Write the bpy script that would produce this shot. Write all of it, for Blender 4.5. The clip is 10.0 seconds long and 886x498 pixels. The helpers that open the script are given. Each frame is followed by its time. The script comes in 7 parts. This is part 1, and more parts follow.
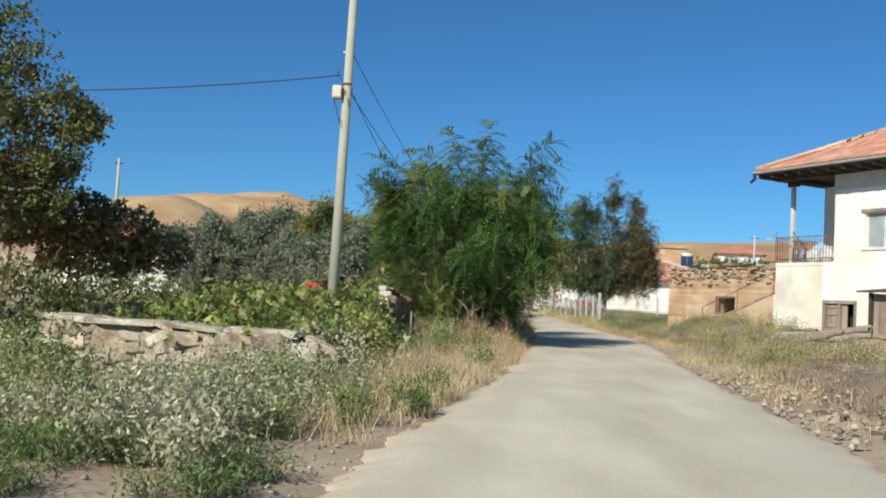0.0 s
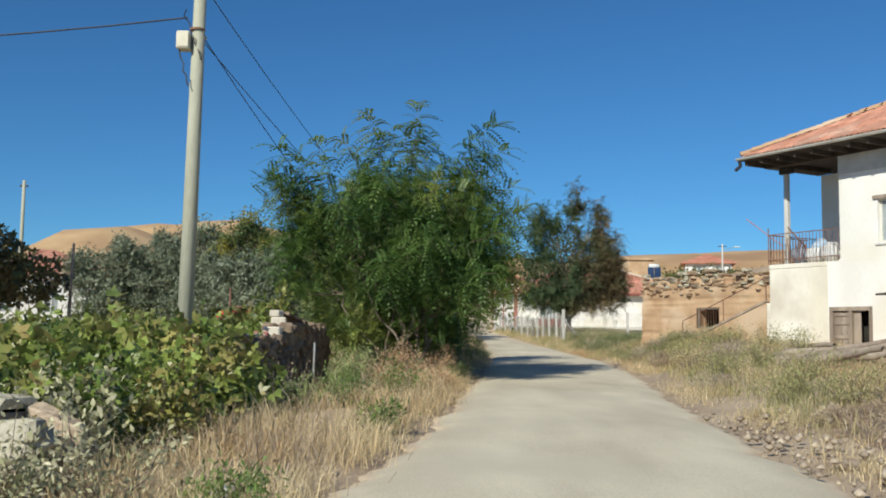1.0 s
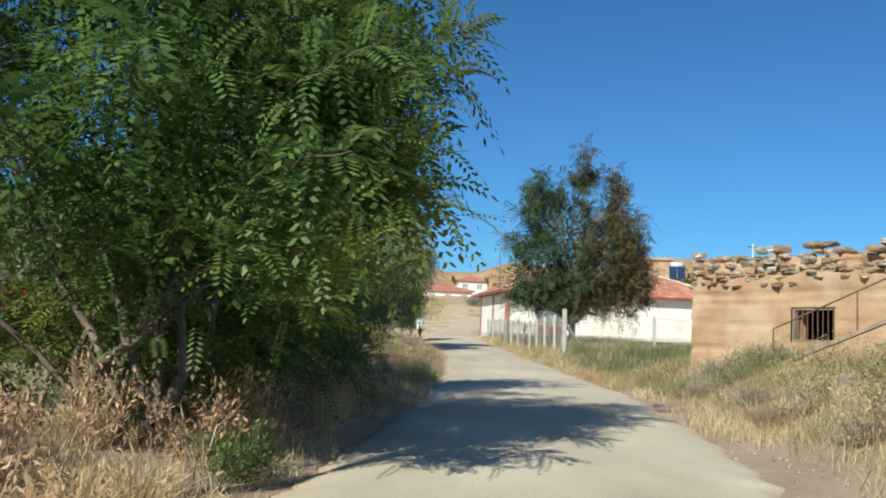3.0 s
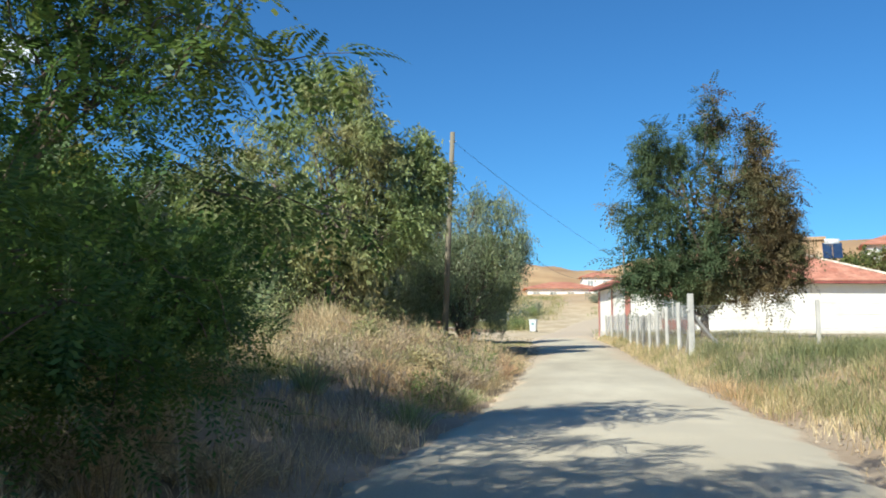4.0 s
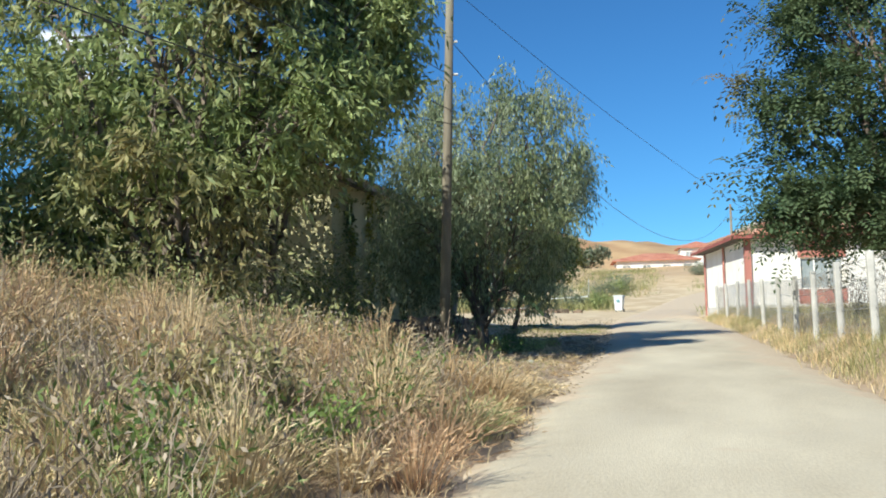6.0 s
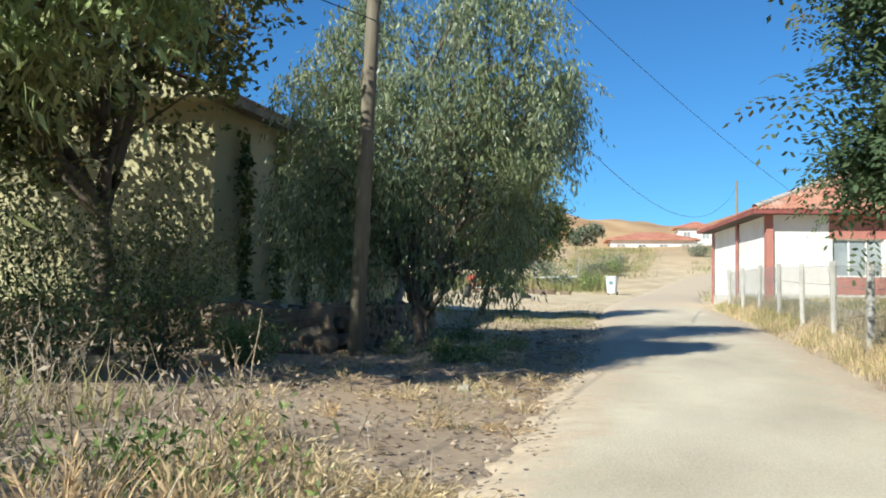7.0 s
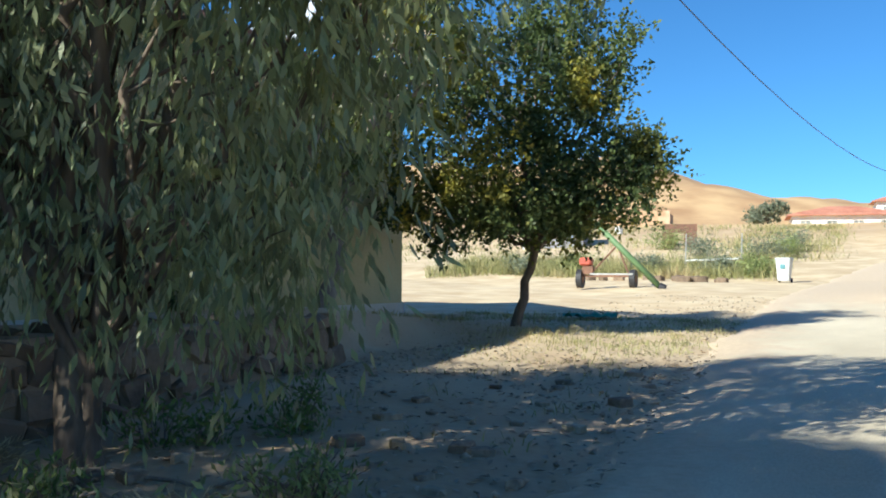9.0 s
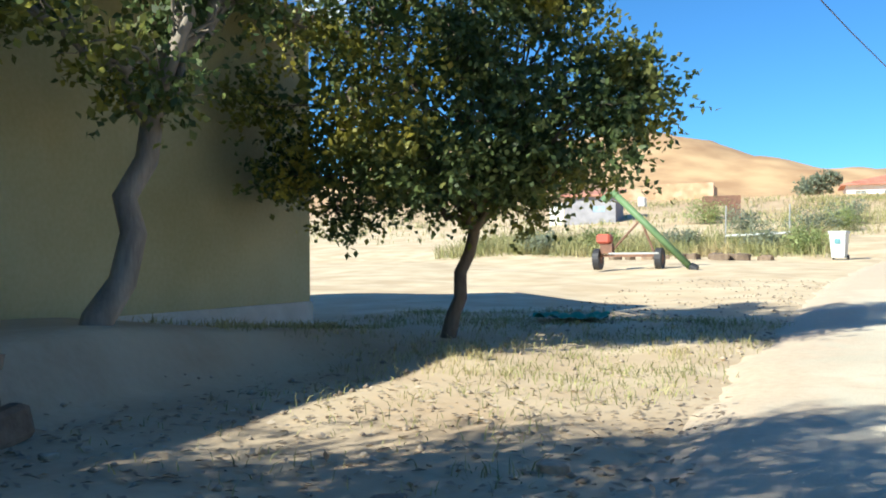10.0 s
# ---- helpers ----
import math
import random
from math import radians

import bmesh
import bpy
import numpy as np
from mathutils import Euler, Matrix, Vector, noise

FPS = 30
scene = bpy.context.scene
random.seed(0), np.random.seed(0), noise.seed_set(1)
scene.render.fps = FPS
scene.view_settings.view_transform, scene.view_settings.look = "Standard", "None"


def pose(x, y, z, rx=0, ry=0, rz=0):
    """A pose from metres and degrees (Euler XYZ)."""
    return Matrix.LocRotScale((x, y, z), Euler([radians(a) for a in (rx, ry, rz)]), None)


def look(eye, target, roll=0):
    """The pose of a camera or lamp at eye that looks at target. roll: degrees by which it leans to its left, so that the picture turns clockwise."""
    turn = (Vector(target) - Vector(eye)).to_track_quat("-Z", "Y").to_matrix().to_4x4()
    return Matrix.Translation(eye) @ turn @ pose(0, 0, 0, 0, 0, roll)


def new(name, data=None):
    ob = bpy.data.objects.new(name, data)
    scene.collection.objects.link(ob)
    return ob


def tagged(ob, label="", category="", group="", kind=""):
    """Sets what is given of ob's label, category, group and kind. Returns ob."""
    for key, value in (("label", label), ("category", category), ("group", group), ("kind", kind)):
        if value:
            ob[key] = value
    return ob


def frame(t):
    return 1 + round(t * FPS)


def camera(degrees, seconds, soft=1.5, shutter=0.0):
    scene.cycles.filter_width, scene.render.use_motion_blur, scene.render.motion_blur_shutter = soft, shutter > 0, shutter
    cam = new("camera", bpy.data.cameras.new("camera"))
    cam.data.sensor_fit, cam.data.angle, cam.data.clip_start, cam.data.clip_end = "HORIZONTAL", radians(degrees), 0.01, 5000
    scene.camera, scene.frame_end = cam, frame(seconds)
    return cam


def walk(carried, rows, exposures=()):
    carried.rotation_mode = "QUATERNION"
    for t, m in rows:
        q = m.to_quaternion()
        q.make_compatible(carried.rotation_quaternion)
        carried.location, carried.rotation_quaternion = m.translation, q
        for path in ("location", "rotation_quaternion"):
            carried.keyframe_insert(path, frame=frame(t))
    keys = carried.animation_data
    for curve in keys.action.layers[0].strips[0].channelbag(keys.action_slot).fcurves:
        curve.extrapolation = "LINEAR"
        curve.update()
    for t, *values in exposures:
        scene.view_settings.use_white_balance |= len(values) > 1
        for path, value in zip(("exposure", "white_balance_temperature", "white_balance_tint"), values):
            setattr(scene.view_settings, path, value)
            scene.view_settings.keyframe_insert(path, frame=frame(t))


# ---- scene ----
cam = camera(49.4, 10.0, soft=1.9)
PATH = [
    (0, (0.891, 0.686, 1.523), (0.823, 2.681, 1.643), 3.0),
    (0.5, (1.358, 3.742, 1.582), (1.321, 5.736, 1.734), 2.4),
    (1, (1.749, 6.857, 1.623), (1.756, 8.85, 1.793), 0.7),
    (1.5, (2.149, 10.393, 1.643), (2.202, 12.385, 1.811), -0.5),
    (2, (2.589, 14.171, 1.652), (2.613, 16.162, 1.836), -0.1),
    (2.5, (2.976, 18.048, 1.638), (3.013, 20.04, 1.821), 2.4),
    (2.7, (3.241, 19.567, 1.646), (3.271, 21.558, 1.829), 2.7),
    (3.8, (5.138, 29.23, 1.652), (4.922, 31.21, 1.832), -0.2),
    (4, (5.24, 30.995, 1.66), (4.968, 32.968, 1.844), 0.1),
    (4.5, (5.335, 35.506, 1.714), (4.935, 37.456, 1.907), 1.3),
    (5, (5.347, 39.626, 1.825), (4.889, 41.564, 2.011), 1.3),
    (5.5, (5.266, 43.264, 1.828), (4.771, 45.194, 2.006), 0.6),
    (6, (5.215, 46.846, 1.745), (4.753, 48.786, 1.895), -1.2),
    (7.5, (4.688, 57.005, 2.163), (4.238, 58.952, 2.251), 1.4),
    (8, (4.716, 60.098, 2.262), (4.227, 62.035, 2.357), 0.7),
    (8.5, (4.844, 62.993, 2.272), (4.175, 64.875, 2.37), 0.5),
    (9, (4.891, 65.726, 2.2), (4.092, 67.558, 2.261), 0.4),
    (9.5, (4.618, 68.315, 2.308), (3.758, 70.12, 2.355), -0.3),
    (10, (4.447, 70.879, 2.336), (3.561, 72.672, 2.352), -0.4),
]
EXPOSURES = [(0, 0.13, 6200, 4), (1.0, 0.04, 6200, 4), (1.6, -0.06, 6200, 4), (2.0, 0.0, 6200, 4), (2.7, 0.14, 6200, 4), (3.8, 0.44, 6050, 3), (4.5, 0.6, 6050, 3), (5.5, 0.56, 6050, 3), (6.2, 0.48, 6050, 3), (7.5, 0.56, 6050, 3), (8.5, 0.66, 6050, 3), (9.2, 0.85, 6050, 3), (10, 0.95, 6050, 3)]
walk(cam, [(t, look(eye, target, roll)) for t, eye, target, roll in PATH], EXPOSURES)

# ---- world, sun, exposure ----
SUN_AZ = math.atan2(-0.50, -0.866)          # where the sun stands, seen from above
SUN_EL = radians(35)
sun_dir = Vector((math.sin(SUN_AZ) * math.cos(SUN_EL), math.cos(SUN_AZ) * math.cos(SUN_EL), math.sin(SUN_EL)))
world = bpy.data.worlds.new("sky")
scene.world = world
world.use_nodes = True
wn, wl = world.node_tree.nodes, world.node_tree.links
sky = wn.new("ShaderNodeTexSky")
sky.sky_type, sky.sun_disc = "NISHITA", False
sky.sun_elevation, sky.sun_rotation = SUN_EL, SUN_AZ
sky.altitude, sky.air_density, sky.dust_density, sky.ozone_density = 1100, 1.0, 0.0, 4.0
tint = wn.new("ShaderNodeMix")
tint.data_type, tint.blend_type = "RGBA", "MULTIPLY"
tint.inputs[0].default_value = 1.0
tint.inputs[7].default_value = (0.60, 1.06, 1.39, 1)
wl.new(sky.outputs[0], tint.inputs[6])
# one small fair-weather cloud, low in the sky ahead and to the left of the lane
geo = wn.new("ShaderNodeTexCoord")
flat = wn.new("ShaderNodeVectorMath")
flat.operation = "MULTIPLY"
flat.inputs[1].default_value = (1, 1, 2.1)
wl.new(geo.outputs["Generated"], flat.inputs[0])
cloud = None
for (cx, cy, cz), size in (((-0.548, 0.791, 0.272), 0.034), ((-0.515, 0.815, 0.268), 0.036), ((-0.532, 0.803, 0.266), 0.040), ((-0.545, 0.800, 0.242), 0.026), ((-0.526, 0.813, 0.243), 0.024), ((-0.565, 0.780, 0.276), 0.016)):
    sub = wn.new("ShaderNodeVectorMath")
    sub.operation = "DISTANCE"
    q = Vector((cx, cy, cz)).normalized()
    sub.inputs[1].default_value = (q.x, q.y, q.z * 2.1)
    wl.new(flat.outputs[0], sub.inputs[0])
    fall = wn.new("ShaderNodeMapRange")
    fall.inputs[1].default_value, fall.inputs[2].default_value = size, size * 0.25
    wl.new(sub.outputs["Value"], fall.inputs[0])
    if cloud is None:
        cloud = fall.outputs[0]
    else:
        mx = wn.new("ShaderNodeMath")
        mx.operation = "MAXIMUM"
        wl.new(cloud, mx.inputs[0])
        wl.new(fall.outputs[0], mx.inputs[1])
        cloud = mx.outputs[0]
puff = wn.new("ShaderNodeTexNoise")
puff.inputs["Scale"].default_value, puff.inputs["Detail"].default_value = 45, 8
wl.new(geo.outputs["Generated"], puff.inputs["Vector"])
edge = wn.new("ShaderNodeMath")
edge.operation = "MULTIPLY"
wl.new(cloud, edge.inputs[0])
wl.new(puff.outputs[0], edge.inputs[1])
soft_edge = wn.new("ShaderNodeMapRange")
soft_edge.inputs[1].default_value, soft_edge.inputs[2].default_value, soft_edge.inputs[4].default_value = 0.1, 0.5, 0.92
wl.new(edge.outputs[0], soft_edge.inputs[0])
over = wn.new("ShaderNodeMix")
over.data_type = "RGBA"
over.inputs[7].default_value = (15, 15, 15.5, 1)
wl.new(soft_edge.outputs[0], over.inputs[0])
wl.new(tint.outputs[2], over.inputs[6])
wl.new(over.outputs[2], wn["Background"].inputs[0])
wn["Background"].inputs[1].default_value = 0.062
sun_lamp = new("sun", bpy.data.lights.new("sun", "SUN"))
sun_lamp.data.energy, sun_lamp.data.angle, sun_lamp.data.color = 5.0, radians(0.53), (1.0, 0.93, 0.82)
sun_lamp.matrix_world = look(sun_dir * 60, (0, 0, 0))


# ---- materials ----
def mat(name, dark, light, scale=3.0, rough=0.85, bump=0.3, fine=40.0, metal=0.0, third=None, third_scale=0.5, island=0.0, obj=0.0, contrast=0.2, stretch=(1, 1, 1), sheen=0.0, dist=0.02, trans=0.0):
    """A surface with two scales of colour noise and relief; island and obj vary its value from piece to piece."""
    m = bpy.data.materials.new(name)
    m.use_nodes = True
    n, l = m.node_tree.nodes, m.node_tree.links
    b = n["Principled BSDF"]
    b.inputs["Roughness"].default_value, b.inputs["Metallic"].default_value = rough, metal
    pos = n.new("ShaderNodeNewGeometry")
    mp = n.new("ShaderNodeMapping")
    mp.inputs["Scale"].default_value = stretch
    l.new(pos.outputs["Position"], mp.inputs[0])
    n1 = n.new("ShaderNodeTexNoise")
    n1.inputs["Scale"].default_value, n1.inputs["Detail"].default_value = scale, 6
    l.new(mp.outputs[0], n1.inputs["Vector"])
    n2 = n.new("ShaderNodeTexNoise")
    n2.inputs["Scale"].default_value, n2.inputs["Detail"].default_value = fine, 4
    l.new(mp.outputs[0], n2.inputs["Vector"])
    add = n.new("ShaderNodeMath")
    add.operation = "MULTIPLY_ADD"
    add.inputs[1].default_value = 0.45
    l.new(n2.outputs[0], add.inputs[0])
    l.new(n1.outputs[0], add.inputs[2])
    ramp = n.new("ShaderNodeMapRange")
    ramp.inputs[1].default_value, ramp.inputs[2].default_value = 0.725 - contrast, 0.725 + contrast
    l.new(add.outputs[0], ramp.inputs[0])
    mix = n.new("ShaderNodeMix")
    mix.data_type = "RGBA"
    mix.inputs[6].default_value, mix.inputs[7].default_value = (*dark, 1), (*light, 1)
    l.new(ramp.outputs[0], mix.inputs[0])
    out = mix.outputs[2]
    if third:
        n3 = n.new("ShaderNodeTexNoise")
        n3.inputs["Scale"].default_value, n3.inputs["Detail"].default_value = third_scale, 5
        l.new(pos.outputs["Position"], n3.inputs["Vector"])
        r3 = n.new("ShaderNodeMapRange")
        r3.inputs[1].default_value, r3.inputs[2].default_value = 0.5, 0.68
        l.new(n3.outputs[0], r3.inputs[0])
        m3 = n.new("ShaderNodeMix")
        m3.data_type = "RGBA"
        m3.inputs[7].default_value = (*third, 1)
        l.new(out, m3.inputs[6])
        l.new(r3.outputs[0], m3.inputs[0])
        out = m3.outputs[2]
    for amount, kind in ((island, "isl"), (obj, "obj")):
        if amount:
            src = pos.outputs["Random Per Island"] if kind == "isl" else n.new("ShaderNodeObjectInfo").outputs["Random"]
            mr = n.new("ShaderNodeMapRange")
            mr.inputs[3].default_value, mr.inputs[4].default_value = 1 - amount, 1 + amount
            l.new(src, mr.inputs[0])
            hv = n.new("ShaderNodeHueSaturation")
            l.new(mr.outputs[0], hv.inputs["Value"])
            l.new(out, hv.inputs["Color"])
            out = hv.outputs[0]
    l.new(out, b.inputs["Base Color"])
    if bump:
        bp = n.new("ShaderNodeBump")
        bp.inputs["Strength"].default_value, bp.inputs["Distance"].default_value = bump, dist
        l.new(add.outputs[0], bp.inputs["Height"])
        l.new(bp.outputs[0], b.inputs["Normal"])
    if trans:
        tl = n.new("ShaderNodeBsdfTranslucent")
        l.new(out, tl.inputs[0])
        ms = n.new("ShaderNodeMixShader")
        ms.inputs[0].default_value = trans
        l.new(b.outputs[0], ms.inputs[1])
        l.new(tl.outputs[0], ms.inputs[2])
        l.new(ms.outputs[0], n["Material Output"].inputs[0])
    return m


def leaf_mat(name, dark, light, third=None, third_scale=0.35, rough=0.55, trans=0.3, island=0.4):
    return mat(name, dark, light, scale=1.2, fine=9, rough=rough, bump=0, island=island, third=third, third_scale=third_scale, trans=trans)


M_soil = mat("dry_soil", (0.30, 0.215, 0.14), (0.46, 0.36, 0.25), scale=0.6, fine=14, bump=0.6, third=(0.40, 0.27, 0.16), third_scale=0.12, dist=0.03)
def soil_by_place():
    """Sand is paler on the open ground up the lane, the hills are orange earth."""
    n, l = M_soil.node_tree.nodes, M_soil.node_tree.links
    b = n["Principled BSDF"]
    src = b.inputs["Base Color"].links[0].from_socket
    pos = n.new("ShaderNodeNewGeometry")
    sep = n.new("ShaderNodeSeparateXYZ")
    l.new(pos.outputs["Position"], sep.inputs[0])
    tex = n.new("ShaderNodeTexNoise")
    tex.inputs["Scale"].default_value, tex.inputs["Detail"].default_value = 0.25, 8
    l.new(pos.outputs["Position"], tex.inputs["Vector"])
    for axis, lo, hi, wob, dark, light in (("Y", 66, 84, 14, (0.50, 0.375, 0.225), (0.66, 0.54, 0.35)), ("Z", 3.5, 8.5, 4, (0.38, 0.225, 0.11), (0.58, 0.39, 0.20))):
        add = n.new("ShaderNodeMath")
        add.operation = "MULTIPLY_ADD"
        add.inputs[1].default_value = wob
        l.new(tex.outputs[0], add.inputs[0])
        l.new(sep.outputs[axis], add.inputs[2])
        rng_ = n.new("ShaderNodeMapRange")
        rng_.inputs[1].default_value, rng_.inputs[2].default_value = lo + wob / 2, hi + wob / 2
        l.new(add.outputs[0], rng_.inputs[0])
        tone = n.new("ShaderNodeTexNoise")
        tone.inputs["Scale"].default_value, tone.inputs["Detail"].default_value = (0.9 if axis == "Y" else 0.06), 10
        l.new(pos.outputs["Position"], tone.inputs["Vector"])
        tr = n.new("ShaderNodeMapRange")
        tr.inputs[1].default_value, tr.inputs[2].default_value = 0.35, 0.65
        l.new(tone.outputs[0], tr.inputs[0])
        c = n.new("ShaderNodeMix")
        c.data_type = "RGBA"
        c.inputs[6].default_value, c.inputs[7].default_value = (*dark, 1), (*light, 1)
        l.new(tr.outputs[0], c.inputs[0])
        m = n.new("ShaderNodeMix")
        m.data_type = "RGBA"
        l.new(rng_.outputs[0], m.inputs[0])
        l.new(src, m.inputs[6])
        l.new(c.outputs[2], m.inputs[7])
        src = m.outputs[2]
    l.new(src, b.inputs["Base Color"])


soil_by_place()
M_road = mat("worn_pale_asphalt", (0.44, 0.375, 0.265), (0.70, 0.62, 0.455), scale=0.9, fine=55, bump=0.6, third=(0.55, 0.485, 0.36), third_scale=0.35, stretch=(1, 0.35, 1), dist=0.012, contrast=0.26)


def sandy_edges():
    """Blown sand and grit cover the lane's edges in uneven tongues."""
    n, l = M_road.node_tree.nodes, M_road.node_tree.links
    b = n["Principled BSDF"]
    src = b.inputs["Base Color"].links[0].from_socket
    at = n.new("ShaderNodeAttribute")
    at.attribute_name = "sand"
    pos = n.new("ShaderNodeNewGeometry")
    tones = []
    for scale, detail in ((2.2, 8), (14.0, 6)):
        tex = n.new("ShaderNodeTexNoise")
        tex.inputs["Scale"].default_value, tex.inputs["Detail"].default_value = scale, detail
        l.new(pos.outputs["Position"], tex.inputs["Vector"])
        tones.append(tex.outputs[0])
    add = n.new("ShaderNodeMath")
    add.operation = "MULTIPLY_ADD"
    add.inputs[1].default_value = 1.5
    l.new(tones[0], add.inputs[0])
    l.new(at.outputs["Fac"], add.inputs[2])
    cover = n.new("ShaderNodeMapRange")
    cover.inputs[1].default_value, cover.inputs[2].default_value = 0.98, 1.35
    l.new(add.outputs[0], cover.inputs[0])
    grit = n.new("ShaderNodeMix")
    grit.data_type = "RGBA"
    grit.inputs[6].default_value, grit.inputs[7].default_value = (0.44, 0.34, 0.225, 1), (0.70, 0.57, 0.41, 1)
    l.new(tones[1], grit.inputs[0])
    m = n.new("ShaderNodeMix")
    m.data_type = "RGBA"
    l.new(cover.outputs[0], m.inputs[0])
    l.new(src, m.inputs[6])
    l.new(grit.outputs[2], m.inputs[7])
    l.new(m.outputs[2], b.inputs["Base Color"])


sandy_edges()
M_white = mat("white_lime_plaster", (0.74, 0.71, 0.64), (0.85, 0.83, 0.78), scale=0.8, fine=25, bump=0.25, third=(0.75, 0.70, 0.60), third_scale=0.7, stretch=(1, 1, 0.35), dist=0.01)
M_plinth = mat("stained_cream_plaster", (0.72, 0.66, 0.53), (0.85, 0.81, 0.71), scale=0.7, fine=20, bump=0.35, third=(0.62, 0.56, 0.46), third_scale=0.6, stretch=(1, 1, 0.3), dist=0.015)
M_mud = mat("mud_plaster", (0.40, 0.25, 0.14), (0.54, 0.37, 0.22), scale=1.2, fine=22, bump=0.7, third=(0.58, 0.43, 0.29), third_scale=0.6, dist=0.03)
M_stone = mat("rough_field_stone", (0.17, 0.12, 0.08), (0.44, 0.35, 0.25), scale=2.6, fine=18, bump=1.0, obj=0.38, dist=0.04, contrast=0.16)
M_stone_pale = mat("pale_cut_stone", (0.50, 0.43, 0.33), (0.66, 0.60, 0.49), scale=2.0, fine=20, bump=0.5, obj=0.15)
M_stone_brown = mat("brown_earthy_stone", (0.13, 0.09, 0.06), (0.30, 0.22, 0.145), scale=1.6, fine=14, bump=0.9, obj=0.3, dist=0.04, third=(0.2, 0.14, 0.09), third_scale=1.5)
M_slab_top = mat("weathered_top_slab", (0.30, 0.27, 0.19), (0.54, 0.49, 0.38), scale=3.5, fine=22, bump=1.0, obj=0.2, dist=0.04, contrast=0.14, third=(0.24, 0.20, 0.13), third_scale=2.0)
M_mortar = mat("earth_mortar", (0.24, 0.18, 0.12), (0.36, 0.28, 0.2), scale=2, fine=25, bump=0.6)
M_tile = mat("red_clay_tile", (0.38, 0.15, 0.09), (0.54, 0.27, 0.18), scale=2.0, fine=20, bump=0.3, obj=0.22, third=(0.48, 0.30, 0.22), third_scale=0.8)
M_tile_far = mat("red_clay_roof", (0.37, 0.145, 0.095), (0.52, 0.25, 0.17), scale=1.0, fine=6, bump=0.4, island=0.15)
M_wood = mat("grey_weathered_wood", (0.20, 0.15, 0.11), (0.38, 0.31, 0.24), scale=2, fine=30, bump=0.5, stretch=(1, 1, 0.2), obj=0.2)
# dark wood, tone halved to put eave shade into soffits and rafters
M_wood_dark = mat("dark_wood_with_soffit_shade", (0.035, 0.027, 0.02), (0.08, 0.06, 0.045), scale=3, fine=25, bump=0.4)
M_pole = mat("greenish_pole_concrete", (0.30, 0.30, 0.22), (0.44, 0.43, 0.33), scale=1.5, fine=30, bump=0.3, stretch=(1, 1, 0.2))
M_pole_wood = mat("brown_pole_wood", (0.16, 0.135, 0.095), (0.27, 0.235, 0.165), scale=2, fine=30, bump=0.5, stretch=(1, 1, 0.12))
M_metal = mat("zinc_gutter", (0.38, 0.38, 0.36), (0.52, 0.52, 0.49), scale=3, fine=30, rough=0.5, metal=0.6, bump=0.1)
M_rust = mat("rusty_iron", (0.14, 0.075, 0.05), (0.25, 0.13, 0.08), scale=6, fine=40, rough=0.8, bump=0.3)
M_cable = mat("black_cable", (0.02, 0.02, 0.022), (0.04, 0.04, 0.045), rough=0.6, bump=0)
M_concrete = mat("pale_concrete", (0.52, 0.50, 0.45), (0.66, 0.64, 0.58), scale=3, fine=40, bump=0.4)
# near-black for sheets that imitate unlit rooms; also the tractor's dark seat
M_dark = mat("interior_shade_and_seat_black", (0.02, 0.017, 0.014), (0.035, 0.03, 0.025), bump=0)
M_ochre = mat("olive_yellow_plaster", (0.42, 0.38, 0.20), (0.52, 0.48, 0.28), scale=0.8, fine=20, bump=0.25, dist=0.01)
M_redpaint = mat("oxide_red_paint", (0.36, 0.135, 0.105), (0.46, 0.20, 0.155), scale=2, fine=30, bump=0.15)
M_bark = mat("brown_bark", (0.10, 0.075, 0.055), (0.22, 0.17, 0.125), scale=5, fine=30, bump=0.8, stretch=(1, 1, 0.25))
M_bark_pale = mat("grey_bark", (0.2, 0.165, 0.13), (0.34, 0.29, 0.23), scale=5, fine=30, bump=0.8, stretch=(1, 1, 0.25))
M_glass = mat("dusty_window_glass", (0.25, 0.28, 0.28), (0.38, 0.41, 0.40), scale=1.5, rough=0.12, bump=0)
M_robinia = leaf_mat("robinia_leaf", (0.06, 0.13, 0.033), (0.165, 0.25, 0.06), third=(0.28, 0.30, 0.06), island=0.3, trans=0.5, rough=0.5)
M_robinia_brown = leaf_mat("robinia_leaf_brown", (0.12, 0.095, 0.045), (0.25, 0.19, 0.09), third=(0.11, 0.13, 0.055), third_scale=0.5, island=0.3, trans=0.32, rough=0.8)
M_robinia2 = leaf_mat("robinia_leaf_turning", (0.06, 0.105, 0.045), (0.125, 0.165, 0.07), third=(0.25, 0.17, 0.085), third_scale=0.2, island=0.2, trans=0.32, rough=0.8)
M_willow = leaf_mat("willow_leaf", (0.19, 0.25, 0.12), (0.46, 0.50, 0.32), third=(0.30, 0.33, 0.15), rough=0.36, trans=0.5)
M_almond = leaf_mat("almond_leaf", (0.19, 0.25, 0.075), (0.42, 0.47, 0.20), third=(0.33, 0.28, 0.12), third_scale=0.3, trans=0.42)
M_silver = leaf_mat("silver_olive_leaf", (0.16, 0.195, 0.12), (0.31, 0.34, 0.23), rough=0.5, trans=0.4)
M_darkleaf = leaf_mat("dark_apricot_leaf", (0.06, 0.10, 0.035), (0.16, 0.21, 0.07), third=(0.46, 0.40, 0.06), third_scale=0.7, trans=0.42)
M_gardenleaf = leaf_mat("garden_tree_leaf", (0.15, 0.20, 0.06), (0.34, 0.40, 0.15), third=(0.36, 0.31, 0.12), trans=0.45)
M_brownleaf = leaf_mat("mulberry_leaf", (0.085, 0.115, 0.03), (0.19, 0.20, 0.06), third=(0.22, 0.13, 0.05))
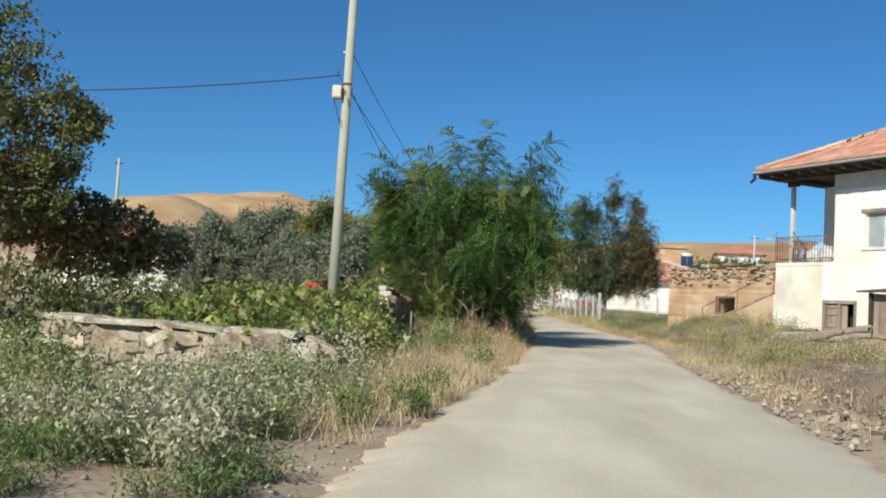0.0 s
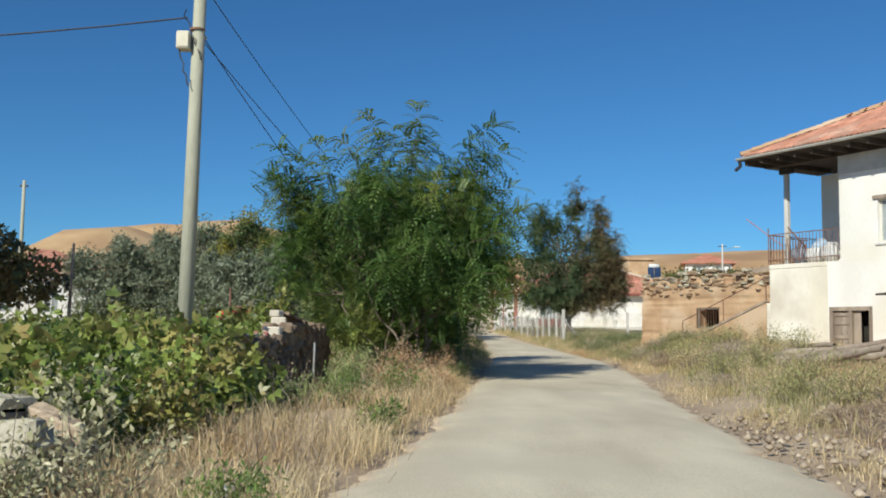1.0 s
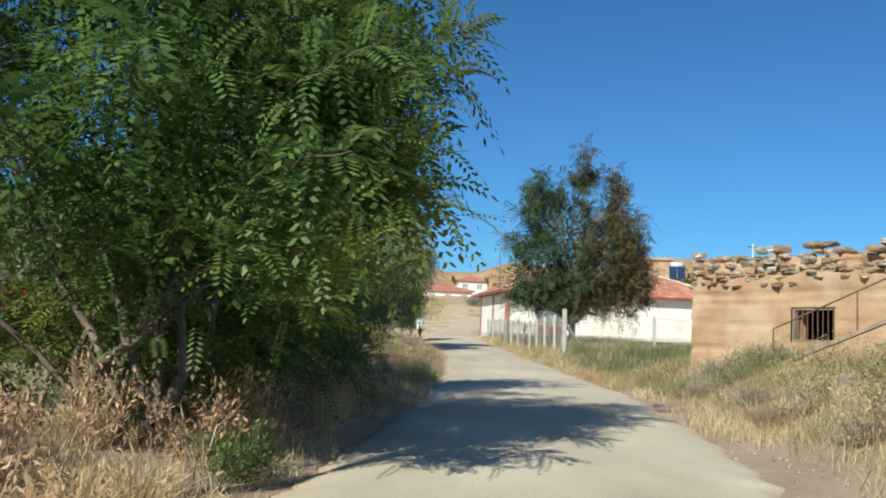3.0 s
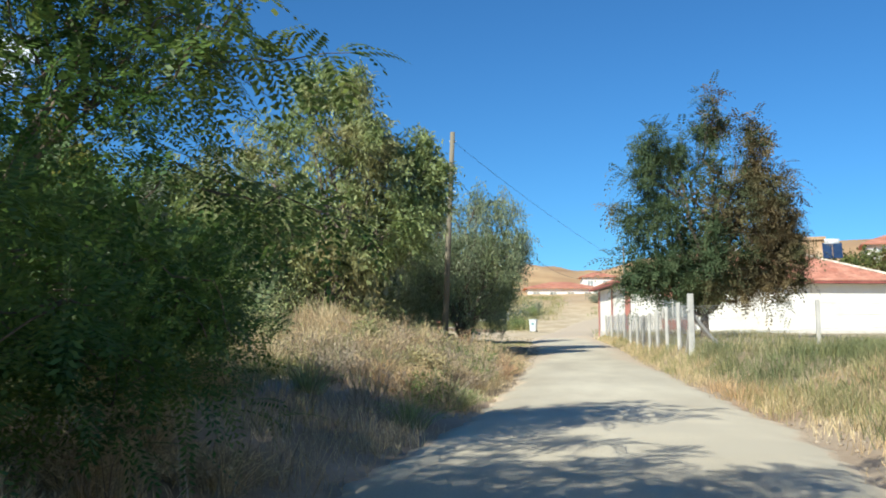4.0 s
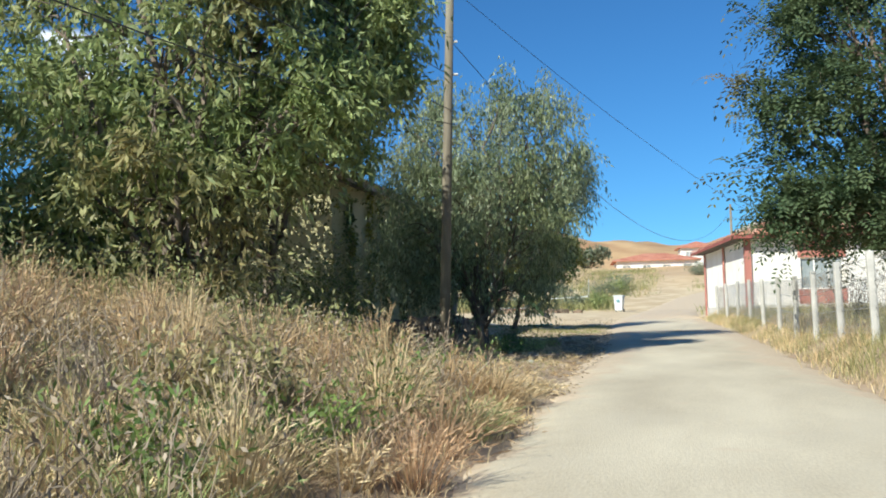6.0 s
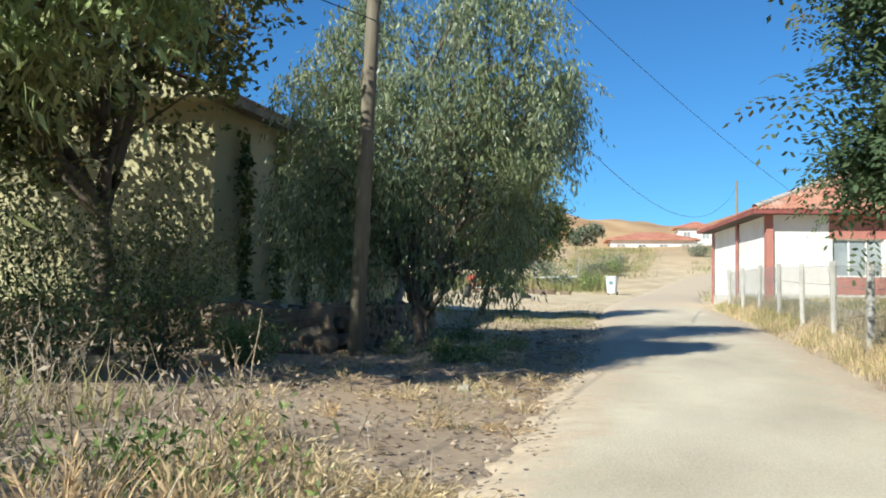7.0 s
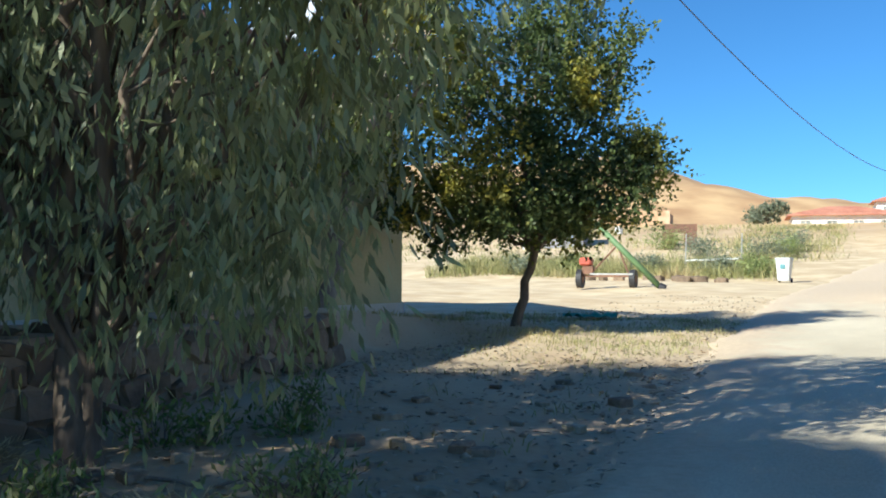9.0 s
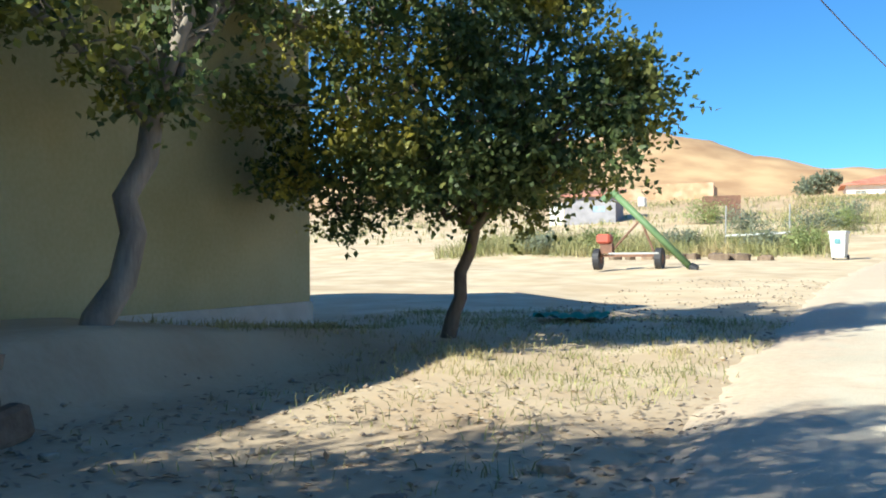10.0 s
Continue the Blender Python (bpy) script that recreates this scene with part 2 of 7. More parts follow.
M_dryvine = leaf_mat("browning_vine_leaf", (0.13, 0.11, 0.04), (0.36, 0.27, 0.12), third=(0.17, 0.18, 0.06), third_scale=0.9, island=0.5, rough=0.6)
M_vine = leaf_mat("vine_leaf", (0.09, 0.15, 0.03), (0.31, 0.36, 0.08), third=(0.36, 0.28, 0.10), third_scale=1.1, island=0.5, rough=0.42)
M_weed = leaf_mat("dusty_weed_leaf", (0.24, 0.25, 0.11), (0.66, 0.60, 0.41), third=(0.24, 0.28, 0.09), third_scale=0.6, rough=0.7)
M_green = leaf_mat("green_weed_leaf", (0.10, 0.17, 0.04), (0.20, 0.27, 0.07), rough=0.6)
M_straw = leaf_mat("dry_straw", (0.48, 0.36, 0.19), (0.78, 0.65, 0.40), third=(0.56, 0.38, 0.20), third_scale=0.3, rough=0.7, trans=0.3)
M_straw_grey = leaf_mat("grey_dry_stalk", (0.26, 0.20, 0.135), (0.52, 0.44, 0.33), third=(0.36, 0.25, 0.16), rough=0.8, trans=0.15)
M_yardgrass = leaf_mat("grey_green_grass", (0.12, 0.15, 0.06), (0.25, 0.27, 0.12), third=(0.40, 0.34, 0.18), third_scale=0.5, rough=0.7, trans=0.3)
M_grass = leaf_mat("olive_grass", (0.22, 0.23, 0.08), (0.40, 0.38, 0.17), third=(0.52, 0.42, 0.22), third_scale=0.4, rough=0.7, trans=0.3)
M_softgreen = leaf_mat("soft_green_grass", (0.25, 0.31, 0.11), (0.46, 0.50, 0.22), third=(0.50, 0.46, 0.24), third_scale=0.6, rough=0.7, trans=0.4)
M_post = mat("grey_post_concrete", (0.36, 0.345, 0.31), (0.52, 0.50, 0.45), scale=3, fine=40, bump=0.5, obj=0.12)
M_twig = mat("dead_twig", (0.12, 0.09, 0.07), (0.24, 0.19, 0.15), scale=6, bump=0)
M_rustweed = leaf_mat("rust_dry_weed", (0.40, 0.25, 0.14), (0.68, 0.49, 0.30), third=(0.56, 0.35, 0.20), third_scale=0.8, rough=0.75, trans=0.3)


# ---- mesh helpers ----
def np_mesh(name, verts, faces, material, smooth=False):
    """A mesh from arrays: verts (n, 3), faces (m, k)."""
    verts, faces = np.asarray(verts, np.float32), np.asarray(faces, np.int32)
    me = bpy.data.meshes.new(name)
    me.vertices.add(len(verts))
    me.vertices.foreach_set("co", verts.ravel())
    k = faces.shape[1]
    me.loops.add(faces.size)
    me.loops.foreach_set("vertex_index", faces.ravel())
    me.polygons.add(len(faces))
    me.polygons.foreach_set("loop_start", np.arange(0, faces.size, k, dtype=np.int32))
    me.polygons.foreach_set("loop_total", np.full(len(faces), k, np.int32))
    if smooth:
        me.polygons.foreach_set("use_smooth", np.ones(len(faces), bool))
    me.materials.append(material)
    me.update(calc_edges=True)
    me.validate()
    return me


def empty(name, m=None, label="", category="", group="", kind=""):
    ob = new(name)
    ob.empty_display_size = 0.2
    if m is not None:
        ob.matrix_world = m
    return tagged(ob, label, category, group, kind)


def child(name, me, parent, label="", m=None, kind=""):
    ob = new(name, me)
    ob.parent = parent
    if m is not None:
        ob.matrix_basis = m
    return tagged(ob, label, kind=kind)


def part(name, bm, material, parent, label="", m=None, smooth=False):
    """Links a bmesh as one mesh object under a thing or a part."""
    me = bpy.data.meshes.new(name)
    bm.to_mesh(me)
    bm.free()
    me.materials.append(material)
    if smooth:
        for p in me.polygons:
            p.use_smooth = True
    return child(name, me, parent, label, m)


def thing(name, bm, material, m=None, label="", category="", group="", kind="", smooth=False):
    me = bpy.data.meshes.new(name)
    bm.to_mesh(me)
    bm.free()
    me.materials.append(material)
    if smooth:
        for p in me.polygons:
            p.use_smooth = True
    ob = new(name, me)
    if m is not None:
        ob.matrix_world = m
    return tagged(ob, label, category, group, kind)


def box(x0, x1, y0, y1, z0, z1, bevel=0.0, bm=None, m=None):
    """A box between two corners, added to bm."""
    bm = bm or bmesh.new()
    r = bmesh.ops.create_cube(bm, size=1, matrix=(m or Matrix()) @ Matrix.LocRotScale(((x0 + x1) / 2, (y0 + y1) / 2, (z0 + z1) / 2), None, (abs(x1 - x0), abs(y1 - y0), abs(z1 - z0))))
    if bevel:
        es = {e for v in r["verts"] for e in v.link_edges}
        bmesh.ops.bevel(bm, geom=list(es), offset=bevel, segments=1, affect="EDGES", profile=0.5)
    return bm


def cyl(r0, r1, h, m=None, sides=12, bm=None, cap=True):
    bm = bm or bmesh.new()
    bmesh.ops.create_cone(bm, cap_ends=cap, segments=sides, radius1=r0, radius2=r1, depth=h, matrix=(m or Matrix()) @ Matrix.Translation((0, 0, h / 2)))
    return bm


def rod(a, b, r, sides=6, bm=None, r2=None):
    """A round bar from a to b."""
    a, b = Vector(a), Vector(b)
    m = Matrix.Translation(a) @ (b - a).to_track_quat("Z", "Y").to_matrix().to_4x4()
    return cyl(r, r if r2 is None else r2, (b - a).length, m, sides, bm)


def tubes(lines, sides=6):
    """Vertices and quads of tapered tubes; lines: list of (points, radii)."""
    V, Fc, base = [], [], 0
    ang = np.linspace(0, 2 * np.pi, sides, endpoint=False)
    for pts, rad in lines:
        pts = np.asarray(pts, float)
        k = len(pts)
        tan = np.gradient(pts, axis=0)
        tan /= np.linalg.norm(tan, axis=1)[:, None] + 1e-9
        ref = np.where(np.abs(tan[:, 2:3]) > 0.9, np.array([[1.0, 0, 0]]), np.array([[0, 0, 1.0]]))
        s = np.cross(tan, ref)
        s /= np.linalg.norm(s, axis=1)[:, None] + 1e-9
        q = np.cross(tan, s)
        ring = pts[:, None, :] + np.asarray(rad)[:, None, None] * (np.cos(ang)[None, :, None] * s[:, None, :] + np.sin(ang)[None, :, None] * q[:, None, :])
        V.append(ring.reshape(-1, 3))
        i = np.arange(k - 1)[:, None] * sides
        j = np.arange(sides)[None, :]
        jn = (j + 1) % sides
        Fc.append((np.stack([i + j, i + jn, i + sides + jn, i + sides + j], -1) + base).reshape(-1, 4))
        base += k * sides
    return np.concatenate(V), np.concatenate(Fc)


def cable(name, a, b, sag, r=0.012, label="", category="cable"):
    a, b = np.array(a, float), np.array(b, float)
    s = np.linspace(0, 1, 24)[:, None]
    pts = a + (b - a) * s
    pts[:, 2] -= sag * 4 * (s * (1 - s))[:, 0]
    v, f = tubes([(pts, np.full(24, r))], 5)
    return tagged(new(name, np_mesh(name, v, f, M_cable)), label, category)


# ---- the lie of the land ----
def table(y, rows):
    return np.interp(y, [r[0] for r in rows], [r[1] for r in rows])


ROAD_Z = [(-80, 0), (0, 0.2), (15, 0.33), (30, 0.4), (45, 0.6), (57, 0.83), (71, 1.08), (85, 1.45), (102, 1.85), (110, 2.15), (125, 3.6), (145, 6.0), (170, 8.0), (300, 12), (600, 16), (3000, 20)]
ROAD_L = [(-80, -2.0), (0, -0.6), (9, 0.0), (17, 1.25), (23, 1.95), (30, 2.5), (38, 3.3), (45, 3.8), (52, 3.9), (60, 3.65), (69, 3.4), (80, 2.9), (94, 2.5), (104, 2.8), (112, 3.7), (120, 5.4), (126, 7.4), (152, 12)]
ROAD_R = [(-80, 3.4), (0, 4.2), (11, 4.85), (16, 5.3), (25, 6.2), (34, 7.35), (43, 7.95), (52, 7.6), (61, 7.35), (70, 7.35), (79, 7.05), (94, 6.4), (104, 6.5), (112, 7.2), (120, 8.6), (126, 10.4), (152, 15)]
BANK_R = [(-80, 0.1), (0, 0.25), (12, 0.35), (25, 0.55), (33, 0.85), (44, 0.75), (50, 0.6), (60, 0.58), (80, 0.5), (100, 0.3), (130, 0.1)]
BANK_L = [(-80, 0.05), (6, 0.05), (14, 0.15), (28, 0.25), (40, 0.35), (47, 0.58), (54, 0.36), (60, 0.2), (66, 0.05), (90, 0.0), (130, 0.0)]


def smooth01(a, b, v):
    s = np.clip((v - a) / (b - a), 0, 1)
    return s * s * (3 - 2 * s)


def ripple(x, y, f, seed=0.0):
    return (np.sin(x * f + 1.3 * np.sin(y * f * 0.7 + seed) + seed) + np.sin(y * f * 1.13 + 1.7 * np.sin(x * f * 0.6 + 2 * seed)) + np.sin((x + y) * f * 0.53 + seed * 3)) / 3


def land(x, y):
    """Height of the bare ground."""
    x, y = np.asarray(x, float), np.asarray(y, float)
    z = table(y, ROAD_Z)
    dr, dl = x - table(y, ROAD_R), table(y, ROAD_L) - x
    z = z + table(y, BANK_R) * smooth01(0.1, 3.2 - 2.1 * smooth01(48, 55, y) * smooth01(100, 92, y), dr) + table(y, BANK_L) * smooth01(0.1, 2.2, dl)
    off = np.maximum(dr, dl)
    z = z + 0.05 * ripple(x, y, 1.9, 1) * smooth01(0.1, 1.5, off) + 0.12 * ripple(x, y, 0.5, 2) * smooth01(0.5, 4, off)
    z = z - 0.05 * smooth01(0.25, -0.1, off)
    # terrace behind the low stone wall of the yellow house
    z = z + 0.55 * smooth01(0.0, 0.6, -0.6 - x) * smooth01(68.2, 69.0, y) * smooth01(82, 76, y) * smooth01(-14, -10, x)
    # the slope behind the mud hut and the school
    z = z + 6.6 * smooth01(96, 132, y) * smooth01(13, 34, x) + 1.5 * smooth01(30, 70, x) * smooth01(40, 90, y)
    # overgrown heap of earth on the bank
    z = z + 0.7 * np.exp(-((x + 1.5) / 2.1) ** 2 - ((y - 54.3) / 2.6) ** 2)
    # the gardens lie lower than the lane
    z = z - 0.75 * smooth01(1.0, 4.5, dl) * smooth01(5, 14, y) * smooth01(40, 30, y)
    far = smooth01(130, 200, y)
    hills = 17.4 * np.exp(-((x + 88.8) / 22) ** 2 - ((y - 275) / 45) ** 2) + 29 * np.exp(-((x + 98.5) / 55.7) ** 2 - ((y - 430) / 70) ** 2)
    hills = hills + 15.6 * np.exp(-((x + 0.7) / 88.5) ** 2 - ((y - 430) / 60) ** 2) + 4 * np.exp(-((x - 130) / 90) ** 2 - ((y - 330) / 80) ** 2) + 22 * np.exp(-((x + 260) / 110) ** 2 - ((y - 330) / 100) ** 2)
    hills = hills + 7.8 * np.exp(-((x + 138.8) / 34) ** 2 - ((y - 400) / 50) ** 2) + 2.9 * np.exp(-((x + 117) / 48.5) ** 2 - ((y - 300) / 40) ** 2)
    hills = hills * (1 + 0.07 * ripple(x, y, 0.09, 3) + 0.05 * ripple(x, y, 0.23, 4))
    gully = 1 - np.abs(ripple(x, y * 0.45, 0.16, 7)) * 1.6
    return z + hills + far * (0.5 * ripple(x, y, 0.05, 5) + 0.12 * ripple(x, y, 0.17, 6)) - 0.06 * np.minimum(hills, 22) * np.clip(gully, 0, 1)


def ticks(lo, hi, step, far, grow=1.16):
    t = list(np.arange(lo, hi, step))
    a, s = lo, step
    left = []
    while a > -far:
        s *= grow
        a -= min(s, 14 if a > -420 else 200)
        left.append(a)
    a, s = hi, step
    right = [hi]
    while a < far:
        s *= grow
        a += min(s, 12 if a < 480 else 200)
        right.append(a)
    return np.array(left[::-1] + t + right)


gx, gy = ticks(-9, 16, 0.36, 2500), ticks(-4, 112, 0.5, 2500)
GX, GY = np.meshgrid(gx, gy)
GZ = land(GX, GY)
nx, ny = len(gx), len(gy)
idx = np.arange(nx * ny).reshape(ny, nx)
quads = np.stack([idx[:-1, :-1], idx[:-1, 1:], idx[1:, 1:], idx[1:, :-1]], -1).reshape(-1, 4)
ground = tagged(new("ground", np_mesh("ground", np.stack([GX, GY, GZ], -1).reshape(-1, 3), quads, M_soil, True)), "dry sandy village ground with bare soil and hills", "ground", kind="structure")

# the road: a thin worn slab with ragged edges
ry = np.concatenate([np.arange(-40, 0, 0.5), np.arange(0, 97, 0.13), np.arange(97, 126, 0.5)])
cols = np.array([0, 0.012, 0.035, 0.07, 0.14, 0.25, 0.5, 0.75, 0.86, 0.93, 0.965, 0.988, 1.0])
rl, rr = table(ry, ROAD_L), table(ry, ROAD_R)
rl = rl + 0.10 * ripple(ry, ry * 0.3, 2.3, 1) + 0.07 * ripple(ry, ry * 0.7, 6.1, 2) + 0.05 * ripple(ry, ry * 0.9, 15.3, 3)
rr = rr + 0.10 * ripple(ry, ry * 0.4, 2.1, 5) + 0.07 * ripple(ry, ry * 0.6, 5.7, 7) + 0.05 * ripple(ry, ry * 0.8, 14.1, 8)
RX = rl[:, None] + (rr - rl)[:, None] * cols[None, :]
RY = np.repeat(ry[:, None], 13, 1)
# the edges run out thinly into sand, wider on the open ground up the lane
inset = np.minimum(RX - rl[:, None], rr[:, None] - RX)
fringe = 0.3 + 1.1 * smooth01(54, 66, RY) + 0.4 * smooth01(95, 110, RY)
RZ = table(RY, ROAD_Z) - 0.035 + 0.07 * smooth01(0, 0.45, inset) + 0.05 * (0.25 - (cols[None, :] - 0.5) ** 2) + 0.006 * ripple(RX, RY, 1.7, 4)
RZ[:, 0] -= 0.06
RZ[:, -1] -= 0.06
ri = np.arange(len(ry) * 13).reshape(len(ry), 13)
rq = np.stack([ri[:-1, :-1], ri[:-1, 1:], ri[1:, 1:], ri[1:, :-1]], -1).reshape(-1, 4)
road = tagged(new("road", np_mesh("road", np.stack([RX, RY, RZ], -1).reshape(-1, 3), rq, M_road, True)), "pale worn asphalt village lane with ragged edges", "road", kind="structure")
sand = road.data.attributes.new("sand", "FLOAT", "POINT")
sand.data.foreach_set("value", np.maximum(np.clip(1 - inset / fringe, 0, 1), 0.75 * smooth01(80, 100, RY)).reshape(-1).astype(np.float32))


# ---- plants ----
def unit(v):
    return v / (np.linalg.norm(v, axis=-1, keepdims=True) + 1e-9)


def leaves(P, D, length, width, rng, fold=0.15, across=None):
    """Folded diamond leaves at P, pointing along D; across: the way of their width."""
    n = len(P)
    D = unit(D)
    side = unit(np.cross(D, rng.normal(size=(n, 3)))) if across is None else unit(across - D * (across * D).sum(1, keepdims=True) + 0.25 * rng.normal(size=(n, 3)))
    nor = np.cross(side, D)
    L = (length * rng.uniform(0.7, 1.25, n))[:, None]
    W = (width * rng.uniform(0.75, 1.2, n))[:, None]
    mid = P + D * L * 0.45
    a, b, c, d = P, mid + side * W / 2 + nor * W * fold, P + D * L, mid - side * W / 2 + nor * W * fold
    return np.stack([a, b, c, d], 1).reshape(-1, 3)


def leaf_faces(nv):
    return np.arange(nv).reshape(-1, 4)


def pinnate(P, D, rng, pairs=5, length=0.26, leaflet=0.055, wide=0.026, bow=(0.12, 0.42)):
    """Feather leaves: flat leaflets in even pairs along an arching midrib."""
    n = len(P)
    D = unit(D)
    side = unit(np.cross(D, np.array([0, 0, 1.0]) + 0.25 * rng.normal(size=(n, 3))))
    out = []
    size = rng.uniform(0.8, 1.2, n)[:, None]
    L = length * size[:, 0]
    arch = rng.uniform(bow[0], bow[1], n)
    for k in range(pairs + 1):
        s = (k + 0.8) / (pairs + 0.8)
        q = P + D * (L * s)[:, None]
        q[:, 2] -= arch * L * s * s
        run = D.copy()
        run[:, 2] -= 2 * arch * s
        run = unit(run)
        lobe = leaflet * (1.0 - 0.45 * abs(s - 0.4) ** 1.5)
        for sg in ((1, -1) if k < pairs else (0,)):
            d = unit(side * sg + run * (0.45 if sg else 1.0))
            d[:, 2] -= 0.12
            w = (run if sg else side) * (wide / 2) * size
            foot = q + d * lobe * 0.08 * size
            mid = q + d * lobe * 0.55 * size
            out.append(np.stack([foot, mid + w * 0.9, q + d * lobe * 1.08 * size, mid - w * 0.9], 1).reshape(-1, 3))
    return np.concatenate(out)


def bent(a, b, k, rng, wob=0.08, sag=0.0):
    a, b = np.asarray(a, float), np.asarray(b, float)
    s = np.linspace(0, 1, k)[:, None]
    L = np.linalg.norm(b - a)
    p = a + (b - a) * s + rng.normal(size=(k, 3)) * wob * L * (np.sin(np.pi * s)) * 0.5
    p[:, 2] += sag * L * np.sin(np.pi * s[:, 0])
    return p


def tree(name, base, lobes, clusters, per, kind, leafm, barkm, seed, trunk_r=0.16, stems=1, fork=0.35, label="", size=1.0, droop=0.0, shell=0.6, spread=0.42, group="", lean=(0, 0), inner=500, plumes=(), clump=0.72, inner_leaf=0.19, turning=None):
    """A tree: trunk and limbs to each lobe of the crown, boughs and twigs, and leaves along the twigs.
    lobes: centre and radii in metres from the base. turning: a second leaf colour and the x beyond which it takes over."""
    rng = np.random.default_rng(seed)
    lobes = np.array(lobes, float)
    vol = lobes[:, 3] * lobes[:, 4] * lobes[:, 5]
    prob = vol ** 0.75 / (vol ** 0.75).sum()
    lines = []
    top = lobes[:, 2].min() * fork
    forks = []
    for s in range(stems):
        a = rng.uniform(0, 6.28)
        foot = np.array([math.cos(a), math.sin(a), 0]) * (0.0 if stems == 1 else rng.uniform(0.1, 0.35))
        foot[2] = -0.25
        head = foot * 1.6 + np.array([lean[0], lean[1], 0]) + np.array([0, 0, top + 0.25 + rng.uniform(0, 0.3)])
        pts = bent(foot, head, 7, rng, 0.055)
        r = trunk_r * (1 if stems == 1 else rng.uniform(0.5, 0.8))
        lines.append((pts, r * np.array([1.45, 1.15, 1.0, 0.95, 0.9, 0.85, 0.8])))
        forks.append((head, r * 0.8))
    ends = []
    for lb in lobes:
        h, r = forks[rng.integers(len(forks))]
        c = lb[:3]
        pts = bent(h, c, 8, rng, 0.12, 0.08)
        lines.append((pts, np.linspace(r * 0.7, max(0.018, r * 0.22), 8)))
        for k in range(int(5 + 4 * max(lb[3:]))):
            d = unit(rng.normal(size=3))
            e = c + d * lb[3:] * rng.uniform(0.55, 1.0)
            q = pts[rng.integers(3, 8)]
            lines.append((bent(q, e, 6, rng, 0.12, 0.05), np.linspace(max(0.014, r * 0.24), 0.006, 6)))
            ends.append(e)
    def sample(n, low):
        which = rng.choice(len(lobes), n, p=prob)
        d = unit(rng.normal(size=(n, 3)))
        rad = low + (1.06 - low) * rng.uniform(0, 1, n) ** 0.8
        tip = lobes[which, :3] + d * lobes[which, 3:] * rad[:, None]
        tip[:, 2] = np.maximum(tip[:, 2], 0.15)
        return tip, d

    tip, d = sample(clusters, shell)
    ends = np.array(ends)
    # most shoots gather in clumps round the boughs' ends
    gather = rng.uniform(size=clusters) < clump
    pick = rng.integers(len(ends), size=clusters)
    wide = rng.uniform(0.28, 0.55, len(ends))[pick][:, None]
    off = unit(rng.normal(size=(clusters, 3))) * (rng.uniform(0.4, 1.0, clusters)[:, None] * wide)
    off[:, 2] *= 0.75
    tip = np.where(gather[:, None], ends[pick] + off, tip)
    d = np.where(gather[:, None], unit(off * 1.2 + d * 0.5), d)
    tip[:, 2] = np.maximum(tip[:, 2], 0.15)
    for k in range(0, clusters, max(1, clusters // 150)):
        near = ends[np.argmin(((ends - tip[k]) ** 2).sum(1))]
        lines.append((bent(near, tip[k], 4, rng, 0.1), np.array([0.009, 0.007, 0.005, 0.003])))
    # shoots with leaves strung along them
    out = unit(d * 0.75 + rng.normal(size=(clusters, 3)) * 0.3 + np.array([0, 0, 0.45 - 1.2 * droop]))
    rep = np.repeat(np.arange(clusters), per)
    along = rng.uniform(-1, 1, len(rep))
    L = spread * rng.uniform(0.6, 1.3, clusters)[rep]
    P = tip[rep] + out[rep] * (along * L)[:, None] + rng.normal(size=(len(rep), 3)) * spread * 0.10
    P[:, 2] -= (0.25 + droop) * L * (0.5 + 0.5 * along) ** 2
    P[:, 2] = np.maximum(P[:, 2], 0.03)
    Dv = out[rep] * (0.45 + 0.5 * (along > 0.7))[:, None] + unit(rng.normal(size=(len(rep), 3))) * 0.9
    Dv[:, 2] -= droop * 1.8
    if kind == "pinnate":
        # every shoot carries its feather leaves alternately, spread flat and drooping at their ends
        turn = (np.tile(np.arange(per), clusters) * 2.4)[:, None]
        s1 = unit(np.cross(out, np.array([0.15, 0.1, 1.0]) + 0.2 * rng.normal(size=(clusters, 3))))[rep]
        s2 = np.cross(out[rep], s1)
        step = (np.tile((np.arange(per) + 0.5) / per, clusters) * 2 - 1)[:, None]
        P = tip[rep] + out[rep] * step * L[:, None]
        P[:, 2] -= 0.2 * L * (0.5 + 0.5 * step[:, 0]) ** 2
        P[:, 2] = np.maximum(P[:, 2], 0.2)
        Dv = s1 * np.cos(turn) + 0.6 * s2 * np.sin(turn) + out[rep] * (0.5 + 0.8 * (step > 0.7)) + np.array([0, 0, 0.12])
        V = pinnate(P, Dv, rng, 8, 0.46 * size, 0.088 * size, 0.042 * size)
    elif kind == "pinnate_far":
        V = pinnate(P, Dv, rng, 4, 0.36 * size, 0.11 * size, 0.056 * size)
    elif kind == "narrow":
        V = leaves(P, Dv, 0.13 * size, 0.032 * size, rng)
    else:
        V = leaves(P, Dv, 0.10 * size, 0.07 * size, rng)
    # long free shoots with feather leaves set alternately on both sides
    for a, b in plumes:
        a, b = np.array(a, float), np.array(b, float)
        k = int(np.linalg.norm(b - a) / (0.045 if kind == "pinnate" else 0.06))
        p = bent(a, b, 8, rng, 0.08)
        lines.append((p, np.linspace(0.014, 0.004, 8)))
        s = np.linspace(0.0, 1.0, k)
        c = np.stack([np.interp(s, np.linspace(0, 1, 8), p[:, j]) for j in range(3)], -1)
        ax = unit(b - a)
        ph = np.arange(k) * 2.4 + rng.uniform(0, 6)
        s1 = unit(np.cross(ax, np.array([0.3, 0.2, 1.0]) if abs(ax[2]) < 0.9 else np.array([1.0, 0, 0])))
        s2 = np.cross(ax, s1)
